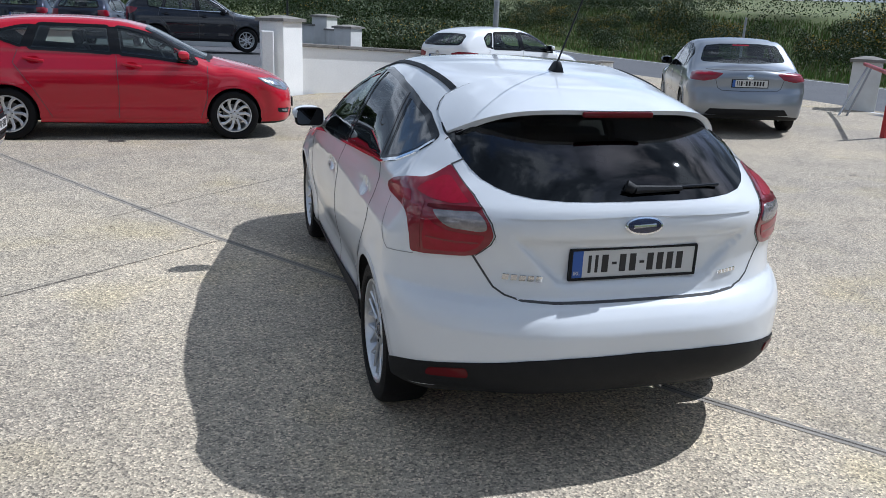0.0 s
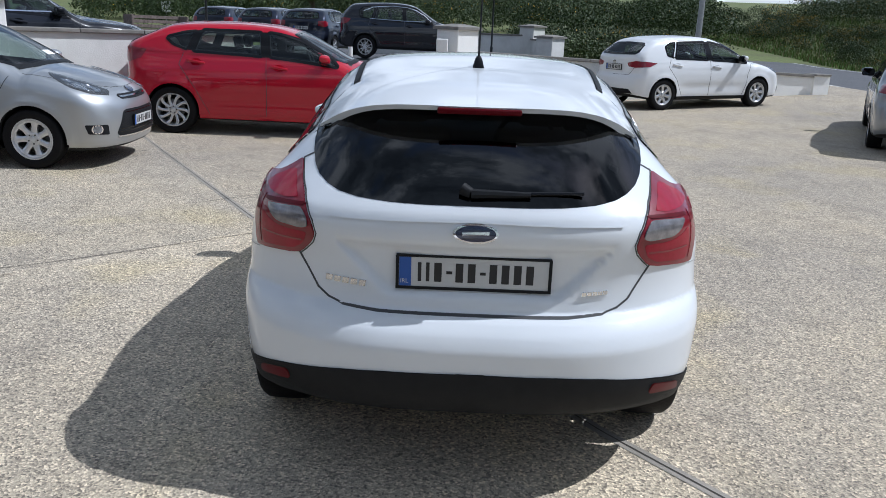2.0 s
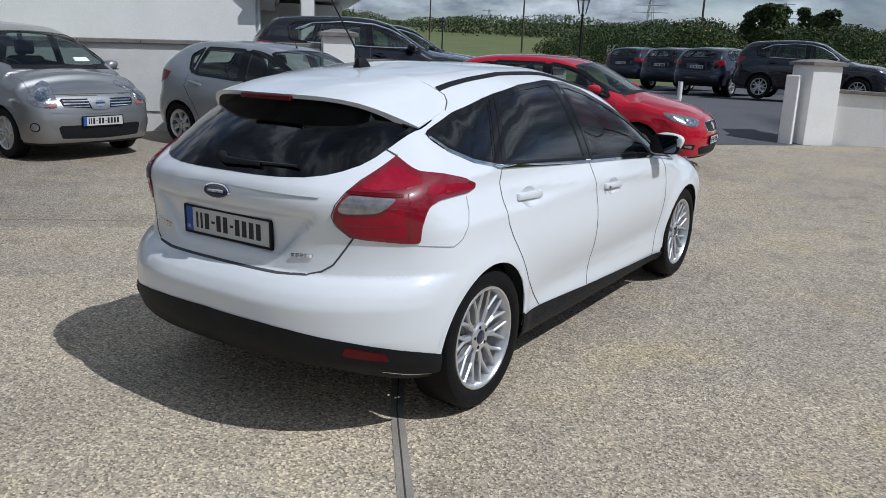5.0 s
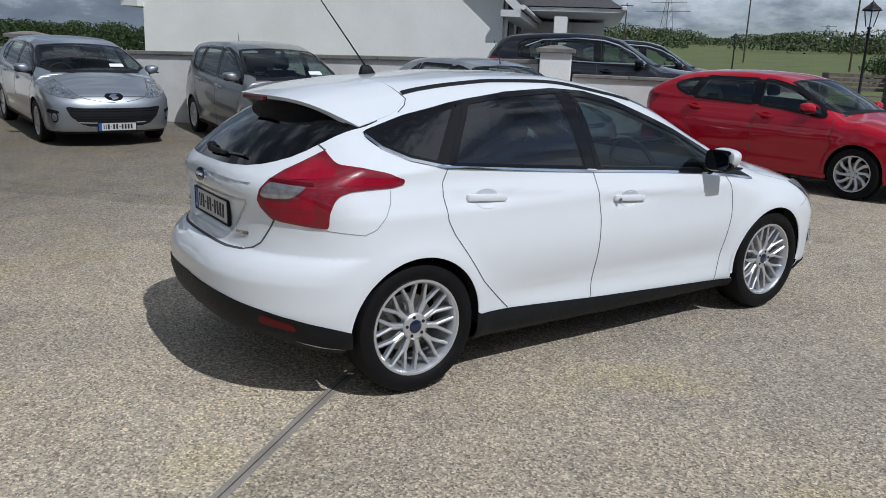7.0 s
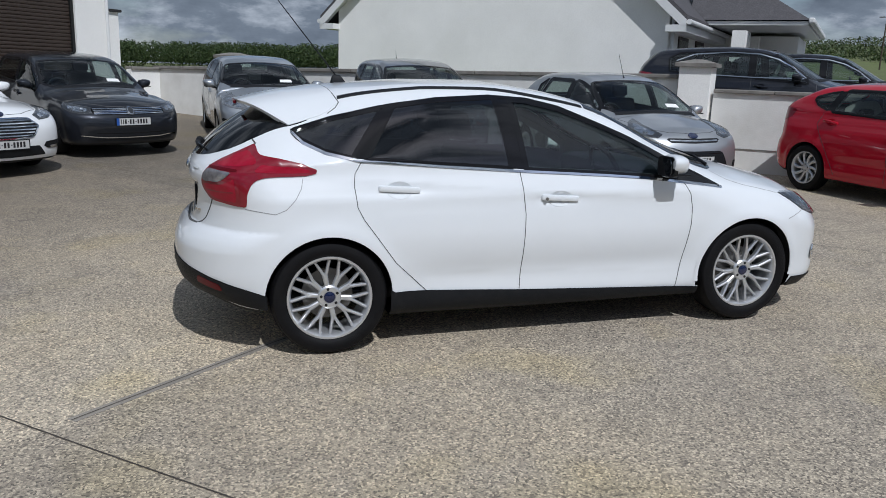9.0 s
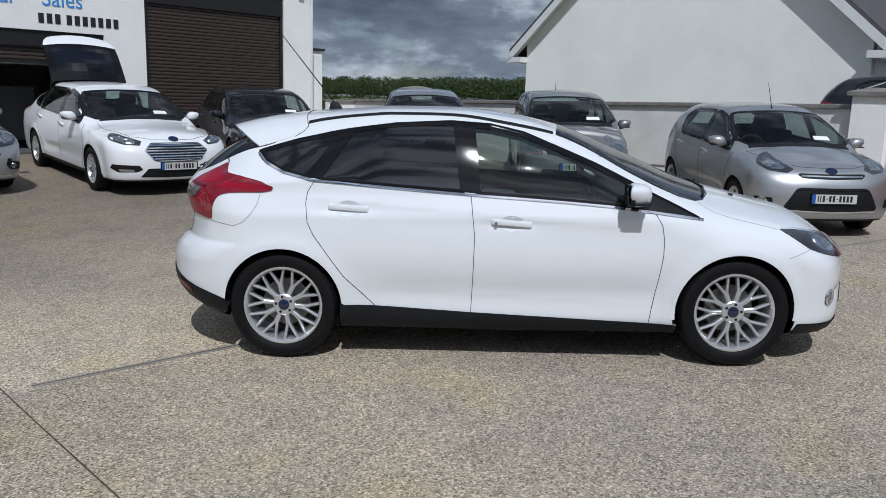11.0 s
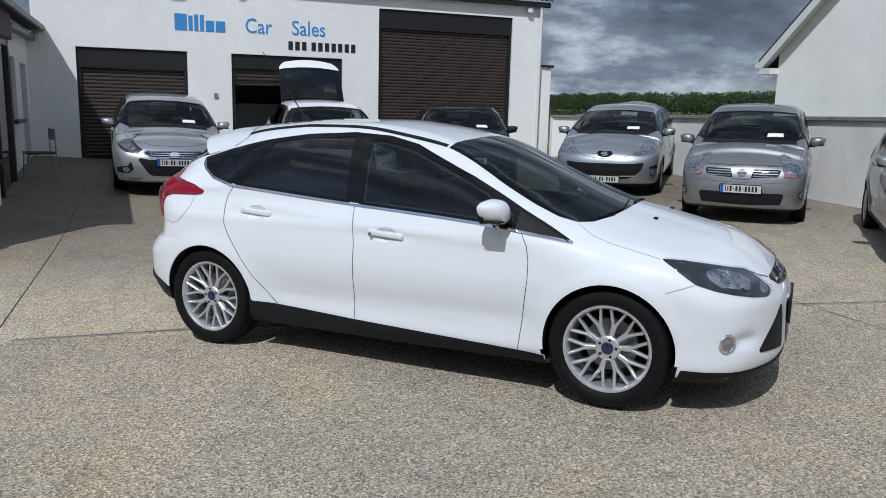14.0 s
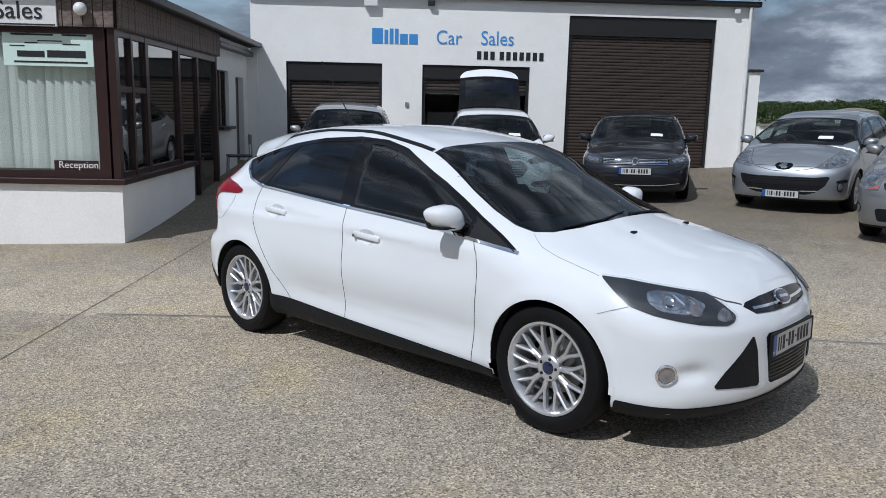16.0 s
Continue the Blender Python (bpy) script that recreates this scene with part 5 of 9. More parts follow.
def face_bars(s, W, yf):
    """A six-sided black grille with chrome bars, a small badge above it, slim lamp slots in the bumper."""
    g = [(0, 0.735), (0.34, 0.735), (0.45, 0.645), (0.36, 0.53), (0.32, 0.505), (0, 0.50)]
    face_patch(s, "upper_grille", g, TRIM)
    edge_front(s, "grille_edge", g, 0.008)
    bars_front(s, 0.515, 0.73, 6, lambda z: 0.43 - abs(z - 0.64) * 0.9, 0.007)
    badge_front(s, 0.785, 0.07, 0.029, BADGE_BLUE)
    face_patch(s, "lower_grille", [(0, 0.40), (0.42, 0.40), (0.52, 0.28), (0, 0.27)], TRIM)
    s["patches"] += [("fog_pocket", "corner_front", [(W - 0.40, yf - 0.08, 0.44), (W - 0.12, yf - 0.30, 0.45), (W - 0.10, yf - 0.34, 0.40), (W - 0.18, yf - 0.24, 0.345), (W - 0.38, yf - 0.09, 0.355), (W - 0.44, yf - 0.06, 0.39)], TRIM, 0.03, 0.005),
                     ("fog_lamp", "corner_front", [(W - 0.34, yf - 0.11, 0.385), (W - 0.18, yf - 0.24, 0.39), (W - 0.19, yf - 0.23, 0.355), (W - 0.34, yf - 0.11, 0.36)], LAMP_BOWL, 0.03, 0.008)]
    s["plates"][0] = ("front", 0.43)


def face_sport(s, W, yf):
    """A dark six-sided grille with a chrome edge, a broad slot and slim lamps low in the bumper."""
    g = [(0, 0.69), (0.33, 0.685), (0.37, 0.655), (0.30, 0.555), (0, 0.545)]
    face_patch(s, "upper_grille", g, TRIM)
    edge_front(s, "grille_edge", g, 0.006)
    bars_front(s, 0.56, 0.68, 4, 0.29, 0.003, GLOSS_BLACK)
    badge_front(s, 0.625, 0.048, 0.05)
    face_patch(s, "lower_grille", [(0, 0.36), (0.48, 0.37), (0.56, 0.345), (0.50, 0.26), (0, 0.25)], TRIM)
    s["patches"] += [("fog_pocket", "corner_front", [(W - 0.30, yf - 0.13, 0.395), (W - 0.12, yf - 0.31, 0.41), (W - 0.13, yf - 0.30, 0.355), (W - 0.27, yf - 0.15, 0.33)], TRIM, 0.03, 0.005),
                     ("fog_lamp", "corner_front", [(W - 0.25, yf - 0.17, 0.385), (W - 0.16, yf - 0.26, 0.392), (W - 0.17, yf - 0.25, 0.36), (W - 0.24, yf - 0.17, 0.35)], LAMP_PALE, 0.03, 0.008)]
    s["plates"][0] = ("front", 0.44)


def face_wide(s, W, yf):
    """A low wide grille of chrome bars running into slim lamps, dark slots and a chrome line in the bumper."""
    g = [(0, 0.735), (0.50, 0.735), (0.545, 0.72), (0.54, 0.665), (0.46, 0.645), (0, 0.64)]
    face_patch(s, "upper_grille", g, GLOSS_BLACK, r=0.01)
    bars_front(s, 0.645, 0.735, 4, 0.52, 0.005)
    s["patches"] += [("badge", "front", ellipse(0, 0.69, 0.062, 0.062, 22), LAMP_CASE, 0.03, 0.013), ("badge_ring", "front", ellipse(0, 0.69, 0.050, 0.050, 22), CHROME, 0.03, 0.016),
                     ("badge_field", "front", ellipse(0, 0.69, 0.040, 0.040, 20), LAMP_CASE, 0.03, 0.019)]
    face_patch(s, "lower_grille", [(0, 0.46), (0.40, 0.46), (0.60, 0.42), (0.66, 0.36), (0.60, 0.27), (0, 0.26)], TRIM, r=0.03)
    s["lines"].append(("bumper_chrome", "front", [(-0.72, 0.345), (-0.4, 0.318), (0, 0.312), (0.4, 0.318), (0.72, 0.345)], False, 0.006, CHROME))
    for z in (0.29, 0.38):
        s["lines"].append(("grille_bar", "front", [(-0.52, z), (0, z - 0.004), (0.52, z)], False, 0.004, GLOSS_BLACK))
    s["plates"][0] = ("front", 0.545)


def face_small(s, W, yf):
    """A slim slot under the bonnet's edge, a large trapezoid mouth with a chrome lip below."""
    face_patch(s, "upper_grille", [(0, 0.735), (0.36, 0.74), (0.39, 0.725), (0.34, 0.69), (0, 0.68)], TRIM, r=0.012)
    s["lines"].append(("grille_bar", "front", [(-0.35, 0.715), (0, 0.71), (0.35, 0.715)], False, 0.007, CHROME))
    badge_front(s, 0.765, 0.068, 0.029, BADGE_BLUE)
    m = [(0, 0.585), (0.36, 0.59), (0.42, 0.57), (0.54, 0.36), (0.50, 0.33), (0, 0.32)]
    face_patch(s, "lower_grille", m, TRIM, r=0.03)
    for z, x in ((0.37, 0.50), (0.40, 0.49), (0.56, 0.39)):
        s["lines"].append(("grille_bar", "front", [(-x, z), (0, z), (x, z)], False, 0.004, GLOSS_BLACK))
    s["lines"].append(("grille_edge", "front", [(-0.52, 0.325), (0, 0.312), (0.52, 0.325)], False, 0.008, CHROME))
    s["patches"].append(("fog_pocket", "corner_front", [(W - 0.24, yf - 0.16, 0.46), (W - 0.11, yf - 0.33, 0.46), (W - 0.12, yf - 0.30, 0.37), (W - 0.25, yf - 0.15, 0.36)], TRIM, 0.03, 0.005))
    fog(s, W - 0.17, yf - 0.24, 0.415, 0.04, 0.036, CHROME)
    s["plates"][0] = ("front", 0.47)


def sheet(paint, wb, fo, ro, W, H, zb, zc, zl, cowl, head, style, wheel, deck=1.0, glass_top=0.52, quarter=True, tint=None, track=None, lamp=None, tail=None, base=0.0, grille=None, low=None, lip=None, lamp_mat=None, badge_z=None, sheet_paper=True, nose=0.30, face=None, wide=1.0, bowls=((0.35, 0.66), (0.64, 0.62)), aerial=None, bonnet=None):
    """Profiles for another car: wheelbase, overhangs, half-width, height, belt, cowl and nose heights, cowl and header places."""
    a0, a1 = -wb / 2, wb / 2
    yf, yr = a1 + fo, a0 - ro
    R = wheel[0] + 0.045
    s = dict(paint=paint, mesh=0.032, axles=(a0, a1), hub=wheel[0], arch=R, arch_out=W - 0.11, flare=0.012, track=track or W - 0.125, floor=0.30 + base, wheel=wheel, cowl=cowl - 0.05, cabin_back=yr + 0.5,
             corner_y=(a0 + 0.15, a1 - 0.1), tumble=0.33 * wide, tumble2=0.34 * wide, nose=nose, nose_pow=3.0, tail=0.22, tail_pow=3.0, k_roof=0.10)
    k = W - 0.02
    s["plan"] = [(yr - 0.05, k - 0.09), (yr + 0.15, k - 0.05), (yr + 0.5, k - 0.01), (a0, k), (0, k), (a1, k), (a1 + 0.35, k - 0.02), (yf - 0.2, k - 0.04), (yf + 0.05, k - 0.11)]
    s["side"] = [(0.1, -0.085), (0.2 + base, -0.055), (0.3 + base, -0.03), (0.5 + base, -0.01), (0.68 + base, 0.0), (0.82 + base, -0.012), (0.93 + base, -0.04), (1.05 + base, -0.075), (1.4 + base, -0.1)]
    s["dents"] = [(0.0, 0.44 + base, wb / 2 - 0.45, 0.08, -0.014)]
    s["bot"] = [(yr, 0.30 + base), (yr + 0.4, 0.22 + base), (a0 + 0.5, 0.19 + base), (a1 - 0.4, 0.18 + base), (yf, 0.20 + base)]
    hood = [(yf + 0.05, zl - 0.14), (yf - 0.06, zl - 0.05), (yf - 0.17, zl), (yf - 0.4, zl + 0.35 * (zc - zl)), (cowl + 0.25, zc - 0.055), (cowl, zc)]
    roof = [(head, H - 0.085), (head - 0.35, H - 0.02), (head - 0.8, H), (head - 1.3, H - 0.012)]
    zg = zb + 0.10
    gy = yr + glass_top
    if style == "sedan":
        s["top"] = hood + [(cowl - 0.4, zc + 0.42 * (H - zc)), *roof, (yr + 1.35, H - 0.09), (yr + 0.95, deck + 0.22), (yr + 0.55, deck + 0.02), (yr + 0.3, deck), (yr - 0.05, deck - 0.03)]
        s["rear"] = [(yr + 0.1, 0.22 + base), (yr + 0.02, 0.36 + base), (yr, 0.48 + base), (yr + 0.02, 0.64 + base), (yr + 0.05, 0.75 + base), (yr + 0.05, deck - 0.06), (yr + 0.02, deck + 0.02), (yr + 0.02, deck + 0.3)]
        s["back_glass"] = rounded(mirrored([(0, H - 0.075), (0.45, H - 0.09), (0.53, H - 0.12), (0.66, deck + 0.10), (0.60, deck + 0.055), (0, deck + 0.035)]), 0.03)
        rear_end = yr + 1.0
        s["bench"] = yr + 1.55
    else:
        s["top"] = hood + [(cowl - 0.4, zc + 0.42 * (H - zc)), *roof, (gy, H - 0.075), (gy - 0.12, H - 0.12), (yr - 0.05, H - 0.35)]
        s["rear"] = [(yr + 0.1, 0.22 + base), (yr + 0.02, 0.36 + base), (yr, 0.48 + base), (yr + 0.02, 0.62 + base), (yr + 0.07, 0.74 + base), (yr + 0.08, zg - 0.05), (yr + 0.11, zg + 0.02), (gy - 0.04, H - 0.10), (gy + 0.12, H + 0.06)]
        s["back_glass"] = mirrored([(0, H - 0.14), (0.45, H - 0.155), (0.54, H - 0.20), (0.60, zg + 0.07), (0.55, zg + 0.03), (0, zg + 0.015)])
        rear_end = gy + 0.12
    s["crown"] = [(yf, 0.07), (a1, 0.06), (cowl, 0.09), (head, 0.07), (0, 0.05), (yr, 0.07)]
    s["creases"] = [(a0 - 0.3, a1 + 0.2, zb - 0.075, -0.035, 0.12, 0.004)]
    s["belt"] = [(yf, zl - 0.06), (a1, zc - 0.13), (cowl - 0.1, zc - 0.10), (0, zb), (a0, zb + 0.05), (yr, zb + 0.07)]
    s["front"] = [(yf - 0.12, 0.15 + base), (yf - 0.04, 0.22 + base), (yf - 0.005, 0.34 + base), (yf, 0.46 + base), (yf - 0.02, 0.60 + base), (yf - 0.07, zl - 0.08), (yf - 0.15, zl), (yf - 0.35, zl + 0.2)]
    top, belt = Curve(s["top"]), Curve(s["belt"])

    def pane(y0, y1, tilt0, tilt1):
        """A side window between two places, its ends leaning by so much."""
        lo = [(y, float(belt(y)) + 0.014) for y in np.linspace(y0, y1, 5)]
        hi = []
        for y in np.linspace(y1 + tilt1, y0 + tilt0, 7):
            hi.append((float(y), max(min(float(top(y)) - 0.105, H - 0.125), float(belt(y)) + 0.03)))
        return rounded(lo + hi, 0.03)

    b = -0.08
    w0 = cowl - 0.22
    s["windows"] = [dict(poly=pane(b + 0.05, w0, -0.03, -0.12), glass=GLASS_CLEAR, out=0.024), dict(poly=pane(a0 + 0.28, b - 0.05, 0.12, -0.03), glass=tint or GLASS_CLEAR, out=0.024)]
    if quarter:
        yb = rear_end + (0.04 if style == "estate" else 0.16 if style == "hatch" else 0.0)
        q0, q1 = a0 + 0.20, a0 + 0.33
        zt1, zt0 = (min(float(top(y)) - 0.112, H - 0.13) for y in (q1, yb + 0.16))
        s["windows"].append(dict(poly=rounded([(q0, float(belt(q0)) + 0.014), (q1, zt1), (yb + 0.16, zt0 - 0.01), (yb, max(zt0 - 0.10, zb + 0.14)), (yb + 0.03, zb + 0.10), (yb + 0.2, float(belt(yb + 0.2)) + 0.03)], 0.03),
                                 glass=tint or GLASS_CLEAR, out=0.016))
    s["screen"] = mirrored([(0, cowl - 0.03), (0.35, cowl - 0.06), (0.63 * W / 0.9, cowl - 0.13), (0.745 * W / 0.9, cowl - 0.27), (0.645 * W / 0.9, head + 0.1), (0.60 * W / 0.9, head - 0.01), (0.3, head + 0.02), (0, head + 0.035)])
    zd0 = 0.27 + base
    pillars = [[(b - 0.062, float(belt(b)) + 0.004), (b + 0.062, float(belt(b)) + 0.004), (b + 0.032, H - 0.122), (b - 0.092, H - 0.122)]]
    s["panels"] = [("front_door", "side", [(b, H), (b, zd0), (a1 - R - 0.1, zd0), (a1 - R + 0.02, 0.7 + base), (cowl - 0.12, zc - 0.1), (head, H)]),
                   ("rear_door", "side", [(b - 0.001, H), (b - 0.001, zd0), (a0 + R + 0.1, zd0), (a0 + R - 0.06, 0.62 + base), (a0 + 0.15, zb), (a0 + 0.3, H)]),
                   ("bonnet", "top", mirrored([(0, yf - 0.14), (0.5, yf - 0.25), (0.66, a1), (0.68, cowl), (0, cowl + 0.05)])),
                   ("tailgate", "rear", mirrored([(0, 0.68 + base), (0.5, 0.7 + base), (0.6, 0.9 + base), (0.6, H - 0.1), (0, H)])),
                   ("rear_bumper", "rear", [(-1, 0.2), (1, 0.2), (1, 0.66 + base), (-1, 0.66 + base)]), ("front_bumper", "front", [(-1, 0.1), (1, 0.1), (1, zl - 0.1), (-1, zl - 0.1)])]
    lx, ly = W - 0.09, yf
    lamp = lamp or [(lx + 0.0, ly - 0.55, zl + 0.05), (lx - 0.10, ly - 0.36, zl + 0.03), (lx - 0.28, ly - 0.20, zl - 0.01), (lx - 0.33, ly - 0.14, zl - 0.05), (lx - 0.26, ly - 0.15, zl - 0.13), (lx - 0.08, ly - 0.30, zl - 0.12), (lx, ly - 0.45, zl - 0.04)]
    zt = zb - 0.02
    tail = tail or [(W - 0.34, yr + 0.1, zt + 0.08), (W - 0.16, yr + 0.2, zt + 0.10), (W - 0.07, yr + 0.42, zt + 0.07), (W - 0.07, yr + 0.36, zt - 0.04), (W - 0.12, yr + 0.2, zt - 0.10), (W - 0.34, yr + 0.1, zt - 0.06)]
    cx, cy2, cz = (sum(p[i] for p in lamp) / len(lamp) for i in range(3))
    bowl = [(x * 0.62 + cx * 0.38, y * 0.62 + cy2 * 0.38, z * 0.6 + (cz - 0.005) * 0.4) for x, y, z in lamp]
    gz0, gz1, gx0, gx1 = grille or (zl - 0.15, zl - 0.05, 0.38, 0.44)
    lz0, lz1, lx0, lx1 = low or (0.25 + base, 0.42 + base, 0.42, 0.50)
    s["patches"] = [("side_skirt", "side", [(a0 + R - 0.01, 0.27 + base), (a1 - R + 0.01, 0.255 + base), (a1 - R + 0.01, 0.205 + base), (a0 + R - 0.01, 0.215 + base)], TRIM, 0.05, 0.006),
                    ("tail_lamp", "corner_rear", tail, LAMP_RED, 0.04, 0.007), ("headlamp", "corner_front", lamp, lamp_mat or LAMP_PALE, 0.04, 0.003),
                    ("lamp_reflector", "corner_front", bowl, LAMP_CHROME, 0.03, 0.006), ("headlamp_cover", "corner_front", lamp, LAMP_GLASS, 0.04, 0.016),
                    ("rear_valance", "rear", mirrored([(0, 0.42 + base), (0.55, 0.42 + base), (0.62, 0.33 + base), (0, 0.32 + base)]), TRIM, 0.04, 0.005),
                    ("badge", "rear", ellipse(0, min(zb, deck) - 0.03, 0.05, 0.035, 16), CHROME, 0.03, 0.012)]
    s["patches"] += [("pillar_trim", "side", p, GLOSS_BLACK, 0.05, 0.003) for p in pillars]
    gap = 0.0035
    s["screen_glass"], s["back_tint"] = GLASS_PARKED, GLASS_CLEAR
    s["lines"] = [("panel_gap", "side", [(b, zb - 0.0), (b + 0.01, 0.6 + base), (b, 0.27 + base)], False, gap, GAP),
                  ("panel_gap", "side", [(a0 + 0.16, zb + 0.03), (a0 + 0.10, zb - 0.12), (a0 + R - 0.05, 0.60 + base), (a0 + R + 0.12, 0.28 + base)], False, gap, GAP),
                  ("panel_gap", "side", [(cowl - 0.10, zc - 0.1), (a1 - R + 0.04, 0.7 + base), (a1 - R + 0.02, 0.5 + base), (a1 - R - 0.06, 0.27 + base)], False, gap, GAP),
                  ("panel_gap", "rear", mirrored([(0, 0.69 + base), (0.48, 0.70 + base), (0.60, 0.85 + base)])[:3], False, gap, GAP)]
    if bonnet:
        s["lines"].append(("panel_gap", "front", mirrored(bonnet)[::-1], False, gap, GAP))
        for sg in (1, -1):
            s["lines"].append(("panel_gap", "top", [(sg * 0.67, cowl - 0.02), (sg * 0.71, a1 + 0.05), (sg * 0.67, lamp[1][1] - 0.02)], False, gap * 0.7, GAP))
    else:
        s["lines"].append(("panel_gap", "top", [(-0.67, cowl - 0.02), (-0.70, a1), (-0.56, yf - 0.34), (-0.3, yf - 0.20), (0, yf - 0.165), (0.3, yf - 0.20), (0.56, yf - 0.34), (0.70, a1), (0.67, cowl - 0.02)], False, gap, GAP))
    s["lines"].append(("lamp_gap", "corner_front", lamp, True, 0.004, GAP))
    s["lines"].append(("scuttle", "top", [(-0.62, cowl - 0.10), (-0.36, cowl - 0.03), (0, cowl), (0.36, cowl - 0.03), (0.62, cowl - 0.10)], False, 0.035, TRIM))
    add_bowls(s, "corner_front", lamp, bowls)
    s["plates"] = [("front", (lz0 + lz1) / 2 + 0.05), ("rear", 0.84 + base)]
    if face:
        face(s, W, yf)
    else:
        face_plain(s, W, yf, (gz0, gz1, gx0, gx1), (lz0, lz1, lx0, lx1), badge_z or zl - 0.075, base)
    if aerial:
        s["aerial"] = aerial
    if sheet_paper:
        s["patches"].append(("price_sheet", "top", [(-0.44, cowl - 0.19), (-0.23, cowl - 0.16), (-0.235, cowl - 0.23), (-0.435, cowl - 0.26)], PAPER, 0.06, 0.006))
    s["mirror"] = (W + 0.03, cowl - 0.42, float(belt(cowl - 0.4)) + 0.085)
    s["handles"] = [(b + 0.17, zb - 0.12), (a0 + 0.32, zb - 0.08)]
    if lip:
        s["lip"] = lip
    return s


# ---- the yard: ground, road and walls ----
def ground_z(x, y):
    """Height of the yard: gently dished, rising to the garage and the office corner."""
    u, v = 0.6909 * (x + 13.62) + 0.7230 * (y + 4.633), -0.7230 * (x + 13.62) + 0.6909 * (y + 4.633)
    t = min(max((8.5 - max(u, 0)) / 8.5, 0), 1)
    rise = 0.0045 * min(max(-v, 0), 11.5) ** 2 * t * t * (3 - 2 * t)
    x, y = min(max(x, -15.0), 9.0), min(max(y, -11.0), 15.0)
    return rise - 0.0032 * x + 0.0172 * y + 0.00195 * x * x + 0.00078 * x * y - 0.0005 * y * y


def concrete_material():
    """Washed concrete: beige matrix with light and dark pebbles, drifting in tone over metres, with stains."""
    m = bpy.data.materials.new("washed_concrete")
    m.use_nodes = True
    nt = m.node_tree
    b = nt.nodes["Principled BSDF"]
    b.inputs["Roughness"].default_value = 0.8
    b.inputs["Specular IOR Level"].default_value = 0.35
    link = nt.links.new
    co = nt.nodes.new("ShaderNodeTexCoord")

    def noise_node(scale, detail, rough=0.6):
        n = nt.nodes.new("ShaderNodeTexNoise")
        n.inputs["Scale"].default_value, n.inputs["Detail"].default_value, n.inputs["Roughness"].default_value = scale, detail, rough
        link(co.outputs["Object"], n.inputs["Vector"])
        return n

    def ramp(src, stops):
        r = nt.nodes.new("ShaderNodeValToRGB")
        e = r.color_ramp.elements
        while len(e) < len(stops):
            e.new(0.5)
        for i, (p, c) in enumerate(stops):
            e[i].position, e[i].color = p, (*c, 1)
        link(src, r.inputs["Fac"])
        return r.outputs["Color"]

    def mix(kind, fac, a, c):
        x = nt.nodes.new("ShaderNodeMix")
        x.data_type, x.blend_type = "RGBA", kind
        x.inputs["Factor"].default_value = fac
        link(a, x.inputs["A"])
        link(c, x.inputs["B"])
        return x.outputs["Result"]

    broad = ramp(noise_node(0.33, 5).outputs["Fac"], [(0.3, (0.365, 0.325, 0.275)), (0.52, (0.445, 0.388, 0.308)), (0.75, (0.53, 0.448, 0.33))])
    blot = ramp(noise_node(2.3, 7, 0.7).outputs["Fac"], [(0.28, (0.76, 0.76, 0.77)), (0.5, (1.0, 1.0, 1.0)), (0.8, (1.08, 1.06, 1.03))])
    v = nt.nodes.new("ShaderNodeTexVoronoi")
    v.inputs["Scale"].default_value, v.inputs["Randomness"].default_value = 105.0, 1.0
    link(co.outputs["Object"], v.inputs["Vector"])
    sep = nt.nodes.new("ShaderNodeSeparateColor")
    link(v.outputs["Color"], sep.inputs["Color"])
    pebble = ramp(sep.outputs["Red"], [(0.0, (0.26, 0.26, 0.28)), (0.2, (0.62, 0.61, 0.61)), (0.45, (0.92, 0.91, 0.89)), (0.75, (1.12, 1.10, 1.06)), (1.0, (1.85, 1.82, 1.74))])
    grain = ramp(noise_node(260, 2).outputs["Fac"], [(0.3, (0.62, 0.62, 0.62)), (0.7, (1.35, 1.35, 1.35))])
    c = mix("MULTIPLY", 1.0, broad, blot)
    c = mix("MULTIPLY", 0.85, c, pebble)
    c = mix("MULTIPLY", 0.7, c, grain)
    spots = ramp(noise_node(5.5, 2, 0.4).outputs["Fac"], [(0.20, (0.35, 0.33, 0.31)), (0.27, (1.0, 1.0, 1.0))])
    c = mix("MULTIPLY", 0.8, c, spots)
    moss = ramp(noise_node(1.1, 3, 0.5).outputs["Fac"], [(0.54, (1.0, 1.0, 1.0)), (0.70, (1.02, 0.98, 0.74))])
    c = mix("MULTIPLY", 0.5, c, moss)
    # the older brown pour along the garage front
    dot = nt.nodes.new("ShaderNodeVectorMath")
    dot.operation = "DOT_PRODUCT"
    dot.inputs[1].default_value = (0.6909, 0.7230, 0)
    link(co.outputs["Object"], dot.inputs[0])
    wob = nt.nodes.new("ShaderNodeMath")
    wob.operation = "MULTIPLY_ADD"
    wob.inputs[1].default_value = 3.0
    link(noise_node(0.5, 4).outputs["Fac"], wob.inputs[0])
    link(dot.outputs["Value"], wob.inputs[2])
    mr = nt.nodes.new("ShaderNodeMapRange")
    mr.interpolation_type = "SMOOTHSTEP"
    mr.inputs["From Min"].default_value, mr.inputs["From Max"].default_value = -5.6, 0.8
    link(wob.outputs["Value"], mr.inputs["Value"])
    old = ramp(mr.outputs["Result"], [(0.0, (0.46, 0.45, 0.445)), (0.45, (0.635, 0.63, 0.63)), (1.0, (1.0, 1.0, 1.0))])
    c = mix("MULTIPLY", 1.0, c, old)
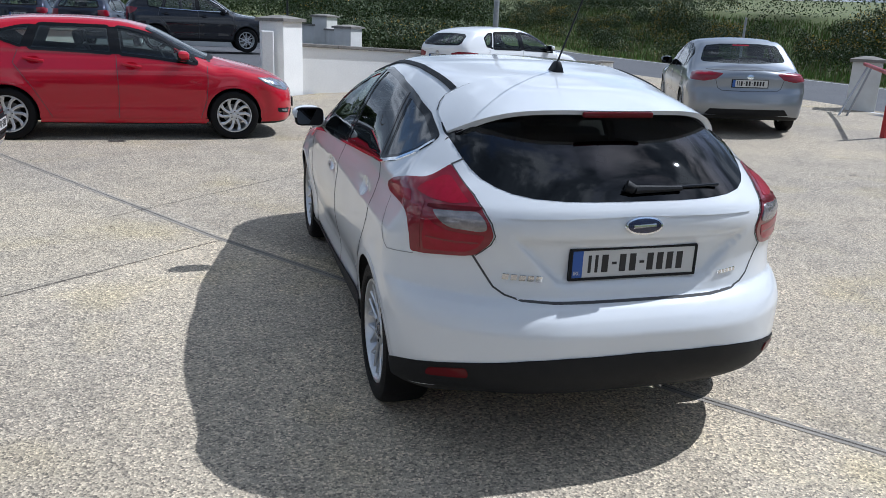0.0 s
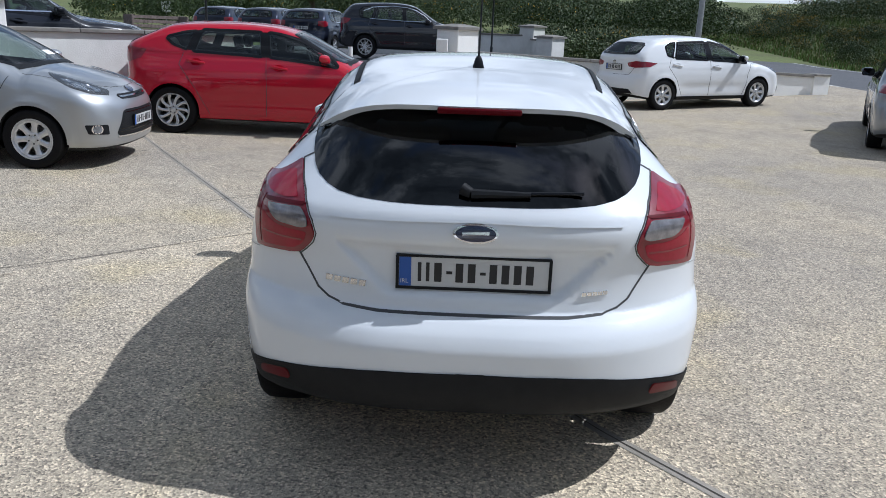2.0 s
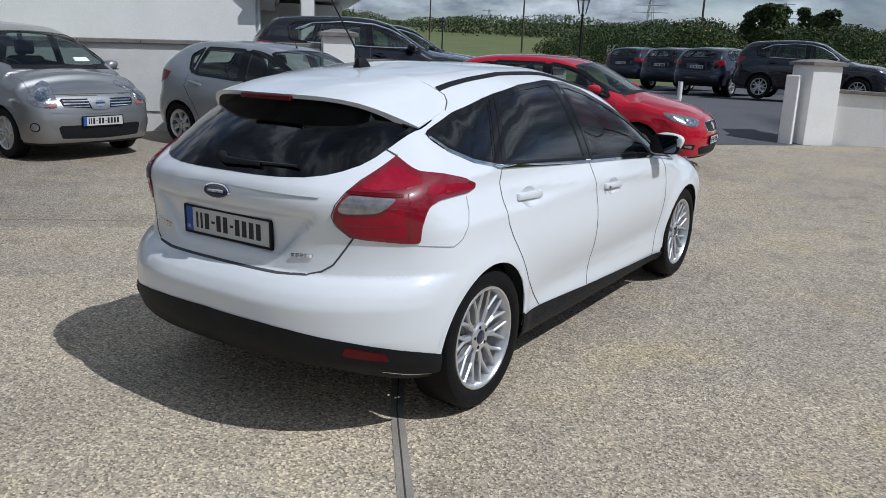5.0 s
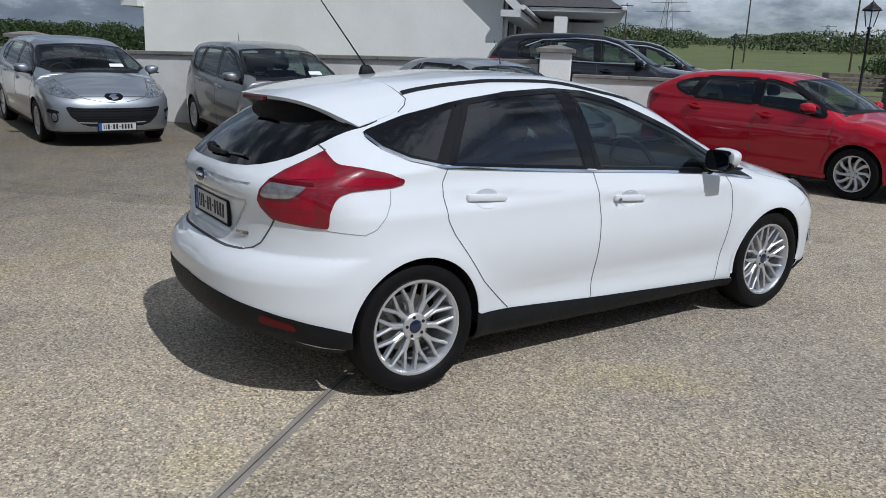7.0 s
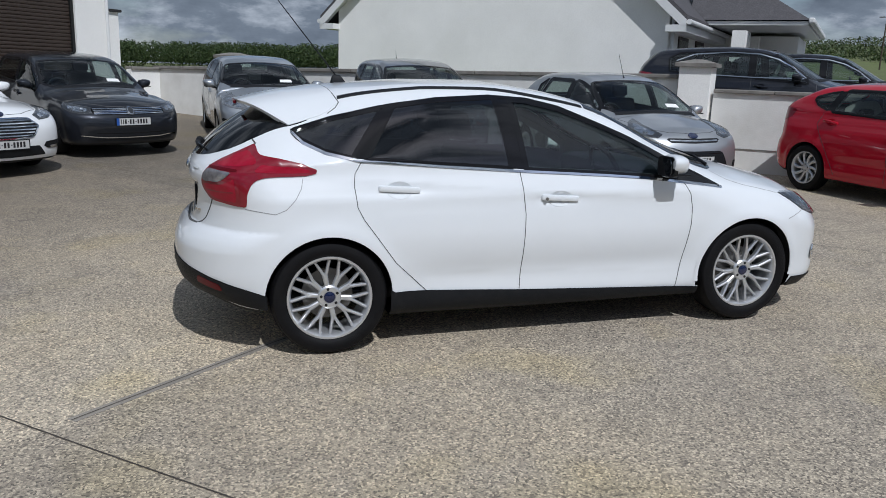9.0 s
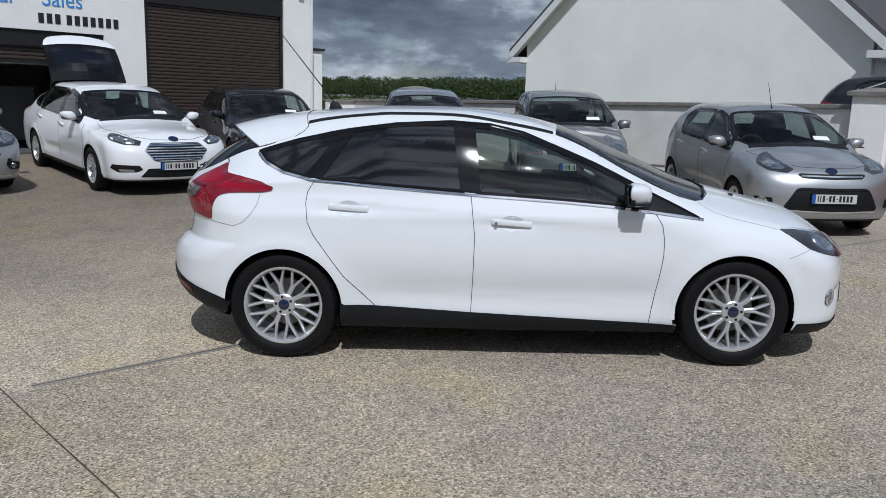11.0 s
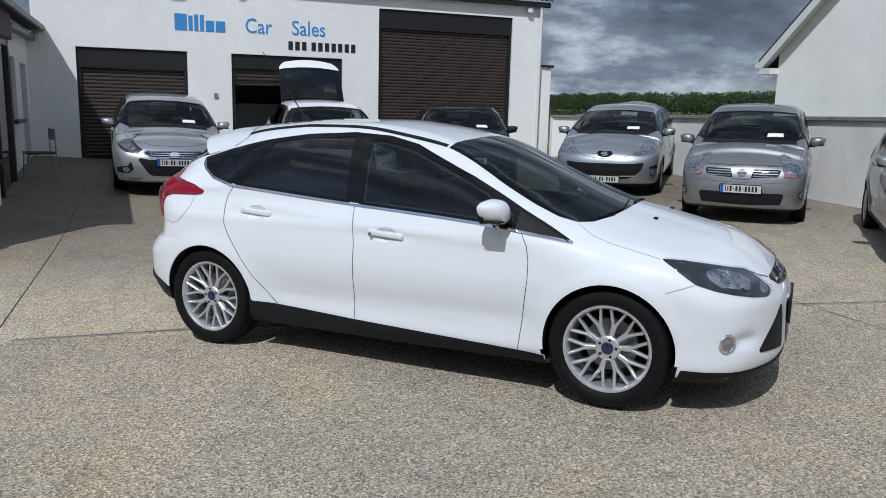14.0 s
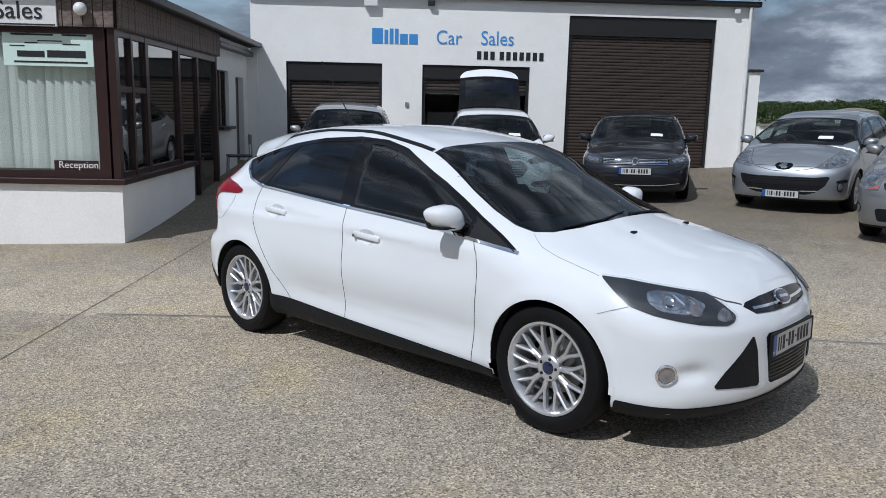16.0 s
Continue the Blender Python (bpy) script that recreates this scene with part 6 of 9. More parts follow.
    # bays parted at the joints, each multiplied by its own tone
    def past(vec, edge):
        d = nt.nodes.new("ShaderNodeVectorMath")
        d.operation = "DOT_PRODUCT"
        d.inputs[1].default_value = vec
        link(co.outputs["Object"], d.inputs[0])
        r = nt.nodes.new("ShaderNodeMapRange")
        r.inputs["From Min"].default_value, r.inputs["From Max"].default_value = edge - 0.012, edge + 0.012
        link(d.outputs["Value"], r.inputs["Value"])
        return r.outputs["Result"]

    def bays(fac, a, d):
        x = nt.nodes.new("ShaderNodeMix")
        x.data_type = "RGBA"
        link(fac, x.inputs["Factor"])
        for k, q in (("A", a), ("B", d)):
            if isinstance(q, tuple):
                x.inputs[k].default_value = (*q, 1)
            else:
                link(q, x.inputs[k])
        return x.outputs["Result"]

    tone = bays(past((-0.7230, 0.6909, 0), 2.05), (1.12, 1.11, 1.08), (0.92, 0.925, 0.93))
    tone = bays(past((0.8283, 0.5917, 0), -0.3135), tone, (0.885, 0.878, 0.865))
    c = mix("MULTIPLY", 1.0, c, tone)
    link(c, b.inputs["Base Color"])
    bp = nt.nodes.new("ShaderNodeBump")
    bp.inputs["Strength"].default_value, bp.inputs["Distance"].default_value = 0.55, 0.006
    link(v.outputs["Distance"], bp.inputs["Height"])
    bp2 = nt.nodes.new("ShaderNodeBump")
    bp2.inputs["Strength"].default_value, bp2.inputs["Distance"].default_value = 0.35, 0.01
    link(noise_node(60, 5).outputs["Fac"], bp2.inputs["Height"])
    link(bp.outputs["Normal"], bp2.inputs["Normal"])
    link(bp2.outputs["Normal"], b.inputs["Normal"])
    return m


CONCRETE = concrete_material()
RENDER = material("white_render", (0.90, 0.885, 0.85), rough=0.9, vary=0.3, scale=0.9, dark=(0.66, 0.65, 0.61), bump=0.25, bump_scale=60, fine=0.04, fine_scale=40)
RENDER_OLD = material("stained_render", (0.74, 0.73, 0.70), rough=0.92, vary=0.6, scale=1.6, dark=(0.52, 0.50, 0.46), bump=0.3, bump_scale=50)
CAP = material("weathered_cap", (0.25, 0.235, 0.21), rough=0.9, vary=0.7, scale=5, dark=(0.12, 0.11, 0.10), bump=0.4, bump_scale=60)
SHUTTER = material("brown_shutter", (0.043, 0.029, 0.022), rough=0.45, vary=0.4, scale=2, rough_vary=0.1)
SHUTTER_BOX = material("shutter_box", (0.008, 0.008, 0.008), rough=0.6, vary=0.3, scale=3)
ASPHALT = material("asphalt", (0.095, 0.097, 0.105), rough=0.85, vary=0.5, scale=0.6, dark=(0.06, 0.06, 0.065), fine=0.3, fine_scale=90, bump=0.4, bump_scale=120)
GRASS = material("grass_ground", (0.125, 0.155, 0.045), rough=0.95, vary=0.9, scale=0.25, dark=(0.095, 0.10, 0.04), fine=0.3, fine_scale=6, bump=0.6, bump_scale=15)
SLATE = material("roof_slate", (0.085, 0.08, 0.085), rough=0.75, vary=0.5, scale=6, fine=0.2, fine_scale=30)
WOOD = material("weathered_boards", (0.21, 0.165, 0.145), rough=0.8, vary=0.8, scale=14, dark=(0.05, 0.035, 0.028), bump=0.3, bump_scale=80)
FRAME = material("brown_frame", (0.034, 0.014, 0.013), rough=0.35, vary=0.3, scale=8)
JOINT_EDGE = material("trowelled_edge", (0.33, 0.295, 0.25), rough=0.85, vary=0.8, scale=3, dark=(0.22, 0.20, 0.17), fine=0.18, fine_scale=160, bump=0.2, bump_scale=200)
JOINT = material("joint_filler", (0.07, 0.058, 0.048), rough=0.95, vary=0.5, scale=20)
GUTTER = material("dark_gutter", (0.02, 0.018, 0.018), rough=0.4)
WHITE_PVC = material("white_plastic", (0.75, 0.75, 0.74), rough=0.35, vary=0.1, scale=5)
BLIND = material("vertical_blind", (0.86, 0.89, 0.85), rough=0.8, vary=0.15, scale=4)
# near-black: the darkness of the unlit workshop is put into the colour
ROOM_SHADE = material("dark_room", (0.03, 0.03, 0.03), rough=0.9)
STEEL = material("galvanised_steel", (0.38, 0.39, 0.40), rough=0.5, metal=0.7, vary=0.4, scale=12)
IRON = material("black_iron", (0.012, 0.013, 0.014), rough=0.4)
RED_STEEL = material("red_gate_paint", (0.42, 0.025, 0.03), rough=0.4, vary=0.3, scale=10)
BLUE_LETTER = material("blue_sign_paint", (0.06, 0.27, 0.62), rough=0.5)
BLACK_LETTER = material("black_sign_paint", (0.015, 0.015, 0.017), rough=0.5)
PALE_SIGN = material("pale_green_banner", (0.62, 0.76, 0.70), rough=0.6)
WHITE_LINE = material("road_paint", (0.62, 0.62, 0.60), rough=0.7, vary=0.4, scale=3)
SHOP_GLASS = glass("reflective_shop_glass", (0.60, 0.62, 0.62), 0.48)
ROOM_GLASS = glass("shop_glass", (0.93, 0.955, 0.94))

A = radians(46.3)
LOT = Matrix.Translation((-13.62, -4.633, 0)) @ Matrix.Rotation(A, 4, "Z")   # u out of the garage front, v towards the house


def lot(u, v, z=0.0):
    return LOT @ Vector((u, v, z))


def quads_part(name, verts, faces, mat, parent=None, label="", smooth=False):
    """A large mesh from arrays of four-cornered faces."""
    me = bpy.data.meshes.new(name)
    verts, faces = np.asarray(verts, np.float32), np.asarray(faces, np.int32)
    me.vertices.add(len(verts))
    me.vertices.foreach_set("co", verts.ravel())
    me.loops.add(faces.size)
    me.loops.foreach_set("vertex_index", faces.ravel())
    me.polygons.add(len(faces))
    me.polygons.foreach_set("loop_start", np.arange(0, faces.size, faces.shape[1], dtype=np.int32))
    me.update(calc_edges=True)
    me.materials.append(mat)
    if smooth:
        me.polygons.foreach_set("use_smooth", [True] * len(faces))
    ob = new(name, me)
    if parent is not None:
        ob.parent = parent
    if label:
        tagged(ob, label)
    return ob


def sheet_mesh(name, P, mat, label, category="ground"):
    """A sheet over a grid of points P[i, j]."""
    n, m = P.shape[:2]
    i, j = np.meshgrid(np.arange(n - 1), np.arange(m - 1), indexing="ij")
    k = (i * m + j).ravel()
    ob = quads_part(name, P.reshape(-1, 3), np.stack([k, k + m, k + m + 1, k + 1], 1), mat, smooth=True)
    return tagged(ob, label, category, kind="structure")


def hill(x, y):
    """Land outside the yard: level towards the garage, rising beyond the road and behind the house."""
    d = math.hypot(x, y)
    w = min(max((math.degrees(math.atan2(x, y)) + 72) / 22, 0.0), 1.0) if y > -20 or x > 0 else 0.0
    up = w * w * (3 - 2 * w) * min(0.048 * max(0.0, d - 42), 14)
    back = max(0.0, -x - 60) * 0.01
    rise = min(max(x - 20.3 - 0.055 * (y - 10), 0) * 0.30, 2.6) if y > -60 else 0
    return max(up, 0) + 0.2 + min(back, 1.0) + rise


def land(x, y):
    u, v = 0.6909 * (x + 13.62) + 0.7230 * (y + 4.633), -0.7230 * (x + 13.62) + 0.6909 * (y + 4.633)
    if x < 11.4 and v < 1.4 + 0.02 * u:
        return ground_z(x, y) - 0.22
    if 9.2 < u < 32.8 and 0.5 < v < 23.5:
        return -0.25
    return hill(x, y)


gx = np.concatenate([[-900, -400, -200, -120, -80, -55, -40], np.arange(-30, 42, 1.5), [48, 60, 80, 120, 200, 400, 900]])
gy = np.concatenate([[-900, -300, -100, -50, -30], np.arange(-22, 60, 1.5), [66, 75, 90, 110, 140, 180, 240, 320, 450, 900]])
sheet_mesh("ground", np.array([[(x, y, land(x, y)) for y in gy] for x in gx]), GRASS, "rough green pasture running out to the horizon")
us, vs = np.linspace(-0.5, 40, 82), np.linspace(-24, 1.72, 53)
YARD = []
for u in us:
    row = []
    for v in vs:
        p = lot(u, v)
        row.append((min(p.x, 11.6), p.y, ground_z(min(p.x, 11.6), p.y)))
    YARD.append(row)
sheet_mesh("pavement", np.array(YARD), CONCRETE, "pale washed-aggregate concrete forecourt with joints and stains", "forecourt")


def strip(name, pts, w, mat, label, zf, lift, category, step=0.4):
    """A flat strip along a line on the ground."""
    P = np.array(dense(pts, step, False))
    L, R = offset_line(P, -w / 2, False), offset_line(P, w / 2, False)
    G = np.array([[(*a, zf(*a) + lift), (*b, zf(*b) + lift)] for a, b in zip(L, R)])
    return sheet_mesh(name, G, mat, label, category)


def lp(*uv):
    return [tuple(lot(u, v)[:2]) for u, v in uv]


for k, line in enumerate((lp((0.5, -9.45), (5.7, -9.45), (12.15, -9.58), (22, -9.7)), [(1.42, -2.56), (0.6, -1.60), (-1.55, 1.33), (-3.45, 4.3), (-4.4, 5.8)],
                          lp((1.0, -3.9), (8.7, -4.28), (10.3, -4.40), (11.0, -4.54), (12.6, -4.68)), lp((12.6, -3.55), (24, -3.6)))):
    if k == 1:
        strip("joint_edge", line, 0.06, JOINT_EDGE, "smooth trowelled edge of a concrete bay", ground_z, 0.002, "joint")
    strip("joint", line, (0.007, 0.0055, 0.007, 0.007)[k], JOINT, "dark open joint between concrete bays", ground_z, 0.0045, "joint")

# road beyond the yard, and the tarmac of the upper yard
ROAD_Z = lambda x, y: 0.24 + 0.004 * (y - 10) if y < 40 else 0.36 + 0.02 * (y - 40)
rp = [(14.6 + 0.055 * (y - 10), y) for y in range(-60, 160, 5)]
strip("road", rp, 7.4, ASPHALT, "grey asphalt country road", ROAD_Z, 0.06, "road", 4)
strip("road_line", [(x - 3.3, y) for x, y in rp], 0.12, WHITE_LINE, "worn white edge line on the road", ROAD_Z, 0.066, "road line", 4)
strip("road_line", [(x + 3.3, y) for x, y in rp], 0.12, WHITE_LINE, "worn white edge line on the road", ROAD_Z, 0.066, "road line", 4)


def upper_z(u, v):
    """Height of the upper yard, with the ramp through the entrance."""
    z = 0.50 + 0.004 * max(u - 12, 0)
    gate = min(max((u - 16.3) / 0.3, 0), 1) * min(max((22.0 - u) / 0.3, 0), 1)
    t = min(max((v - 1.6) / 3.6, 0), 1)
    x, y = lot(u, v)[:2]
    return z + gate * (1 - t * t * (3 - 2 * t)) * (ground_z(x, min(y, 10.5)) + 0.006 - z)


UP = np.array([[(*lot(u, max(v, 2.3) if u > 21.6 else v)[:2], upper_z(u, max(v, 2.3) if u > 21.6 else v)) for v in [1.66, 1.75, 1.9, 2.2, 2.6, 3.0, 3.5, 4.0, 4.6, 5.2, 7, 9, 12, 15, 18, 21, 24]]
               for u in [9, 11, 13, 15, 16.3, 16.45, 16.6, 17.5, 18.5, 19.5, 20.5, 21.4, 21.7, 21.85, 22.0, 24, 26, 28, 30, 33]])
sheet_mesh("upper_yard", UP, ASPHALT, "dark tarmac of the raised upper yard", "tarmac")


def run(name, p, q, z0, z1, t, mat, label, category="wall", cap=None, zq=None):
    """A straight wall between two places in the yard's axes; its top may slope."""
    P, Qv = lot(*p), lot(*q)
    d = Qv - P
    m = Matrix.Translation(P) @ Matrix.Rotation(math.atan2(d.y, d.x), 4, "Z")
    L = d.length
    bm = box_bm(0, L, -t / 2, t / 2, z0, z1)
    zq = z1 if zq is None else zq
    for v in bm.verts:
        if v.co.z > (z0 + z1) / 2 and v.co.x > L / 2:
            v.co.z = zq
    bmesh.ops.transform(bm, matrix=m, verts=bm.verts)
    ob = tagged(part(name, bm, mat), label, category, kind="structure")
    if cap:
        n = max(1, round(L / 0.9))
        for i in range(n):
            a, b = L * i / n + 0.004, L * (i + 1) / n - 0.004
            bm = box_bm(a, b, -t / 2 - 0.05, t / 2 + 0.05, 0, cap, bevel=0.012)
            for v in bm.verts:
                v.co.z += z1 + (zq - z1) * v.co.x / L
            bmesh.ops.transform(bm, matrix=m, verts=bm.verts)
            part("coping_stone", bm, CAP, ob)
    return ob


def pillar(u, v, w, z0, z1, label, cap=0.09, mat=None, turn=0.0):
    m = Matrix.Translation(lot(u, v)) @ Matrix.Rotation(A + turn, 4, "Z")
    th = empty("gate_pillar")
    part("shaft", box_bm(-w / 2, w / 2, -w / 2, w / 2, z0, z1 - cap, m, bevel=0.01), mat or RENDER, th)
    bm = box_bm(-w / 2 - 0.06, w / 2 + 0.06, -w / 2 - 0.06, w / 2 + 0.06, z1 - cap, z1 - 0.03)
    top = [v2 for v2 in bm.verts if v2.co.z > z1 - 0.05]
    r = bmesh.ops.extrude_face_region(bm, geom=[f for f in bm.faces if all(v2 in top for v2 in f.verts)])
    for v2 in [g for g in r["geom"] if isinstance(g, bmesh.types.BMVert)]:
        v2.co = Vector((v2.co.x * 0.25, v2.co.y * 0.25, z1 + 0.03))
    bmesh.ops.transform(bm, matrix=m, verts=bm.verts)
    part("cap", bm, CAP, th)
    return tagged(th, label, "pillar", group="boundary pillars")


run("wall_west", (0.35, 1.0), (0.5, 1.78), -0.2, 1.36, 0.18, RENDER, "white rendered boundary wall", cap=0.06)
run("wall_north", (0.41, 1.78), (12.2, 1.78), -0.2, 1.38, 0.2, RENDER_OLD, "white rendered boundary wall with a dark coping", cap=0.07, zq=1.56)
run("wall_entrance", (12.78, 1.78), (16.4, 1.78), -0.2, 1.36, 0.2, RENDER_OLD, "white rendered boundary wall with a dark coping", cap=0.06)
run("wall_road", (21.95, 2.0), (30.4, -1.98), -0.2, 1.12, 0.2, RENDER, "white rendered wall towards the road, with coping", cap=0.07, zq=0.80)
run("wall_end", (30.35, -1.96), (30.8, -2.17), -0.2, 0.84, 0.34, RENDER, "square white end of the low wall", cap=0.05)
pillar(2.62, 1.9, 0.50, 0, 1.76, "white rendered pillar with a stone cap in the boundary wall")
pillar(12.49, 1.78, 0.50, 0, 1.84, "white rendered pillar with a stone cap beside the entrance")
pillar(21.6, 2.1, 0.62, 0, 1.70, "stout white gate pillar with a stone cap")
p = lot(21.05, 2.0)
tagged(part("gate_post", box_bm(p.x - 0.12, p.x + 0.12, p.y - 0.1, p.y + 0.1, 0.1, 1.42, bevel=0.02), RENDER), "slim white gate post beside the pillar", "post")
p = lot(18.9, 2.3)
bm = bmesh.new()
add_tube(bm, (p.x, p.y, 0.2), (p.x, p.y, 1.22), 0.045, seg=16)
tagged(part("bollard", bm, WHITE_PVC, smooth=True), "slim white bollard at the edge of the ramp", "bollard")
# far entrance walls over the upper yard
for (x, y, w, z) in ((2.55, 27.0, 0.7, 1.92), (2.9, 23.4, 0.7, 1.56)):
    q = LOT.inverted() @ Vector((x, y, 0))
    pillar(q.x, q.y, w, 0.2, z, "white pillar with a stone cap at the far entrance", mat=RENDER_OLD)
q0, q1 = LOT.inverted() @ Vector((-4.5, 28.6, 0)), LOT.inverted() @ Vector((2.3, 27.0, 0))
run("wall_far", (q0.x, q0.y), (q1.x, q1.y), 0.2, 1.5, 0.2, RENDER_OLD, "shaded white wall of the far entrance", cap=0.06)
q0, q1 = LOT.inverted() @ Vector((2.6, 26.7, 0)), LOT.inverted() @ Vector((2.85, 23.7, 0))
run("wall_far_return", (q0.x, q0.y), (q1.x, q1.y), 0.2, 1.36, 0.2, RENDER_OLD, "short white wall between far pillars", cap=0.06)


# ---- garage ----
def wall_with_doors(name, u, v0, v1, z0, z1, t, doors, mat, label):
    """A front wall in the plane u, with door openings through it."""
    bm = bmesh.new()
    v = v0
    for a, b, top in sorted(doors):
        add_box(bm, u - t, u, v, a, z0, z1, LOT)
        add_box(bm, u - t, u, a, b, top, z1, LOT)
        v = b
    add_box(bm, u - t, u, v, v1, z0, z1, LOT)
    bmesh.ops.remove_doubles(bm, verts=bm.verts, dist=0.0005)
    return part(name, bm, mat)


garage = empty("garage")
GZ = 4.02
DOORS = [(-3.37, 0.0, 3.71), (-6.65, -4.22, 2.56), (-9.68, -7.55, 2.56)]
g = wall_with_doors("front_wall", 0.0, -10.45, 0.82, -0.3, GZ, 0.25, DOORS, RENDER, "")
g.parent = garage
for nm, b in (("side_wall", (-9, -0.25, 0.57, 0.82, -0.3, GZ)), ("side_wall", (-9, -0.25, -10.45, -10.2, -0.3, GZ)), ("back_wall", (-9.25, -9, -10.45, 0.82, -0.3, GZ)),
              ("annex_wall", (-3.0, -0.02, 0.84, 1.12, -0.3, 2.58))):
    part(nm, box_bm(*b, LOT), RENDER, garage)
part("workshop_floor", box_bm(-9, -0.02, -10.2, 0.57, 0.1, 0.27, LOT), ASPHALT, garage)
part("annex_cap", box_bm(-3.05, 0.03, 0.82, 1.18, 2.58, 2.64, LOT, bevel=0.01), GUTTER, garage)
bm = bmesh.new()
n = 74
for i in range(n):
    a, b = -10.6 + i * (11.6 / n), -10.6 + (i + 1) * (11.6 / n)
    m = (a + b) / 2
    v = [bm.verts.new(LOT @ Vector(c)) for c in ((0.22, a, GZ + 0.10), (0.22, m, GZ + 0.15), (0.22, b, GZ + 0.10), (-4.6, b, GZ + 1.3), (-4.6, m, GZ + 1.35), (-4.6, a, GZ + 1.3))]
    bm.faces.new((v[0], v[1], v[4], v[5]))
    bm.faces.new((v[1], v[2], v[3], v[4]))
part("roof", bm, SLATE, garage, "dark corrugated roof sheet")
# closes the workshop from above, in the painted room darkness
part("ceiling_liner", box_bm(-9.25, -0.02, -10.4, 0.8, GZ - 0.02, GZ + 0.06, LOT), ROOM_SHADE, garage)
part("gutter", box_bm(0.02, 0.16, -10.5, 0.95, GZ - 0.03, GZ + 0.09, LOT, bevel=0.03), GUTTER, garage)
bm = bmesh.new()
add_tube(bm, lot(0.10, 0.72, GZ - 0.02), lot(0.10, 0.72, 0.3), 0.035)
part("downpipe", bm, WHITE_PVC, garage, smooth=True)
tagged(garage, "white rendered garage with brown roller shutters and blue lettering", "garage")
SLAT = bpy.data.meshes.new("slat")
prof = [(0.0, 0.0), (0.010, 0.012), (0.014, 0.035), (0.010, 0.060), (0.0, 0.072)]
SLAT.from_pydata([(x, y, z) for y in (0, 1) for x, z in prof], [], [(i, i + 1, i + 6, i + 5) for i in range(4)])
SLAT.materials.append(SHUTTER)


def shutter(v0, v1, top, bottom, box, name, label):
    th = empty(name)
    part("shutter_box", box_bm(-0.22, -0.04, v0 + 0.004, v1 - 0.004, top - box, top - 0.004, LOT), SHUTTER_BOX, th)
    part("guide_rail", box_bm(-0.14, -0.05, v0 + 0.002, v0 + 0.07, 0.28, top - box, LOT), SHUTTER_BOX, th)
    part("guide_rail", box_bm(-0.14, -0.05, v1 - 0.07, v1 - 0.002, 0.28, top - box, LOT), SHUTTER_BOX, th)
    z = bottom
    while z < top - box - 0.02:
        o = new("slat", SLAT)
        o.parent = th
        o.matrix_world = LOT @ Matrix.Translation((-0.11, v0 + 0.07, z)) @ Matrix.Diagonal((1, v1 - v0 - 0.14, 1, 1))
        z += 0.0735
    part("bottom_rail", box_bm(-0.13, -0.08, v0 + 0.07, v1 - 0.07, bottom - 0.06, bottom, LOT), SHUTTER_BOX, th)
    return tagged(th, label, "shutter", group="garage shutters")


shutter(-3.37, 0.0, 3.71, 0.36, 0.42, "roller_shutter", "tall closed brown roller shutter of slats")
shutter(-6.65, -4.22, 2.56, 2.0, 0.30, "roller_shutter", "half-raised brown roller shutter over a dark doorway")
shutter(-9.68, -7.55, 2.56, 0.36, 0.40, "roller_shutter", "closed brown roller shutter of slats")
tagged(part("workshop_shelf", box_bm(-4.2, -3.8, -6.4, -4.4, 0.27, 1.5, LOT, bevel=0.01), WHITE_PVC), "pale shelf deep in the open workshop", "shelf")
part("door_rail", box_bm(-0.24, -0.16, -6.6, -4.26, 1.92, 1.99, LOT), WHITE_PVC, garage, "white rail across the open doorway")
part("worklight", box_bm(0.0, 0.14, -7.95, -7.65, GZ - 0.25, GZ - 0.08, LOT, bevel=0.02), WHITE_PVC, garage)
part("worklight", box_bm(0.0, 0.12, -6.55, -6.40, GZ - 0.2, GZ - 0.08, LOT, bevel=0.02), GUTTER, garage)
part("worklight", box_bm(0.0, 0.12, 0.35, 0.48, GZ - 0.18, GZ - 0.06, LOT, bevel=0.02), WHITE_PVC, garage)
part("wall_switch", box_bm(0.0, 0.03, -7.03, -6.95, 1.62, 1.72, LOT, bevel=0.005), STEEL, garage)


def words(text, size, m, mat, parent, name, depth=0.004, spacing=1.0, wide=1.0):
    c = bpy.data.curves.new(name, "FONT")
    c.body, c.size, c.extrude, c.space_character = text, size, depth, spacing
    c.materials.append(mat)
    c.resolution_u = 4
    ob = new(name, c)
    ob.parent = parent
    ob.matrix_local = m @ Matrix.Diagonal((wide, 1, 1, 1))
    return ob


def on_front(v, z, u=0.006):
    """Writing on the garage front, reading from -v to +v."""
    return LOT @ Matrix.Translation((u, v, z)) @ pose(0, 0, 0, 90, 0, 90)


words("Car", 0.44, on_front(-6.36, 3.01), BLUE_LETTER, garage, "lettering", wide=0.86)
words("Sales", 0.44, on_front(-5.36, 3.02), BLUE_LETTER, garage, "lettering", wide=0.88)
v = -7.78
for w, h in ((0.24, 0.33), (0.08, 0.30), (0.08, 0.33), (0.08, 0.33), (0.17, 0.22), (0.19, 0.22)):
    part("lettering_bar", box_bm(0.003, 0.010, v, v + w, 2.99, 2.99 + h, LOT), BLUE_LETTER, garage)
    v += w + 0.035
for i in range(10):
    v = -5.43 + i * 0.150 + (0.06 if i > 2 else 0)
    part("number_bar", box_bm(0.003, 0.010, v, v + 0.095, 2.70, 2.88, LOT), BLACK_LETTER, garage)


# ---- reception office ----
def rbox(u0, u1, v0, v1, z0, z1, bevel=0.0):
    return box_bm(8.36 + u0, 8.36 + u1, -10.44 + v0, -10.44 + v1, z0, z1, LOT, bevel)


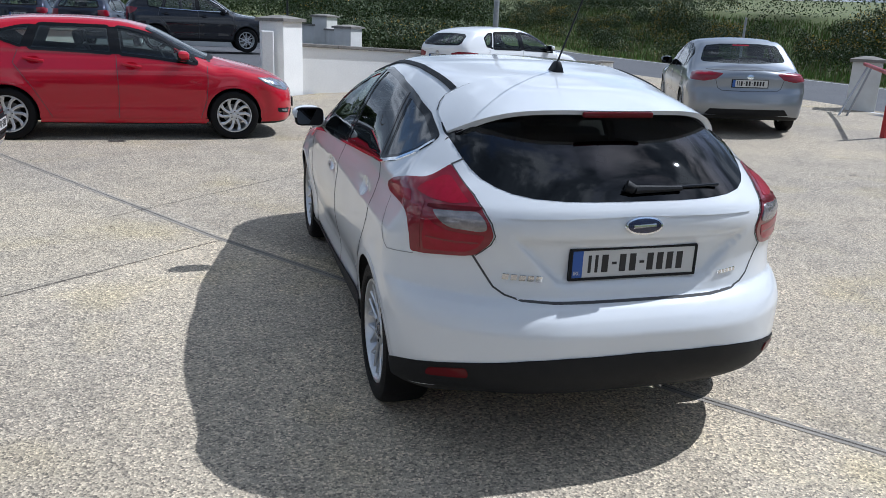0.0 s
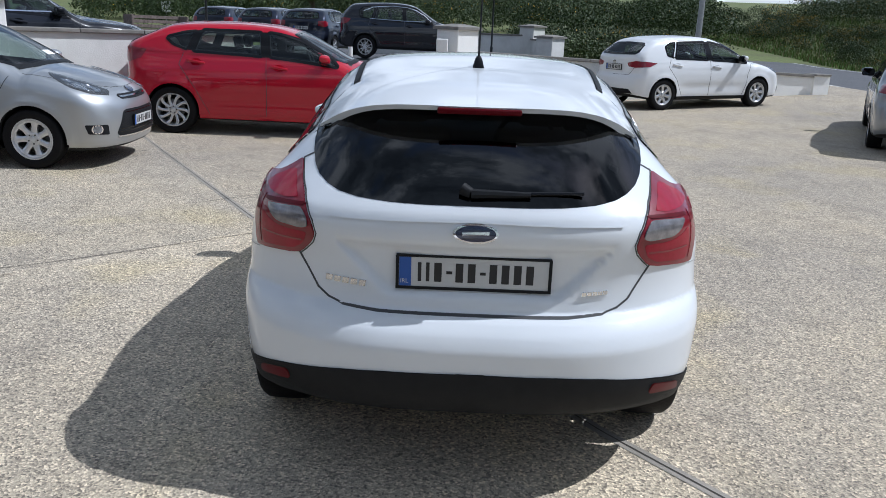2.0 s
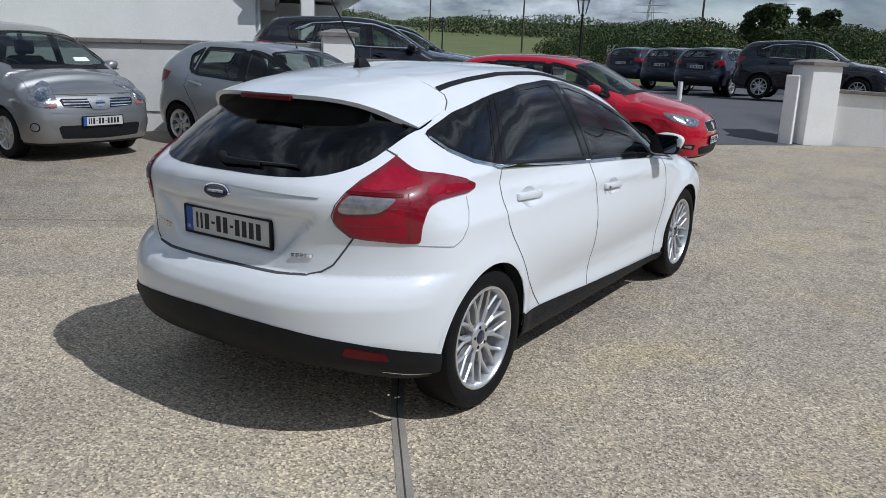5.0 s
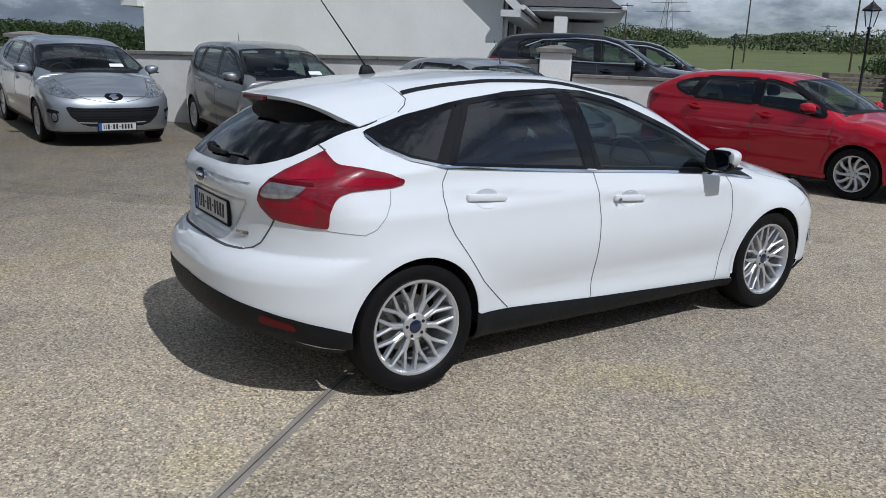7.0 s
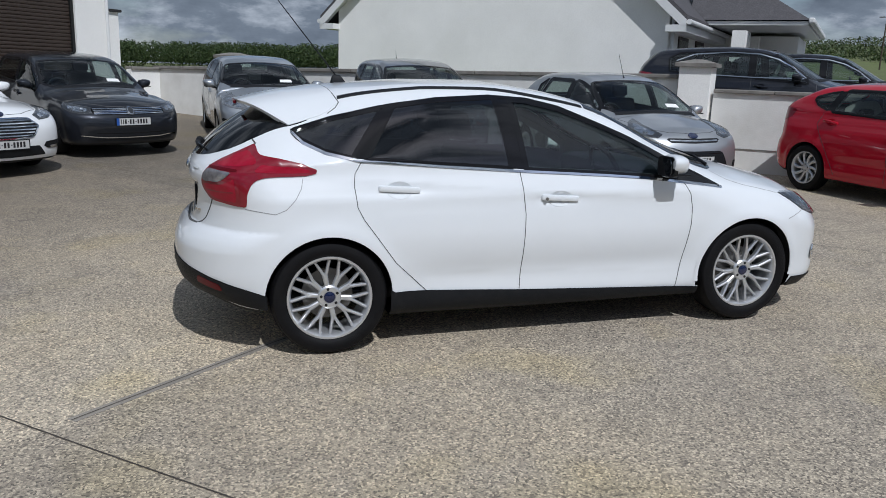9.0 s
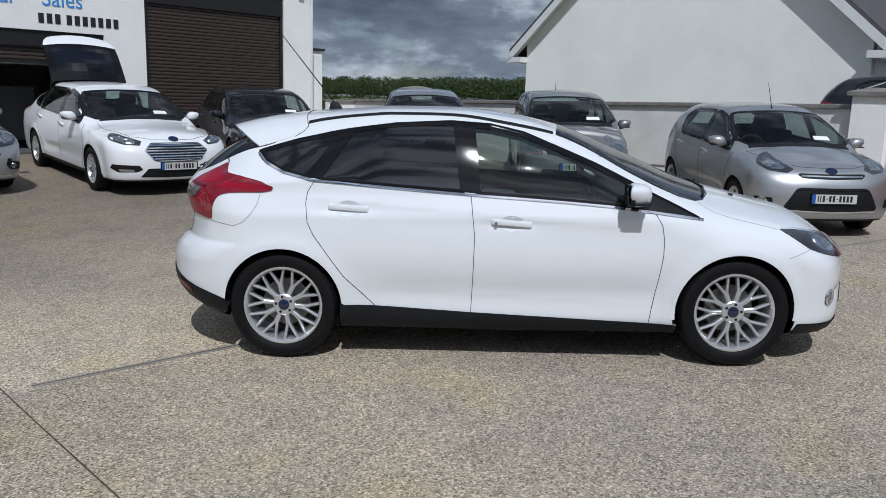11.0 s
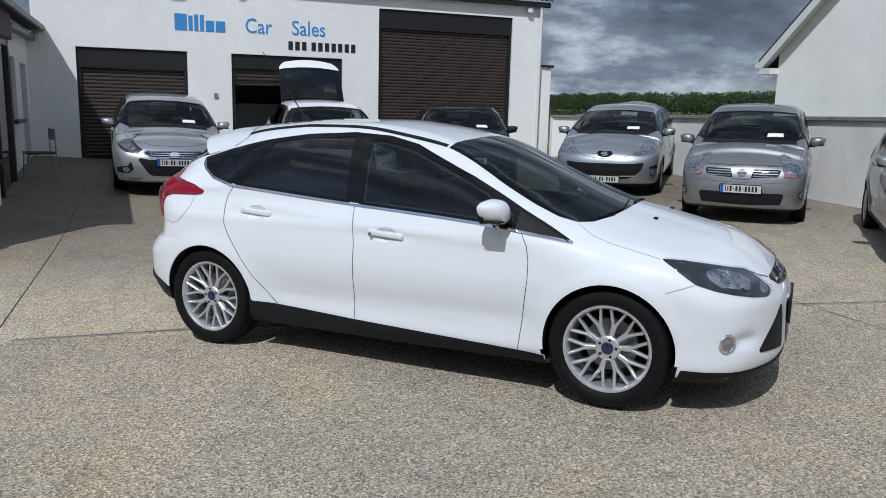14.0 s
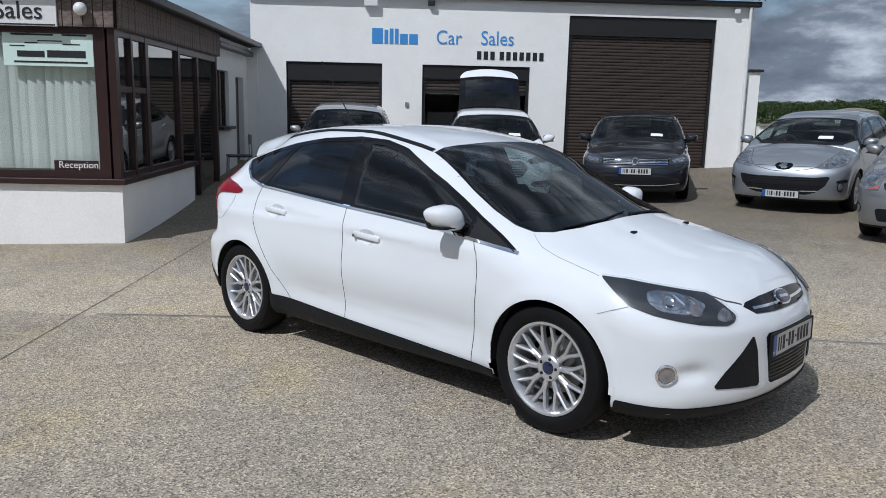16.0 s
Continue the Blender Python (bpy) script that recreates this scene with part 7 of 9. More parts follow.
office = empty("reception_office")
ZS, ZW, ZE = 0.60, 2.42, 2.84
part("base_wall", rbox(-3.29, 0, -0.25, 0, -0.4, ZS), RENDER, office)
part("base_wall", rbox(-0.25, 0, -6.0, -0.25, -0.4, ZS), RENDER, office)
part("window_sill", rbox(-3.32, 0.06, -0.25, 0.06, ZS, ZS + 0.07, 0.008), FRAME, office)
part("window_sill", rbox(-0.25, 0.06, -6.0, -0.25, ZS, ZS + 0.07, 0.008), FRAME, office)
part("floor_slab", rbox(-8.3, -0.25, -6, -0.25, -0.4, 0.0), ASPHALT, office)
part("back_wall", rbox(-8.3, -0.1, -6.2, -6.0, -0.4, ZE), RENDER, office)
part("inner_wall", rbox(-5.3, -5.1, -6, -0.3, 0, ZE), RENDER, office)
part("ceiling", rbox(-8.3, -0.05, -6, -0.05, ZE - 0.1, ZE - 0.02), WHITE_PVC, office)
# frames on the side, from the corner to the doors
zf0 = ZS + 0.07
for u0, u1 in ((-0.12, 0.0), (-0.62, -0.55), (-1.22, -1.10), (-2.72, -2.60), (-5.1, -4.98)):
    part("window_frame", rbox(u0, u1, -0.09, -0.005, zf0 if u0 > -2.7 else 0.02, ZW), FRAME, office)
part("window_frame", rbox(-2.6, -0.12, -0.09, -0.01, ZW - 0.07, ZW), FRAME, office)
part("window_frame", rbox(-4.98, -2.72, -0.09, -0.01, ZW - 0.10, ZW), FRAME, office)
part("window_frame", rbox(-2.6, -0.12, -0.085, -0.012, zf0, zf0 + 0.07), FRAME, office)
part("window_frame", rbox(-1.10, -0.12, -0.085, -0.012, 1.70, 1.77), FRAME, office)
part("window_frame", rbox(-3.80, -3.70, -0.09, -0.012, 0.02, ZW - 0.1), FRAME, office)
for u0, u1, z0, z1 in ((-0.55, -0.12, 1.77, ZW - 0.07), (-1.10, -0.62, 1.77, ZW - 0.07), (-1.10, -0.12, zf0 + 0.07, 1.70), (-2.60, -1.22, zf0 + 0.07, ZW - 0.07), (-3.70, -2.72, 0.05, ZW - 0.1), (-4.98, -3.80, 0.05, ZW - 0.1)):
    part("pane", rbox(u0, u1, -0.055, -0.049, z0, z1), SHOP_GLASS, office)
part("door_step", rbox(-5.1, -3.33, -0.3, 0.1, -0.2, 0.02), CAP, office)
# front with blinds
part("window_frame", rbox(-0.09, -0.005, -0.25, -0.12, zf0, ZW), FRAME, office)
part("window_frame", rbox(-0.085, -0.01, -6.0, -0.25, ZW - 0.06, ZW), FRAME, office)
part("window_frame", rbox(-0.085, -0.01, -6.0, -0.25, zf0, zf0 + 0.09), FRAME, office)
part("window_frame", rbox(-0.085, -0.01, -2.6, -2.5, zf0 + 0.09, ZW - 0.06), FRAME, office)
for v0, v1 in ((-2.5, -0.25), (-6.0, -2.6)):
    pane = part("pane", rbox(-0.055, -0.049, v0, v1, zf0 + 0.09, ZW - 0.06), ROOM_GLASS, office)
    pane.visible_shadow = False
bm = bmesh.new()
vs0 = [bm.verts.new(c) for c in ((0, -0.060, 0), (0, 0.060, 0), (0.004, 0, 0), (0, -0.060, 1), (0, 0.060, 1), (0.004, 0, 1))]
bm.faces.new((vs0[0], vs0[2], vs0[5], vs0[3]))
bm.faces.new((vs0[2], vs0[1], vs0[4], vs0[5]))
BL = bpy.data.meshes.new("blind_slat")
bm.to_mesh(BL)
bm.free()
BL.materials.append(BLIND)
blinds = empty("vertical_blinds")
for i in range(44):
    o = new("blind_slat", BL)
    o.parent = blinds
    o.matrix_world = LOT @ Matrix.Translation((8.36 - 0.16, -10.44 - 0.30 - i * 0.105, zf0 + 0.10)) @ pose(0, 0, 0, 0, 0, random.uniform(14, 34)) @ Matrix.Diagonal((1, 1, ZW - 0.2 - zf0, 1))
tagged(blinds, "pale vertical blinds hanging behind the office window", "blinds")
# fascia of upright boards, sign and lamp
board = bpy.data.meshes.new("board")
bm = box_bm(-0.012, 0.012, 0, 0.108, 0, 1, bevel=0.004)
bm.to_mesh(board)
bm.free()
board.materials.append(WOOD)
for i in range(44):
    o = new("board", board)
    o.parent = office
    o.matrix_world = LOT @ Matrix.Translation((8.36 - 0.02 - i * 0.116, -10.44 + 0.035 + random.uniform(-0.004, 0.004), ZW + 0.01)) @ pose(0, 0, 0, 0, 0, 90) @ Matrix.Diagonal((1, 1, ZE - ZW - 0.02, 1))
for i in range(26):
    o = new("board", board)
    o.parent = office
    o.matrix_world = LOT @ Matrix.Translation((8.36 + 0.035 + random.uniform(-0.004, 0.004), -10.44 - 0.10 - i * 0.116, ZW + 0.01)) @ Matrix.Diagonal((1, 1, ZE - ZW - 0.02, 1))
part("fascia_backing", rbox(-5.1, 0.015, -0.05, 0.018, ZW, ZE), FRAME, office)
part("fascia_backing", rbox(-0.05, 0.018, -3.2, -0.05, ZW, ZE), FRAME, office)
bm = bmesh.new()
ring = [(-8.8, 0.20, ZE), (0.16, 0.20, ZE), (0.16, -6.4, ZE), (-8.8, -6.4, ZE)]
lo = [bm.verts.new(LOT @ Vector((8.36 + a, -10.44 + b, c))) for a, b, c in ring]
hi = [bm.verts.new(LOT @ Vector((8.36 + a, -10.44 + b, c))) for a, b, c in ((-7.0, -2.9, 4.1), (-2.6, -2.9, 4.1), (-2.6, -3.1, 4.1), (-7.0, -3.1, 4.1))]
for i in range(4):
    bm.faces.new((lo[i], lo[(i + 1) % 4], hi[(i + 1) % 4], hi[i]))
bm.faces.new(hi)
bm.faces.new(lo[::-1])
part("roof", bm, SLATE, office)
for b in ((-8.8, 0.23, 0.16, 0.23), (0.12, 0.19, -6.4, 0.16)):
    part("gutter", rbox(b[0], b[1], b[2], b[3], ZE - 0.02, ZE + 0.09, 0.02), GUTTER, office)
sign = part("sign_board", rbox(0.05, 0.075, -2.6, -0.62, 2.42, 2.79, 0.004), WHITE_PVC, office)


def on_office(v, z, u=0.08):
    return LOT @ Matrix.Translation((8.36 + u, -10.44 + v, z)) @ pose(0, 0, 0, 90, 0, 90)


words("Sales", 0.28, on_office(-1.32, 2.50), BLACK_LETTER, office, "lettering")
part("sign_edge", rbox(0.076, 0.079, -2.58, -0.64, 2.43, 2.445), BLACK_LETTER, office)
part("banner", rbox(-0.046, -0.042, -1.30, -0.27, 1.98, 2.35), PALE_SIGN, office)
bm = bmesh.new()
for v0, v1, z0, z1 in ((-0.80, -0.36, 2.080, 2.160), (-1.14, -0.83, 2.080, 2.150), (-1.18, -0.34, 2.015, 2.035), (-1.20, -0.72, 2.325, 2.345), (-0.62, -0.34, 2.325, 2.345), (-1.22, -1.05, 2.200, 2.212), (-1.05, -0.90, 2.235, 2.247), (-0.90, -0.62, 2.260, 2.272), (-0.62, -0.42, 2.225, 2.237)):
    add_box(bm, 8.36 - 0.041, 8.36 - 0.038, -10.44 + v0, -10.44 + v1, z0, z1, LOT)
part("banner_writing", bm, BLACK_LETTER, office, "dark bars of banner writing")
part("name_plaque", rbox(-0.046, -0.040, -0.80, -0.28, zf0 + 0.09, zf0 + 0.21), FRAME, office)
words("Reception", 0.115, on_office(-0.75, zf0 + 0.12, -0.038), PAPER, office, "lettering", 0.002)
bm = bmesh.new()
bmesh.ops.create_uvsphere(bm, u_segments=16, v_segments=10, radius=0.075, matrix=LOT @ Matrix.Translation((8.36 + 0.12, -10.44 - 0.33, 2.62)))
part("camera_dome", bm, WHITE_PVC, office, smooth=True)
# lower office wing up to the garage
part("wing_wall", rbox(-8.34, -7.9, -0.35, -0.1, -0.3, 2.62), RENDER, office)
part("wing_wall", rbox(-7.1, -6.45, -0.35, -0.1, -0.3, 2.62), RENDER, office)
part("wing_wall", rbox(-5.45, -5.12, -0.35, -0.1, -0.3, 2.62), RENDER, office)
part("wing_wall", rbox(-7.9, -7.1, -0.35, -0.1, 2.15, 2.62), RENDER, office)
part("wing_wall", rbox(-6.45, -5.45, -0.35, -0.1, 2.22, 2.62), RENDER, office)
part("wing_wall", rbox(-6.45, -5.45, -0.35, -0.1, -0.3, 1.12), RENDER, office)
part("wing_door", rbox(-7.9, -7.1, -0.26, -0.21, 0.1, 2.15, 0.006), FRAME, office)
part("window_sill", rbox(-6.5, -5.4, -0.2, 0.02, 1.10, 1.16, 0.006), FRAME, office)
for b in ((-6.45, -6.37, 1.16, 2.22), (-5.53, -5.45, 1.16, 2.22), (-6.0, -5.93, 1.16, 2.22)):
    part("window_frame", rbox(b[0], b[1], -0.24, -0.17, b[2], b[3]), FRAME, office)
part("pane", rbox(-6.37, -5.53, -0.21, -0.204, 1.16, 2.2), ROOM_GLASS, office)
part("wing_wall", rbox(-8.355, -8.30, -0.10, 0.14, -0.3, 2.78), RENDER, office)
part("gutter", rbox(-8.29, -5.12, -0.1, 0.06, 2.62, 2.72, 0.02), GUTTER, office)
tagged(office, "white reception office with brown frames and a board fascia", "office")
# things by the office
chair = empty("metal_chair")
C = lot(3.10, -10.12)
cz = ground_z(C.x, C.y)
m = Matrix.Translation((C.x, C.y, cz)) @ Matrix.Rotation(A + 0.3, 4, "Z")
for x, y in ((-0.2, -0.2), (0.2, -0.2), (-0.2, 0.2), (0.2, 0.2)):
    bm = bmesh.new()
    add_tube(bm, m @ Vector((x * 1.1, y * 1.1, 0)), m @ Vector((x, y, 0.45 if y < 0 else 0.85)), 0.012)
    part("leg", bm, STEEL, chair, smooth=True)
part("seat", box_bm(-0.22, 0.22, -0.22, 0.22, 0.43, 0.465, m, bevel=0.012), IRON, chair)
part("backrest", box_bm(-0.21, 0.21, 0.19, 0.215, 0.66, 0.84, m, bevel=0.01), IRON, chair)
tagged(chair, "worn metal chair outside the office door", "chair")


# ---- house over the wall ----
house = empty("house")
HU0, HU1, HV0, HV1, HZ = 2.62, 11.1, 5.85, 15.5, 3.02
RU, RZ = (HU0 + HU1) / 2, HZ + 3.75
bm = bmesh.new()


def prism(bm, outline, v0, v1):
    a = [bm.verts.new(LOT @ Vector((u, v0, z))) for u, z in outline]
    b = [bm.verts.new(LOT @ Vector((u, v1, z))) for u, z in outline]
    bm.faces.new(a)
    bm.faces.new(b[::-1])
    for i in range(len(a)):
        j = (i + 1) % len(a)
        bm.faces.new((a[j], a[i], b[i], b[j]))


prism(bm, [(HU0, 0.2), (HU1, 0.2), (HU1, HZ), (RU, RZ), (HU0, HZ)], HV0, HV1)
bmesh.ops.recalc_face_normals(bm, faces=bm.faces)
part("wall", bm, RENDER, house)
sl = (RZ - HZ) / (RU - HU0)
for sg in (-1, 1):
    bm = bmesh.new()
    e = RU + sg * (RU - HU0 + 0.4)
    ez = RZ - sl * abs(e - RU)
    prism(bm, [(e, ez + 0.02), (RU, RZ + 0.02), (RU, RZ + 0.2), (e, ez + 0.2)], HV0 - 0.25, HV1 + 0.2)
    bmesh.ops.recalc_face_normals(bm, faces=bm.faces)
    part("roof", bm, SLATE, house)
    bm = bmesh.new()
    prism(bm, [(e, ez - 0.12), (RU, RZ - 0.12), (RU, RZ + 0.10), (e, ez + 0.10)], HV0 - 0.28, HV0 - 0.253)
    bmesh.ops.recalc_face_normals(bm, faces=bm.faces)
    part("bargeboard", bm, WHITE_PVC, house)
    bm = bmesh.new()
    prism(bm, [(e, ez - 0.02), (RU, RZ - 0.02), (RU, RZ + 0.015), (e, ez + 0.015)], HV0 - 0.25, HV0 - 0.004)
    bmesh.ops.recalc_face_normals(bm, faces=bm.faces)
    part("soffit", bm, WHITE_PVC, house)
    a, b = sorted((e, e - sg * 0.42))
    part("eaves_box", box_bm(a, b, HV0 - 0.28, HV1 + 0.2, ez - 0.14, ez + 0.0, LOT), WHITE_PVC, house)
    bm = bmesh.new()
    add_tube(bm, lot(e + sg * 0.05, HV0 - 0.25, ez + 0.06), lot(e + sg * 0.05, HV1 + 0.2, ez + 0.06), 0.055)
    part("gutter", bm, WHITE_PVC, house, smooth=True)
# porch and windows on the side towards the road
bm = bmesh.new()
add_tube(bm, lot(HU1 + 0.06, HV0 + 0.12, HZ - 0.1), lot(HU1 + 0.06, HV0 + 0.12, 0.5), 0.04)
part("downpipe", bm, WHITE_PVC, house, smooth=True)
for v0 in (6.9, 9.0):
    part("window", box_bm(HU1 - 0.02, HU1 + 0.03, v0, v0 + 1.1, 1.2, 2.5, LOT, bevel=0.01), FRAME, house)
    part("window_pane", box_bm(HU1 + 0.03, HU1 + 0.036, v0 + 0.08, v0 + 1.02, 1.28, 2.42, LOT), ROOM_GLASS, house)
for v0 in (7.9, 8.5, 10.6):
    part("pier", box_bm(HU1 + 1.0, HU1 + 1.3, v0, v0 + 0.3, 0.4, 2.7, LOT), RENDER, house)
part("porch_wall", box_bm(HU1, HU1 + 2.2, 11.2, 14.4, 0.4, 2.75, LOT), RENDER, house)
part("porch_window", box_bm(HU1 + 0.5, HU1 + 1.7, 11.17, 11.21, 1.3, 2.4, LOT), FRAME, house)
bm = bmesh.new()
ring = ((HU1 - 0.1, 8.2, 2.95), (HU1 + 2.6, 8.2, 2.95), (HU1 + 2.6, 14.8, 2.95), (HU1 - 0.1, 14.8, 2.95))
lo = [bm.verts.new(LOT @ Vector(c)) for c in ring]
hi = [bm.verts.new(LOT @ Vector(c)) for c in ((HU1 - 0.1, 9.6, 4.2), (HU1 + 0.6, 9.6, 4.2), (HU1 + 0.6, 13.4, 4.2), (HU1 - 0.1, 13.4, 4.2))]
for i in range(4):
    bm.faces.new((lo[i], lo[(i + 1) % 4], hi[(i + 1) % 4], hi[i]))
bm.faces.new(hi)
part("porch_roof", bm, SLATE, house)
part("porch_soffit", box_bm(HU1, HU1 + 2.55, 8.25, 14.75, 2.84, 2.93, LOT), WHITE_PVC, house)
part("porch_gutter", box_bm(HU1 + 2.55, HU1 + 2.68, 8.15, 14.85, 2.88, 3.0, LOT, bevel=0.03), WHITE_PVC, house)
tagged(house, "white rendered bungalow with slate roof behind the wall", "house")


# ---- hedges, banks, trees and what stands on the land ----
def leaf_material(name, base, spread=0.35, rough=0.6):
    m = material(name, base, rough=rough, vary=0.3, scale=0.8, island=spread, spec=0.25)
    return m


LEAF = leaf_material("green_leaves", (0.046, 0.068, 0.022))
# paler, greyer green: the haze of distance is put into the leaf colour
LEAF_HAZED = leaf_material("far_leaves", (0.105, 0.125, 0.06))
LEAF_DARK = leaf_material("dark_leaves", (0.035, 0.06, 0.018))
LEAF_LIGHT = leaf_material("spring_leaves", (0.080, 0.108, 0.034))
GORSE = leaf_material("gorse_flowers", (0.42, 0.26, 0.02))
STRAW = leaf_material("dry_grass_blades", (0.22, 0.19, 0.09))
BLADE = leaf_material("grass_blades", (0.11, 0.18, 0.04))
BARK = material("bark", (0.09, 0.07, 0.05), rough=0.9, vary=0.6, scale=8, bump=0.6, bump_scale=30)


def leaves(name, blobs, count, size, mat, seed, flat=0.0, parent=None, label="", kind=None):
    """Many small leaves over the skins of soft blobs (centre, radii)."""
    rng = np.random.default_rng(seed)
    B = np.array(blobs, float)
    area = (B[:, 3] * B[:, 4] + B[:, 3] * B[:, 5] + B[:, 4] * B[:, 5])
    pick = rng.choice(len(B), count, p=area / area.sum())
    d = rng.normal(size=(count, 3))
    d /= np.linalg.norm(d, axis=1, keepdims=True)
    d[:, 2] = np.where(rng.random(count) < 0.75, np.abs(d[:, 2]), d[:, 2])
    r = (0.62 + 0.46 * rng.random(count) ** 0.6)[:, None]
    c = B[pick, :3] + d * B[pick, 3:] * r
    n = d + rng.normal(size=(count, 3)) * 0.9
    n /= np.linalg.norm(n, axis=1, keepdims=True)
    a = np.cross(n, rng.normal(size=(count, 3)))
    a /= np.linalg.norm(a, axis=1, keepdims=True)
    b = np.cross(n, a)
    s = size * (0.55 + 0.9 * rng.random(count))[:, None]
    V = np.stack([c - a * s, c + b * s * 0.45, c + a * s, c - b * s * 0.45], 1).reshape(-1, 3)
    F = np.arange(count * 4).reshape(-1, 4)
    ob = quads_part(name, V, F, mat, parent, label)
    return ob


def blades(name, pts, height, mat, seed, label, category="grass"):
    """Upright blades at points of the ground."""
    rng = np.random.default_rng(seed)
    P = np.array(pts, float)
    n = len(P)
    a = rng.uniform(0, 2 * np.pi, n)
    h = height * (0.4 + 0.9 * rng.random(n))
    w = 0.02 + 0.02 * rng.random(n)
    t = np.stack([np.cos(a), np.sin(a), np.zeros(n)], 1)
    lean = rng.normal(size=(n, 3)) * 0.25
    lean[:, 2] = 1
    tip = P + lean * h[:, None]
    V = np.stack([P - t * w[:, None], P + t * w[:, None], tip + t * w[:, None] * 0.2, tip - t * w[:, None] * 0.2], 1).reshape(-1, 3)
    ob = quads_part(name, V, np.arange(n * 4).reshape(-1, 4), mat)
    return tagged(ob, label, category, kind="stuff")


rng = np.random.default_rng(5)


def thicket(x0, x1, y0, y1, n, r, h, seed):
    """Blobs of a thicket on the land in a box."""
    g = np.random.default_rng(seed)
    out = []
    for _ in range(n):
        x, y = g.uniform(x0, x1), g.uniform(y0, y1)
        k = g.uniform(0.6, 1.25)
        out.append((x, y, hill(x, y) + h * k * g.uniform(0.2, 0.75), r * k, r * k, h * k * 0.55))
    return out


def hedge(name, blobs, n_dark, n_mid, n_light, size, seed, label, gorse=0, mid=None):
    th = empty(name)
    leaves("shade_leaves", blobs, n_dark, size * 1.1, LEAF_DARK, seed, parent=th)
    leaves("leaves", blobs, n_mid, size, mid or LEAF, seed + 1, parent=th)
    leaves("young_leaves", blobs, n_light, size * 0.9, LEAF_LIGHT, seed + 2, parent=th)
    if gorse:
        top = [(x, y, z + c * 0.25, a, b, c * 0.9) for x, y, z, a, b, c in blobs if (int(x * 3) + int(y * 2)) % 3 == 0]
        leaves("flowers", top, gorse, size * 0.8, GORSE, seed + 3, parent=th)
    for o in th.children:
        tagged(o, kind="stuff")
    return tagged(th, label, "hedge", kind="stuff")


# bank beyond the road: bramble and gorse, with a gap to the fields
ROADX = lambda y: 18.9 + 0.055 * (y - 10)
bank = []
y = -6.0
while y < 125:
    big = random.random() < 0.45
    for _ in range(9 if big else 5):
        k = random.uniform(0.55, 1.15) * (1.1 if big else 0.6)
        x, yy = ROADX(y) + random.uniform(1.6, 6.5), y + random.uniform(-1.6, 1.6)
        bank.append((x, yy, hill(x, yy) + 0.55 * k * random.uniform(0.3, 1.3), 1.0 * k, 1.15 * k, 1.0 * k))
    y += random.uniform(2.6, 5.2)
hedge("bank_hedge", bank, 110000, 120000, 40000, 0.042, 11, "overgrown bramble and gorse bank beyond the road", gorse=16000)
tall = [(ROADX(y) + random.uniform(8, 15), y, 4.7 + random.uniform(-1.2, 1.6), 2.3, 2.6, 2.6) for y in [random.uniform(-6, 44) for _ in range(95)] if not 30 < y < 33]
tall += [(ROADX(y) + random.uniform(8, 13), y, 3.9 + random.uniform(-0.8, 0.6), 2.3, 2.6, 2.0) for y in [random.uniform(44, 72) for _ in range(45)]]
hedge("field_hedge", tall, 70000, 80000, 26000, 0.07, 21, "tall hedge of scrub behind the roadside bank", gorse=6000)
verge = []
for _ in range(30000):
    y, d = random.uniform(-5, 75), random.uniform(0.0, 9.0) ** 1.0
    verge.append((ROADX(y) + d, y, max(ROAD_Z(0, y), hill(ROADX(y) + d, y)) + 0.03))
blades("verge_grass", verge, 0.27, BLADE, 3, "long green grass on the road verge")
blades("verge_straw", verge[::4], 0.34, STRAW, 4, "dry stalks in the road verge")
# hedge far behind the boundary wall
far = []
for i in range(102):
    u = -40 + i * 0.42
    q = lot(u + random.uniform(-0.3, 0.3), 19 + random.uniform(-0.8, 0.8))
    far.append((q.x, q.y, 1.60 + random.uniform(-0.05, 0.07), 0.9, 0.9, 0.95))
hedge("field_boundary_hedge", far, 70000, 80000, 22000, 0.05, 31, "clipped green hedge beyond the boundary wall")
# woods and scrub behind the upper yard
wood = []
for _ in range(230):
    a = random.uniform(-66, 8)
    d = random.uniform(150, 300)
    x, y = 3 + d * math.sin(radians(a)), -3 + d * math.cos(radians(a))
    k = random.uniform(0.6, 1.5)
    k *= 1.5 if random.random() < 0.12 else 0.75
    wood.append((x, y, hill(x, y) + 0.3 * k, 6.5 * k, 6.5 * k, 1.7 * k))
hedge("far_scrub", wood, 40000, 60000, 14000, 0.30, 41, "rough scrub and hedgerows across the far fields", mid=LEAF_HAZED)
near = []
for _ in range(95):
    a = random.uniform(-15, 12)
    d = random.uniform(42, 58)
    x, y = 3 + d * math.sin(radians(a)), -3 + d * math.cos(radians(a))
    k = random.uniform(0.4, 0.95)
    near.append((x, y, hill(x, y) + 0.5 * k, 2.4 * k, 2.4 * k, 1.35 * k))
# middle leaves take the haze-paled green here too
hedge("yard_edge_scrub", near, 60000, 70000, 26000, 0.075, 51, "scrub and brambles at the edge of the upper yard", gorse=1500, mid=LEAF_HAZED)


mid = []
for _ in range(120):
    a = random.uniform(-29, 14)
    d = random.uniform(60, 108)
    x, y = 3 + d * math.sin(radians(a)), -3 + d * math.cos(radians(a))
    k = random.uniform(0.5, 1.25) * (1.35 if -23.5 < a < -19.5 and d < 75 else 1.0) * min(1.0, 0.45 + (a + 29) / 12)
    mid.append((x, y, hill(x, y) + 1.1 * k, 2.6 * k, 2.6 * k, 2.1 * k))
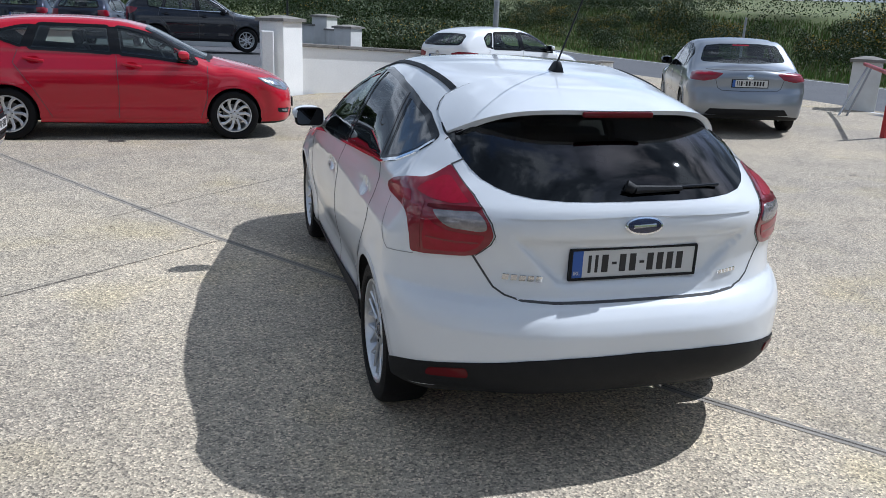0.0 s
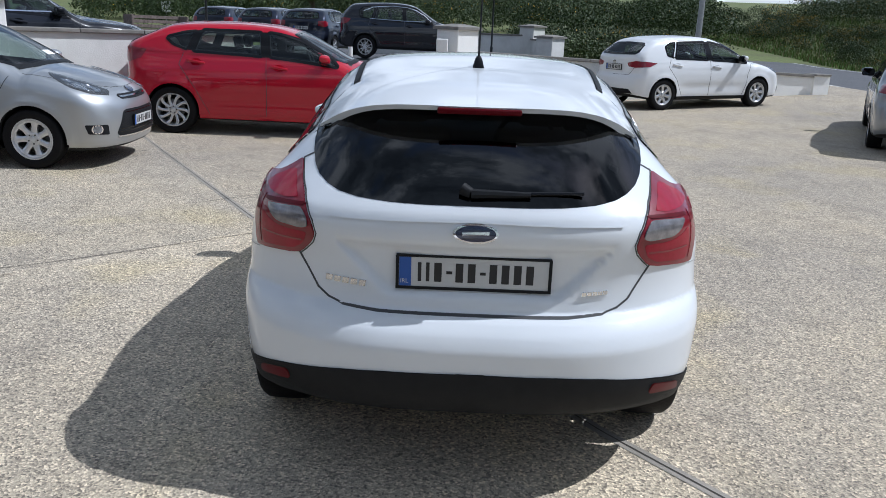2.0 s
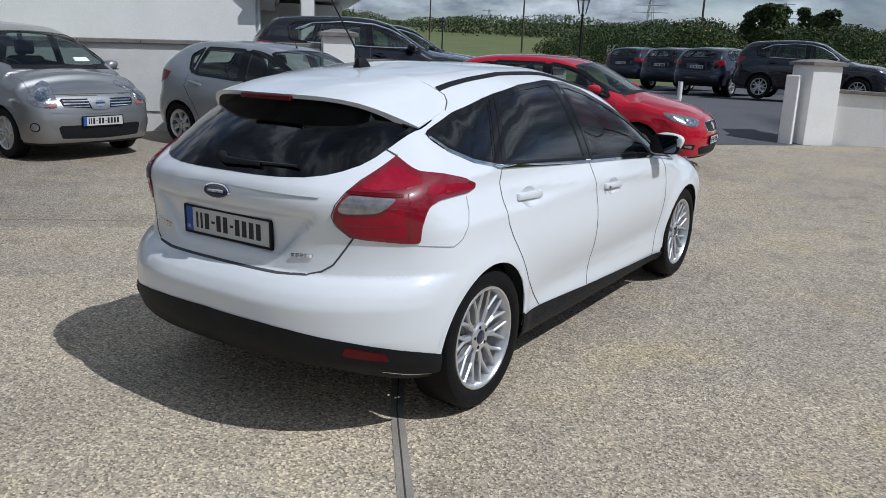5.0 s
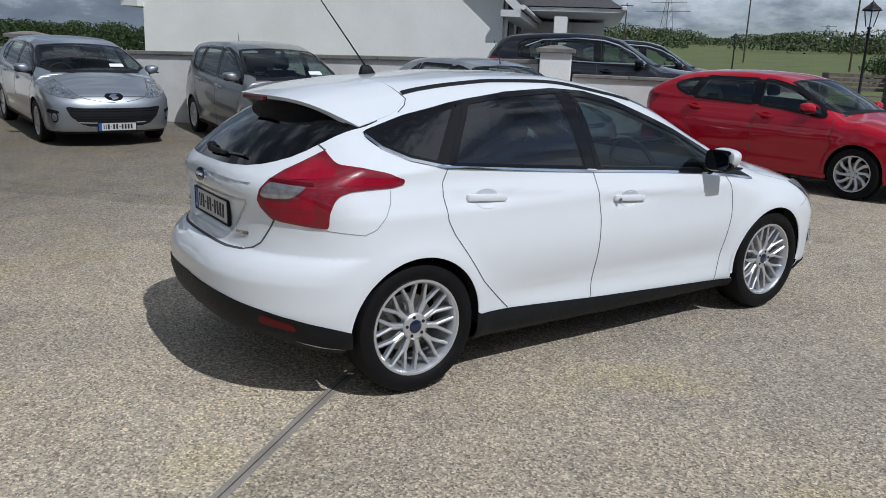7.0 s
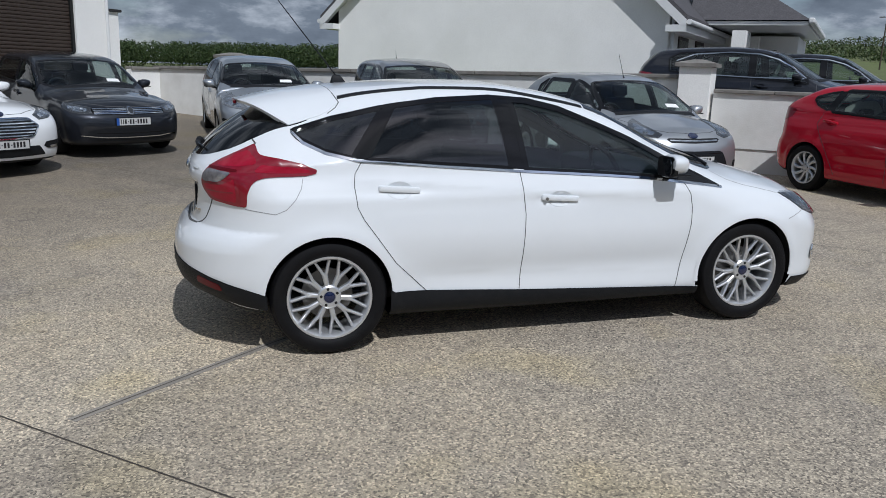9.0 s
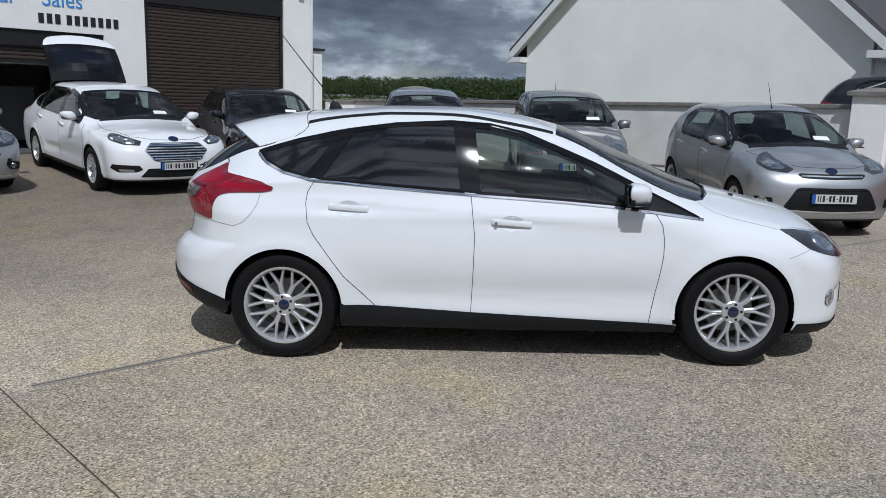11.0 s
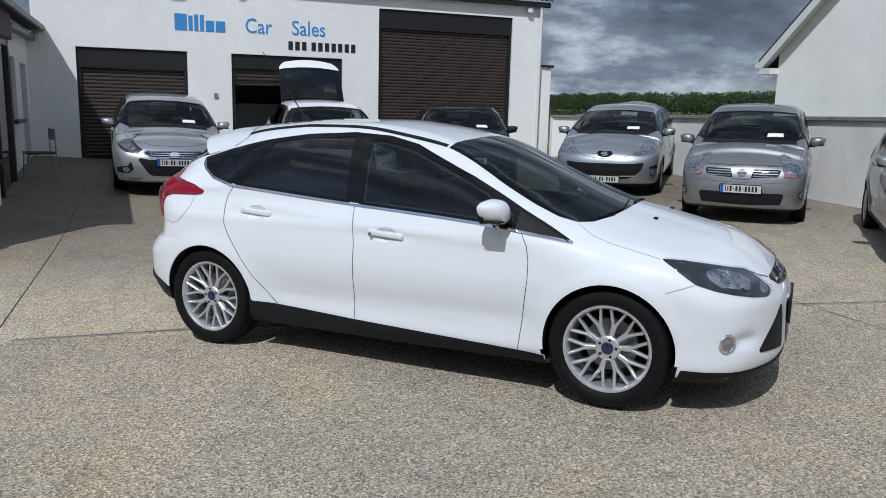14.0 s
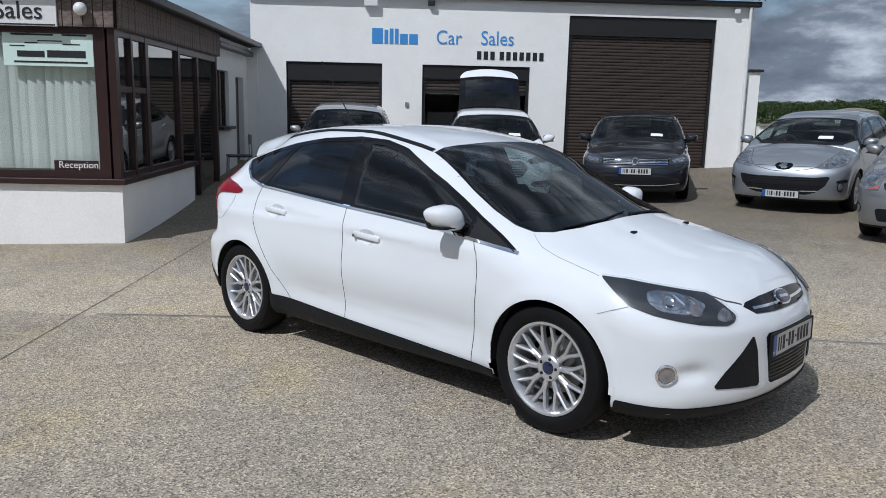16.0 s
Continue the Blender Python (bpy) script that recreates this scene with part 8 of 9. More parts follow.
hedge("rough_scrub", mid, 110000, 120000, 40000, 0.095, 61, "uneven scrub and young trees across the lawn", gorse=2500)


def tree(x, y, z, h, seed, label):
    """A tree: tapered trunk, limbs and a loose crown of leaves."""
    g = random.Random(seed)
    th = empty("tree")
    bm = bmesh.new()
    add_tube(bm, (x, y, z - 0.2), (x + 0.1, y, z + h * 0.55), 0.05 * h, 0.018 * h, 9)
    blobs = []
    for i in range(9):
        a = g.uniform(0, 6.28)
        z0 = z + h * g.uniform(0.25, 0.5)
        r = h * g.uniform(0.14, 0.30)
        q = (x + r * math.cos(a), y + r * math.sin(a), z + h * g.uniform(0.5, 0.92))
        add_tube(bm, (x, y, z0), q, 0.014 * h, 0.004 * h, 6)
        for _ in range(4):
            blobs.append((q[0] + g.uniform(-1, 1) * 0.08 * h, q[1] + g.uniform(-1, 1) * 0.08 * h, q[2] + g.uniform(-0.1, 0.08) * h, h * 0.10, h * 0.10, h * 0.09))
    part("trunk", bm, BARK, th, smooth=True)
    leaves("crown", blobs, 5200, 0.035 * h, LEAF, seed, parent=th)
    leaves("crown", blobs, 1500, 0.03 * h, LEAF_LIGHT, seed + 1, parent=th)
    return tagged(th, label, "tree", group="field trees")


def at_bearing(a, d):
    return 3.2 + d * math.sin(radians(a)), -3.7 + d * math.cos(radians(a))


for i, (a, d, h) in enumerate(((-13.5, 70, 5.5), (-10, 76, 5.0))):
    x, y = at_bearing(a, d)
    tree(x, y, hill(x, y), h, 100 + i, "leafy tree standing among the far hedgerows")


def pole(x, y, z, h, r, mat, label, name="utility_pole", arm=0.0, lean=(0, 0)):
    th = empty(name)
    bm = bmesh.new()
    add_tube(bm, (x, y, z), (x + lean[0], y + lean[1], z + h), r, r * 0.7, 10)
    part("shaft", bm, mat, th, smooth=True)
    if arm:
        part("crossarm", box_bm(-arm, arm, -0.06, 0.06, -0.06, 0.06, pose(x + lean[0] * 0.96, y + lean[1] * 0.96, z + h * 0.96, 0, 0, 35)), mat, th)
    return tagged(th, label, "pole", group="poles")


for a, d, h in ((-29.5, 90, 9), (-36, 105, 9), (-17.5, 75, 9.5), (-44, 120, 8)):
    x, y = at_bearing(a, d)
    pole(x, y, hill(x, y) - 1, h, 0.11, BARK, "tall wooden utility pole in the fields", arm=0.9 if d > 95 else 0)
pole(6.36, 17.85, 0.2, 7.5, 0.085, STEEL, "tall grey lighting column beside the road wall", name="lighting_column")
pole(9.5, 10.6, ground_z(9.0, 10.6), 1.75, 0.035, STEEL, "bare grey steel sign post, leaning a little", name="sign_post", lean=(0.06, 0.02))


def pylon(x, y, z, h):
    th = empty("pylon")
    bm = bmesh.new()
    w = h * 0.11
    for sx in (-1, 1):
        for sy in (-1, 1):
            add_tube(bm, (x + sx * w, y + sy * w, z), (x + sx * w * 0.15, y + sy * w * 0.15, z + h), 0.12, 0.08, 5)
    for k in range(7):
        t0, t1 = k / 7, (k + 1) / 7
        for sx, sy, ex, ey in ((-1, -1, 1, -1), (1, -1, 1, 1), (1, 1, -1, 1), (-1, 1, -1, -1)):
            f0, f1 = w * (1 - 0.85 * t0), w * (1 - 0.85 * t1)
            add_tube(bm, (x + sx * f0, y + sy * f0, z + h * t0), (x + ex * f1, y + ey * f1, z + h * t1), 0.06, seg=4)
    for k, l in ((0.72, 0.30), (0.85, 0.24), (0.97, 0.16)):
        add_tube(bm, (x - l * h, y - l * h * 0.5, z + k * h), (x + l * h, y + l * h * 0.5, z + k * h), 0.12, seg=5)
    part("lattice", bm, STEEL, th)
    return tagged(th, "grey lattice electricity pylon on the skyline", "pylon", group="pylons")


for a, d, h in ((-41.5, 330, 26), (-20.5, 300, 19), (-12, 330, 20), (-31.5, 420, 20)):
    x, y = at_bearing(a, d)
    pylon(x, y, 6.0, h)


def lamp_post(x, y, z, h, label):
    """An ornate black lamp: base, shaft, lantern and finial."""
    th = empty("street_lamp")
    prof = [(0, 0.10), (0.12, 0.10), (0.16, 0.06), (0.5, 0.045), (0.55, 0.06), (0.6, 0.035), (h - 0.62, 0.028), (h - 0.58, 0.06), (h - 0.55, 0.03)]
    v, q = revolve(prof, 14, "z")
    o = mesh_part("shaft", v, q, IRON, th, smooth=True)
    o.matrix_local = pose(x, y, z)
    bm = bmesh.new()
    for i in range(6):
        a = math.pi * 2 * i / 6
        b = math.pi * 2 * (i + 1) / 6
        add_tube(bm, (0.09 * math.cos(a), 0.09 * math.sin(a), h - 0.55), (0.17 * math.cos(a), 0.17 * math.sin(a), h - 0.2), 0.012, seg=5)
        add_tube(bm, (0.17 * math.cos(a), 0.17 * math.sin(a), h - 0.2), (0.17 * math.cos(b), 0.17 * math.sin(b), h - 0.2), 0.012, seg=5)
    o = part("lantern_frame", bm, IRON, th)
    o.matrix_local = pose(x, y, z)
    v, q = revolve([(h - 0.55, 0.085), (h - 0.2, 0.16)], 6, "z")
    o = mesh_part("lantern_glass", v, q, LAMP_GLASS, th)
    o.matrix_local = pose(x, y, z)
    v, q = revolve([(h - 0.2, 0.21), (h - 0.17, 0.20), (h - 0.06, 0.07), (h - 0.03, 0.05), (h, 0.012), (h + 0.06, 0.0)], 12, "z")
    o = mesh_part("lantern_cap", v, q, IRON, th)
    o.matrix_local = pose(x, y, z)
    return tagged(th, label, "street lamp", group="yard lamps")


lamp_post(-6.37, 15.02, 0.5, 2.75, "ornate black lamp post in the upper yard")
lamp_post(-19.0, 27.0, 0.9, 2.4, "ornate black lamp post by the lawn")
lamp_post(0.9, 24.2, 0.5, 3.6, "ornate black lamp post by the far entrance")
# bench and fence rails by the lawn
bench = empty("garden_bench")
m = pose(-10.2, 21.5, 0.55, 0, 0, 50)
for i in range(4):
    part("slat", box_bm(-1.0, 1.0, -0.02, 0.02, 0.62 + i * 0.14, 0.72 + i * 0.14, m, bevel=0.006), WOOD, bench)
for i in range(3):
    part("slat", box_bm(-1.0, 1.0, -0.12 - i * 0.14, -0.02 - i * 0.14, 0.45, 0.48, m, bevel=0.006), WOOD, bench)
for x in (-0.95, 0.95):
    part("bench_end", box_bm(x - 0.04, x + 0.04, -0.5, 0.05, 0, 1.15, m, bevel=0.02), WOOD, bench)
tagged(bench, "long weathered wooden bench by the lawn", "bench")
# road sign, far off
x, y = at_bearing(-23.5, 62)
rs = empty("road_sign")
bm = bmesh.new()
add_tube(bm, (x, y, hill(x, y) - 0.3), (x, y, hill(x, y) + 1.4), 0.04)
part("post", bm, STEEL, rs)
part("board", box_bm(-0.3, 0.3, -0.02, 0.02, 1.2, 1.9, pose(x, y, hill(x, y), 0, 0, 25), bevel=0.01), WHITE_PVC, rs)
tagged(rs, "small white road sign beside the far road", "road sign")
# far bungalow
x, y = at_bearing(-50.5, 260)
fh = empty("far_cottage")
part("wall", box_bm(-6, 6, -3.5, 3.5, 0, 3.2, pose(x, y, hill(x, y), 0, 0, 20)), RENDER, fh)
bm = bmesh.new()
mm = pose(x, y, hill(x, y), 0, 0, 20)
v = [bm.verts.new(mm @ Vector(c)) for c in ((-6.3, -3.8, 3.1), (6.3, -3.8, 3.1), (6.3, 3.8, 3.1), (-6.3, 3.8, 3.1), (-6.3, 0, 5.6), (6.3, 0, 5.6))]
for q in ((0, 1, 5, 4), (2, 3, 4, 5), (1, 2, 5), (3, 0, 4)):
    bm.faces.new([v[i] for i in q])
part("roof", bm, SLATE, fh)
for k in range(3):
    part("window", box_bm(-4 + k * 3.2, -2.8 + k * 3.2, -3.56, -3.5, 1.0, 2.2, mm), FRAME, fh)
tagged(fh, "small white cottage with a slate roof on the skyline", "cottage")
# red barrier and its white pillar at the road
q = LOT.inverted() @ Vector((11.35, 8.9, 0))
pillar(q.x, q.y, 0.55, -0.1, 1.36, "stained white pillar at the roadside barrier", mat=RENDER_OLD)
bar_th = empty("barrier_gate")
zb0 = ground_z(8.4, 5.3)
bm = bmesh.new()
add_box(bm, 8.42, 8.50, 5.26, 5.34, zb0, zb0 + 1.15, bevel=0.008)
part("post", bm, RED_STEEL, bar_th)
bm = bmesh.new()
add_tube(bm, (8.46, 5.3, zb0 + 0.95), (10.9, 8.5, zb0 + 1.02), 0.035)
part("rail", bm, RED_STEEL, bar_th, smooth=True)
bm = bmesh.new()
add_tube(bm, (10.3, 7.7, zb0 + 0.98), (10.1, 7.9, zb0 + 0.02), 0.02)
add_tube(bm, (10.7, 8.2, zb0 + 1.0), (9.9, 7.9, zb0 + 0.02), 0.02)
part("stay", bm, STEEL, bar_th, smooth=True)
tagged(bar_th, "red steel barrier gate standing at the roadside", "barrier")


# ---- the cars ----
def stand(x, y, heading, dz=0.0):
    """A car's pose on the yard: between its axles at (x, y), its nose at heading degrees from +x."""
    c, s = math.cos(radians(heading)), math.sin(radians(heading))
    zf, zr = ground_z(x + 1.3 * c, y + 1.3 * s), ground_z(x - 1.3 * c, y - 1.3 * s)
    zl, zt = ground_z(x - 0.75 * s, y + 0.75 * c), ground_z(x + 0.75 * s, y - 0.75 * c)
    return pose(x, y, (zf + zr) / 2 + dz, 0, 0, heading - 90) @ pose(0, 0, 0, math.degrees(math.atan2(zf - zr, 2.6)), math.degrees(math.atan2(zl - zt, 1.5)), 0)


HERO_AT = pose(0.008, 0, 0.002, 1.19, -0.28, 0)
hero, hero_body = make_car("hatchback", hatch_sheet(), "white five-door hatchback with multi-spoke alloy wheels", HERO_AT)


def hero_details(car, body):
    """Roof spoiler, aerial, rear wiper, brake light, washer jets, fog lamps and inner parts of the white hatchback."""
    xs, n = np.linspace(-1, 1, 41), 9
    ridge = Curve([(-1.2, 1.452), (-1.32, 1.445), (-1.43, 1.429), (-1.60, 1.397), (-1.76, 1.358), (-1.9, 1.32)])
    top, low = [], []
    for q in xs:
        a = abs(q)
        start, end = -1.268 + 0.05 * a ** 3, -1.765 + 0.265 * a ** 2.8
        for k in range(n):
            t = k / (n - 1)
            y = start + (end - start) * t
            g = min(max((start - y) / 0.085, 0.0), 1.0)
            x = q * (0.548 + 0.048 * g + 0.02 * t)
            z = float(ridge(y)) - (0.075 + 0.092 * g) * a ** (2.2 + 1.3 * g) + 0.004
            skin = float(body.project("top", [(x, y)])[0][2]) + 0.004
            k2 = min(t / 0.45, 1.0)
            z += (skin - z) * max(1 - k2 * k2 * (3 - 2 * k2), a ** 10)
            top.append((x, y, z))
            low.append((x * (1 - 0.02 * a), y + 0.012, z - 0.018 - 0.06 * (1 - t) - 0.02 * a ** 8))
    m = len(xs)
    V = top + low
    o = m * n
    F = []
    for i in range(m - 1):
        for k in range(n - 1):
            a = i * n + k
            F += [(a, a + 1, a + n + 1, a + n), (o + a, o + a + n, o + a + n + 1, o + a + 1)]
        e = i * n + n - 1
        F.append((e, o + e, o + e + n, e + n))
    for k in range(n - 1):
        F += [(k, o + k, o + k + 1, k + 1), ((m - 1) * n + k, (m - 1) * n + k + 1, o + (m - 1) * n + k + 1, o + (m - 1) * n + k)]
    sp = mesh_part("roof_spoiler", V, F, PAINT_WHITE, car)
    me = sp.data
    me.polygons.foreach_set("use_smooth", [True] * len(me.polygons))
    me.set_sharp_from_angle(angle=radians(35))
    bm = bmesh.new()
    zt = float(ridge(-1.762))
    add_box(bm, -0.15, 0.15, -1.772, -1.752, zt - 0.024, zt - 0.002, bevel=0.006)
    part("high_brake_light", bm, LAMP_DARK_RED, car)
    # aerial
    z0 = float(body.top(-1.13))
    bm = bmesh.new()
    vs = add_box(bm, -0.026, 0.026, -0.05, 0.05, -0.02, 0.045, bevel=0.012)
    for v in bm.verts:
        k = max(0.0, (v.co.z + 0.0) / 0.045)
        v.co.x *= 1 - 0.62 * k
        v.co.y = v.co.y * (1 - 0.55 * k) - 0.012 * k
    bmesh.ops.transform(bm, matrix=pose(0, -1.13, z0), verts=bm.verts)
    ae = part("aerial", bm, TRIM, car, smooth=True)
    bm = bmesh.new()
    add_tube(bm, (0, -1.135, z0 + 0.03), (0, -1.50, z0 + 0.50), 0.0045, 0.0025, 8)
    part("aerial_rod", bm, TRIM, ae)
    # rear wiper
    p = body.project("rear", [(-0.02, 1.088), (0.18, 1.088), (0.36, 1.092), (-0.05, 1.100)])
    N = body.grad(p)
    bm = bmesh.new()
    a, b, c, d = (Vector(q + k * 0.014) for q, k in zip(p, N))
    add_tube(bm, d, a, 0.024, 0.018, 10)
    add_tube(bm, a, b, 0.017, 0.010, 8)
    wp = part("rear_wiper", bm, TRIM, car, smooth=True)
    bm = bmesh.new()
    add_tube(bm, a.lerp(b, 0.3), c, 0.009, 0.006, 8)
    part("wiper_blade", bm, GLOSS_BLACK, wp)
    # front wipers and washer jets
    for x0, x1 in ((0.55, 0.05), (0.05, -0.45)):
        q = body.project("top", [(x0, 1.272 if abs(x0) < 0.3 else 1.185), ((x0 + x1) / 2, 1.258), (x1, 1.235)])
        nn = body.grad(q)
        bm = bmesh.new()
        a, b, c = (Vector(t + k * 0.008) for t, k in zip(q, nn))
        add_tube(bm, a, b, 0.008, 0.006, 8)
        add_tube(bm, b, c, 0.006, 0.004, 8)
        part("wiper", bm, TRIM, car, smooth=True)
    for x in (-0.29, 0.29):
        q = body.project("top", [(x, 1.442)])[0]
        part("washer_jet", box_bm(q[0] - 0.018, q[0] + 0.018, q[1] - 0.012, q[1] + 0.012, q[2] - 0.004, q[2] + 0.010, bevel=0.004), TRIM, car)
    # fog lamps in their bowls
    for sg in (1, -1):
        q = body.project("corner_front", body.to_corner("corner_front", [(0.745, 1.88, 0.40)]))[0]
        k = body.grad(q[None])[0]
        m = Matrix.Translation(Vector(q) * 1.0) @ Vector(k).to_track_quat("Z", "Y").to_matrix().to_4x4()
        mx = Matrix.Diagonal((sg, 1, 1, 1))
        for nm, prof, mat in (("fog_lamp_ring", [(0.004, 0.050), (0.012, 0.046), (0.010, 0.039), (0.004, 0.036)], CHROME), ("fog_lamp", [(0.006, 0.036), (0.003, 0.024), (0.010, 0.0)], LAMP_CLEAR)):
            v, f = revolve(prof, 24, "z")
            v = [tuple(mx @ (m @ Vector(c))) for c in v]
            mesh_part(nm, v, f if sg > 0 else [g[::-1] for g in f], mat, car, smooth=True)
        # projector lenses
        q = body.project("corner_front", body.to_corner("corner_front", [(0.625, 1.945, 0.678)]))[0]
        k = body.grad(q[None])[0]
        m = Matrix.Translation(Vector(q)) @ Vector(k).to_track_quat("Z", "Y").to_matrix().to_4x4()
        v, f = revolve([(0.009, 0.036), (0.014, 0.026), (0.013, 0.0)], 20, "z")
        v = [tuple(mx @ (m @ Vector(c))) for c in v]
        mesh_part("lamp_lens", v, f if sg > 0 else [g[::-1] for g in f], LAMP_CLEAR, car, smooth=True)


hero_details(hero, hero_body)

W16 = (0.316, 0.205, 0.205, "double")
TEN = (0.316, 0.216, 0.21, "ten")


def raised_tailgate(car, y, z, half, length, angle):
    """A tailgate standing open: black-edged glass with the white panel beyond it, curving down."""
    rows = []
    n = 12
    yy, zz, a = y, z, angle + 10
    for k in range(n + 1):
        t = k / n
        w = (half * (1 - 0.10 * t) - 0.04 * (1 - t)) * (1 - 0.22 * max(0, (t - 0.7) / 0.3) ** 2.5)
        rows.append([(x * w, yy - 0.05 * (1 - x * x) * 0, zz + 0.05 * (1 - x * x)) for x in np.linspace(-1, 1, 11)])
        a2 = a - 30 * t * t
        yy -= math.cos(radians(a2)) * length / n
        zz += math.sin(radians(a2)) * length / n

    def skin(name, r0, r1, mat, lift, x0=0, x1=11):
        P = np.array(rows[r0:r1 + 1])[:, x0:x1]
        h, w = P.shape[:2]
        V = np.concatenate([P.reshape(-1, 3) + (0, 0, lift), P.reshape(-1, 3) + (0, -0.02, lift - 0.04)])
        F = []
        for i in range(h - 1):
            for j in range(w - 1):
                q = i * w + j
                F += [(q, q + w, q + w + 1, q + 1), (h * w + q, h * w + q + 1, h * w + q + w + 1, h * w + q + w)]
        for j in range(w - 1):
            q = (h - 1) * w + j
            F += [(q, h * w + q, h * w + q + 1, q + 1), (j, j + 1, h * w + j + 1, h * w + j)]
        for i in range(h - 1):
            q = i * w
            F += [(q, h * w + q, h * w + q + w, q + w), (q + w - 1, q + 2 * w - 1, h * w + q + 2 * w - 1, h * w + q + w - 1)]
        ob = mesh_part(name, V, F, mat, car)
        return ob

    skin("raised_tailgate", 9, 12, PAINT_WHITE_B, 0.0)
    skin("tailgate_glass", 2, 8, GLASS_TINT, 0.0, 1, 10)
    for r0, r1, x0, x1 in ((0, 2, 0, 11), (8, 9, 0, 11), (2, 8, 0, 2), (2, 8, 9, 11)):
        skin("tailgate_frame", r0, r1, GLOSS_BLACK, 0.002, x0, x1)
    for sg in (-1, 1):
        bm = bmesh.new()
        add_tube(bm, (sg * half * 0.82, y - 0.35, z - 0.12), (sg * half * 0.80, rows[6][0][1], rows[6][0][2]), 0.012)
        part("gas_strut", bm, TRIM, car)


def L(*p):
    return list(p)


red = sheet(PAINT_RED, 2.636, 0.85, 0.777, 0.908, 1.485, 1.035, 1.03, 0.80, 1.10, 0.30, "hatch", TEN, glass_top=0.60, face=face_sport, sheet_paper=False, bowls=((0.45, 0.6),), lamp=L((0.82, 1.62, 0.80), (0.74, 1.80, 0.79), (0.60, 1.98, 0.755), (0.47, 2.08, 0.715), (0.50, 2.07, 0.665), (0.62, 2.0, 0.63), (0.74, 1.86, 0.66), (0.81, 1.70, 0.73)))
red["windows"][2]["poly"] = rounded([(-1.12, 1.105), (-1.0, 1.345), (-1.15, 1.325), (-1.36, 1.265), (-1.38, 1.235), (-1.30, 1.165)], 0.02)
red["patches"] = [k if k[0] != "side_skirt" else (*k[:3], PAINT_RED, *k[4:]) for k in red["patches"]]
red["patches"].append(("pillar_trim", "side", [(-1.135, 1.10), (-1.01, 1.098), (-0.91, 1.358), (-1.02, 1.352)], GLOSS_BLACK, 0.05, 0.003))
make_car("red_hatchback", red,
         "bright red five-door hatchback with silver ten-spoke wheels", stand(-2.70, 6.87, 5))
yf = 2.489 / 2 + 0.80
make_car("silver_hatchback", sheet(PAINT_SILVER, 2.489, 0.80, 0.66, 0.861, 1.48, 0.96, 1.0, 0.82, 1.15, 0.30, "hatch", (0.30, 0.20, 0.195, "seven"), face=face_small, lamp_mat=LAMP_CASE, aerial=(0.20, 0.34, 0.5),
         lamp=L((0.76, yf - 0.62, 0.93), (0.70, yf - 0.44, 0.90), (0.56, yf - 0.24, 0.84), (0.43, yf - 0.13, 0.78), (0.50, yf - 0.14, 0.74), (0.66, yf - 0.26, 0.76), (0.75, yf - 0.42, 0.82))),
         "silver small hatchback with large swept-back headlamps", stand(-5.6, 3.8, 3))
yf = 2.60 / 2 + 0.75
make_car("grey_mpv", sheet(PAINT_GREY, 2.60, 0.75, 0.73, 0.845, 1.55, 0.99, 1.06, 0.85, 1.32, 0.42, "hatch", (0.30, 0.195, 0.185, "cover"), glass_top=0.30, face=face_split, bowls=((0.5, 0.66),), nose=0.24, bonnet=[(0, 0.775), (0.3, 0.781), (0.50, 0.793)], aerial=(-1.28, 0.12, 0.35),
         wide=0.62, lamp=L((0.735, yf - 0.30, 0.820), (0.70, yf - 0.27, 0.895), (0.65, yf - 0.23, 0.925), (0.59, yf - 0.17, 0.905), (0.535, yf - 0.13, 0.840), (0.505, yf - 0.11, 0.740), (0.505, yf - 0.11, 0.650), (0.58, yf - 0.14, 0.635), (0.68, yf - 0.22, 0.660), (0.74, yf - 0.30, 0.720))),
         "warm grey compact people carrier with tall oval headlamps", stand(-8.33, 1.40, 0))
yf = 2.608 / 2 + 0.88
make_car("silver_family_hatchback", sheet(PAINT_SILVER_B, 2.608, 0.88, 0.79, 0.907, 1.46, 0.97, 1.01, 0.80, 1.32, 0.40, "hatch", (0.31, 0.20, 0.2, "cover"), face=face_mouth, bonnet=[(0, 0.640), (0.16, 0.648), (0.34, 0.68), (0.47, 0.715)],
         lamp=L((0.82, yf - 0.66, 0.91), (0.74, yf - 0.45, 0.875), (0.60, yf - 0.27, 0.805), (0.47, yf - 0.17, 0.735), (0.43, yf - 0.15, 0.705), (0.52, yf - 0.17, 0.69), (0.68, yf - 0.28, 0.71), (0.79, yf - 0.45, 0.755), (0.835, yf - 0.60, 0.83))),
         "blue-silver hatchback with a wide black mouth grille", stand(-10.34, -1.09, 5))
yf = 2.79 / 2 + 0.90
make_car("dark_saloon", sheet(PAINT_DARK, 2.79, 0.90, 1.07, 0.916, 1.45, 0.95, 0.98, 0.77, 1.05, 0.25, "sedan", W16, wide=0.8, face=face_wide,
         lamp_mat=LAMP_CASE, bowls=((0.3, 0.6), (0.6, 0.55)), lamp=L((0.83, yf - 0.52, 0.785), (0.74, yf - 0.32, 0.77), (0.60, yf - 0.19, 0.745), (0.54, yf - 0.15, 0.73), (0.55, yf - 0.14, 0.665), (0.66, yf - 0.19, 0.655), (0.77, yf - 0.30, 0.675), (0.83, yf - 0.46, 0.73))),
         "dark grey saloon with a chrome-barred grille", stand(-9.6, -4.16, 29))
yf = 2.85 / 2 + 0.95
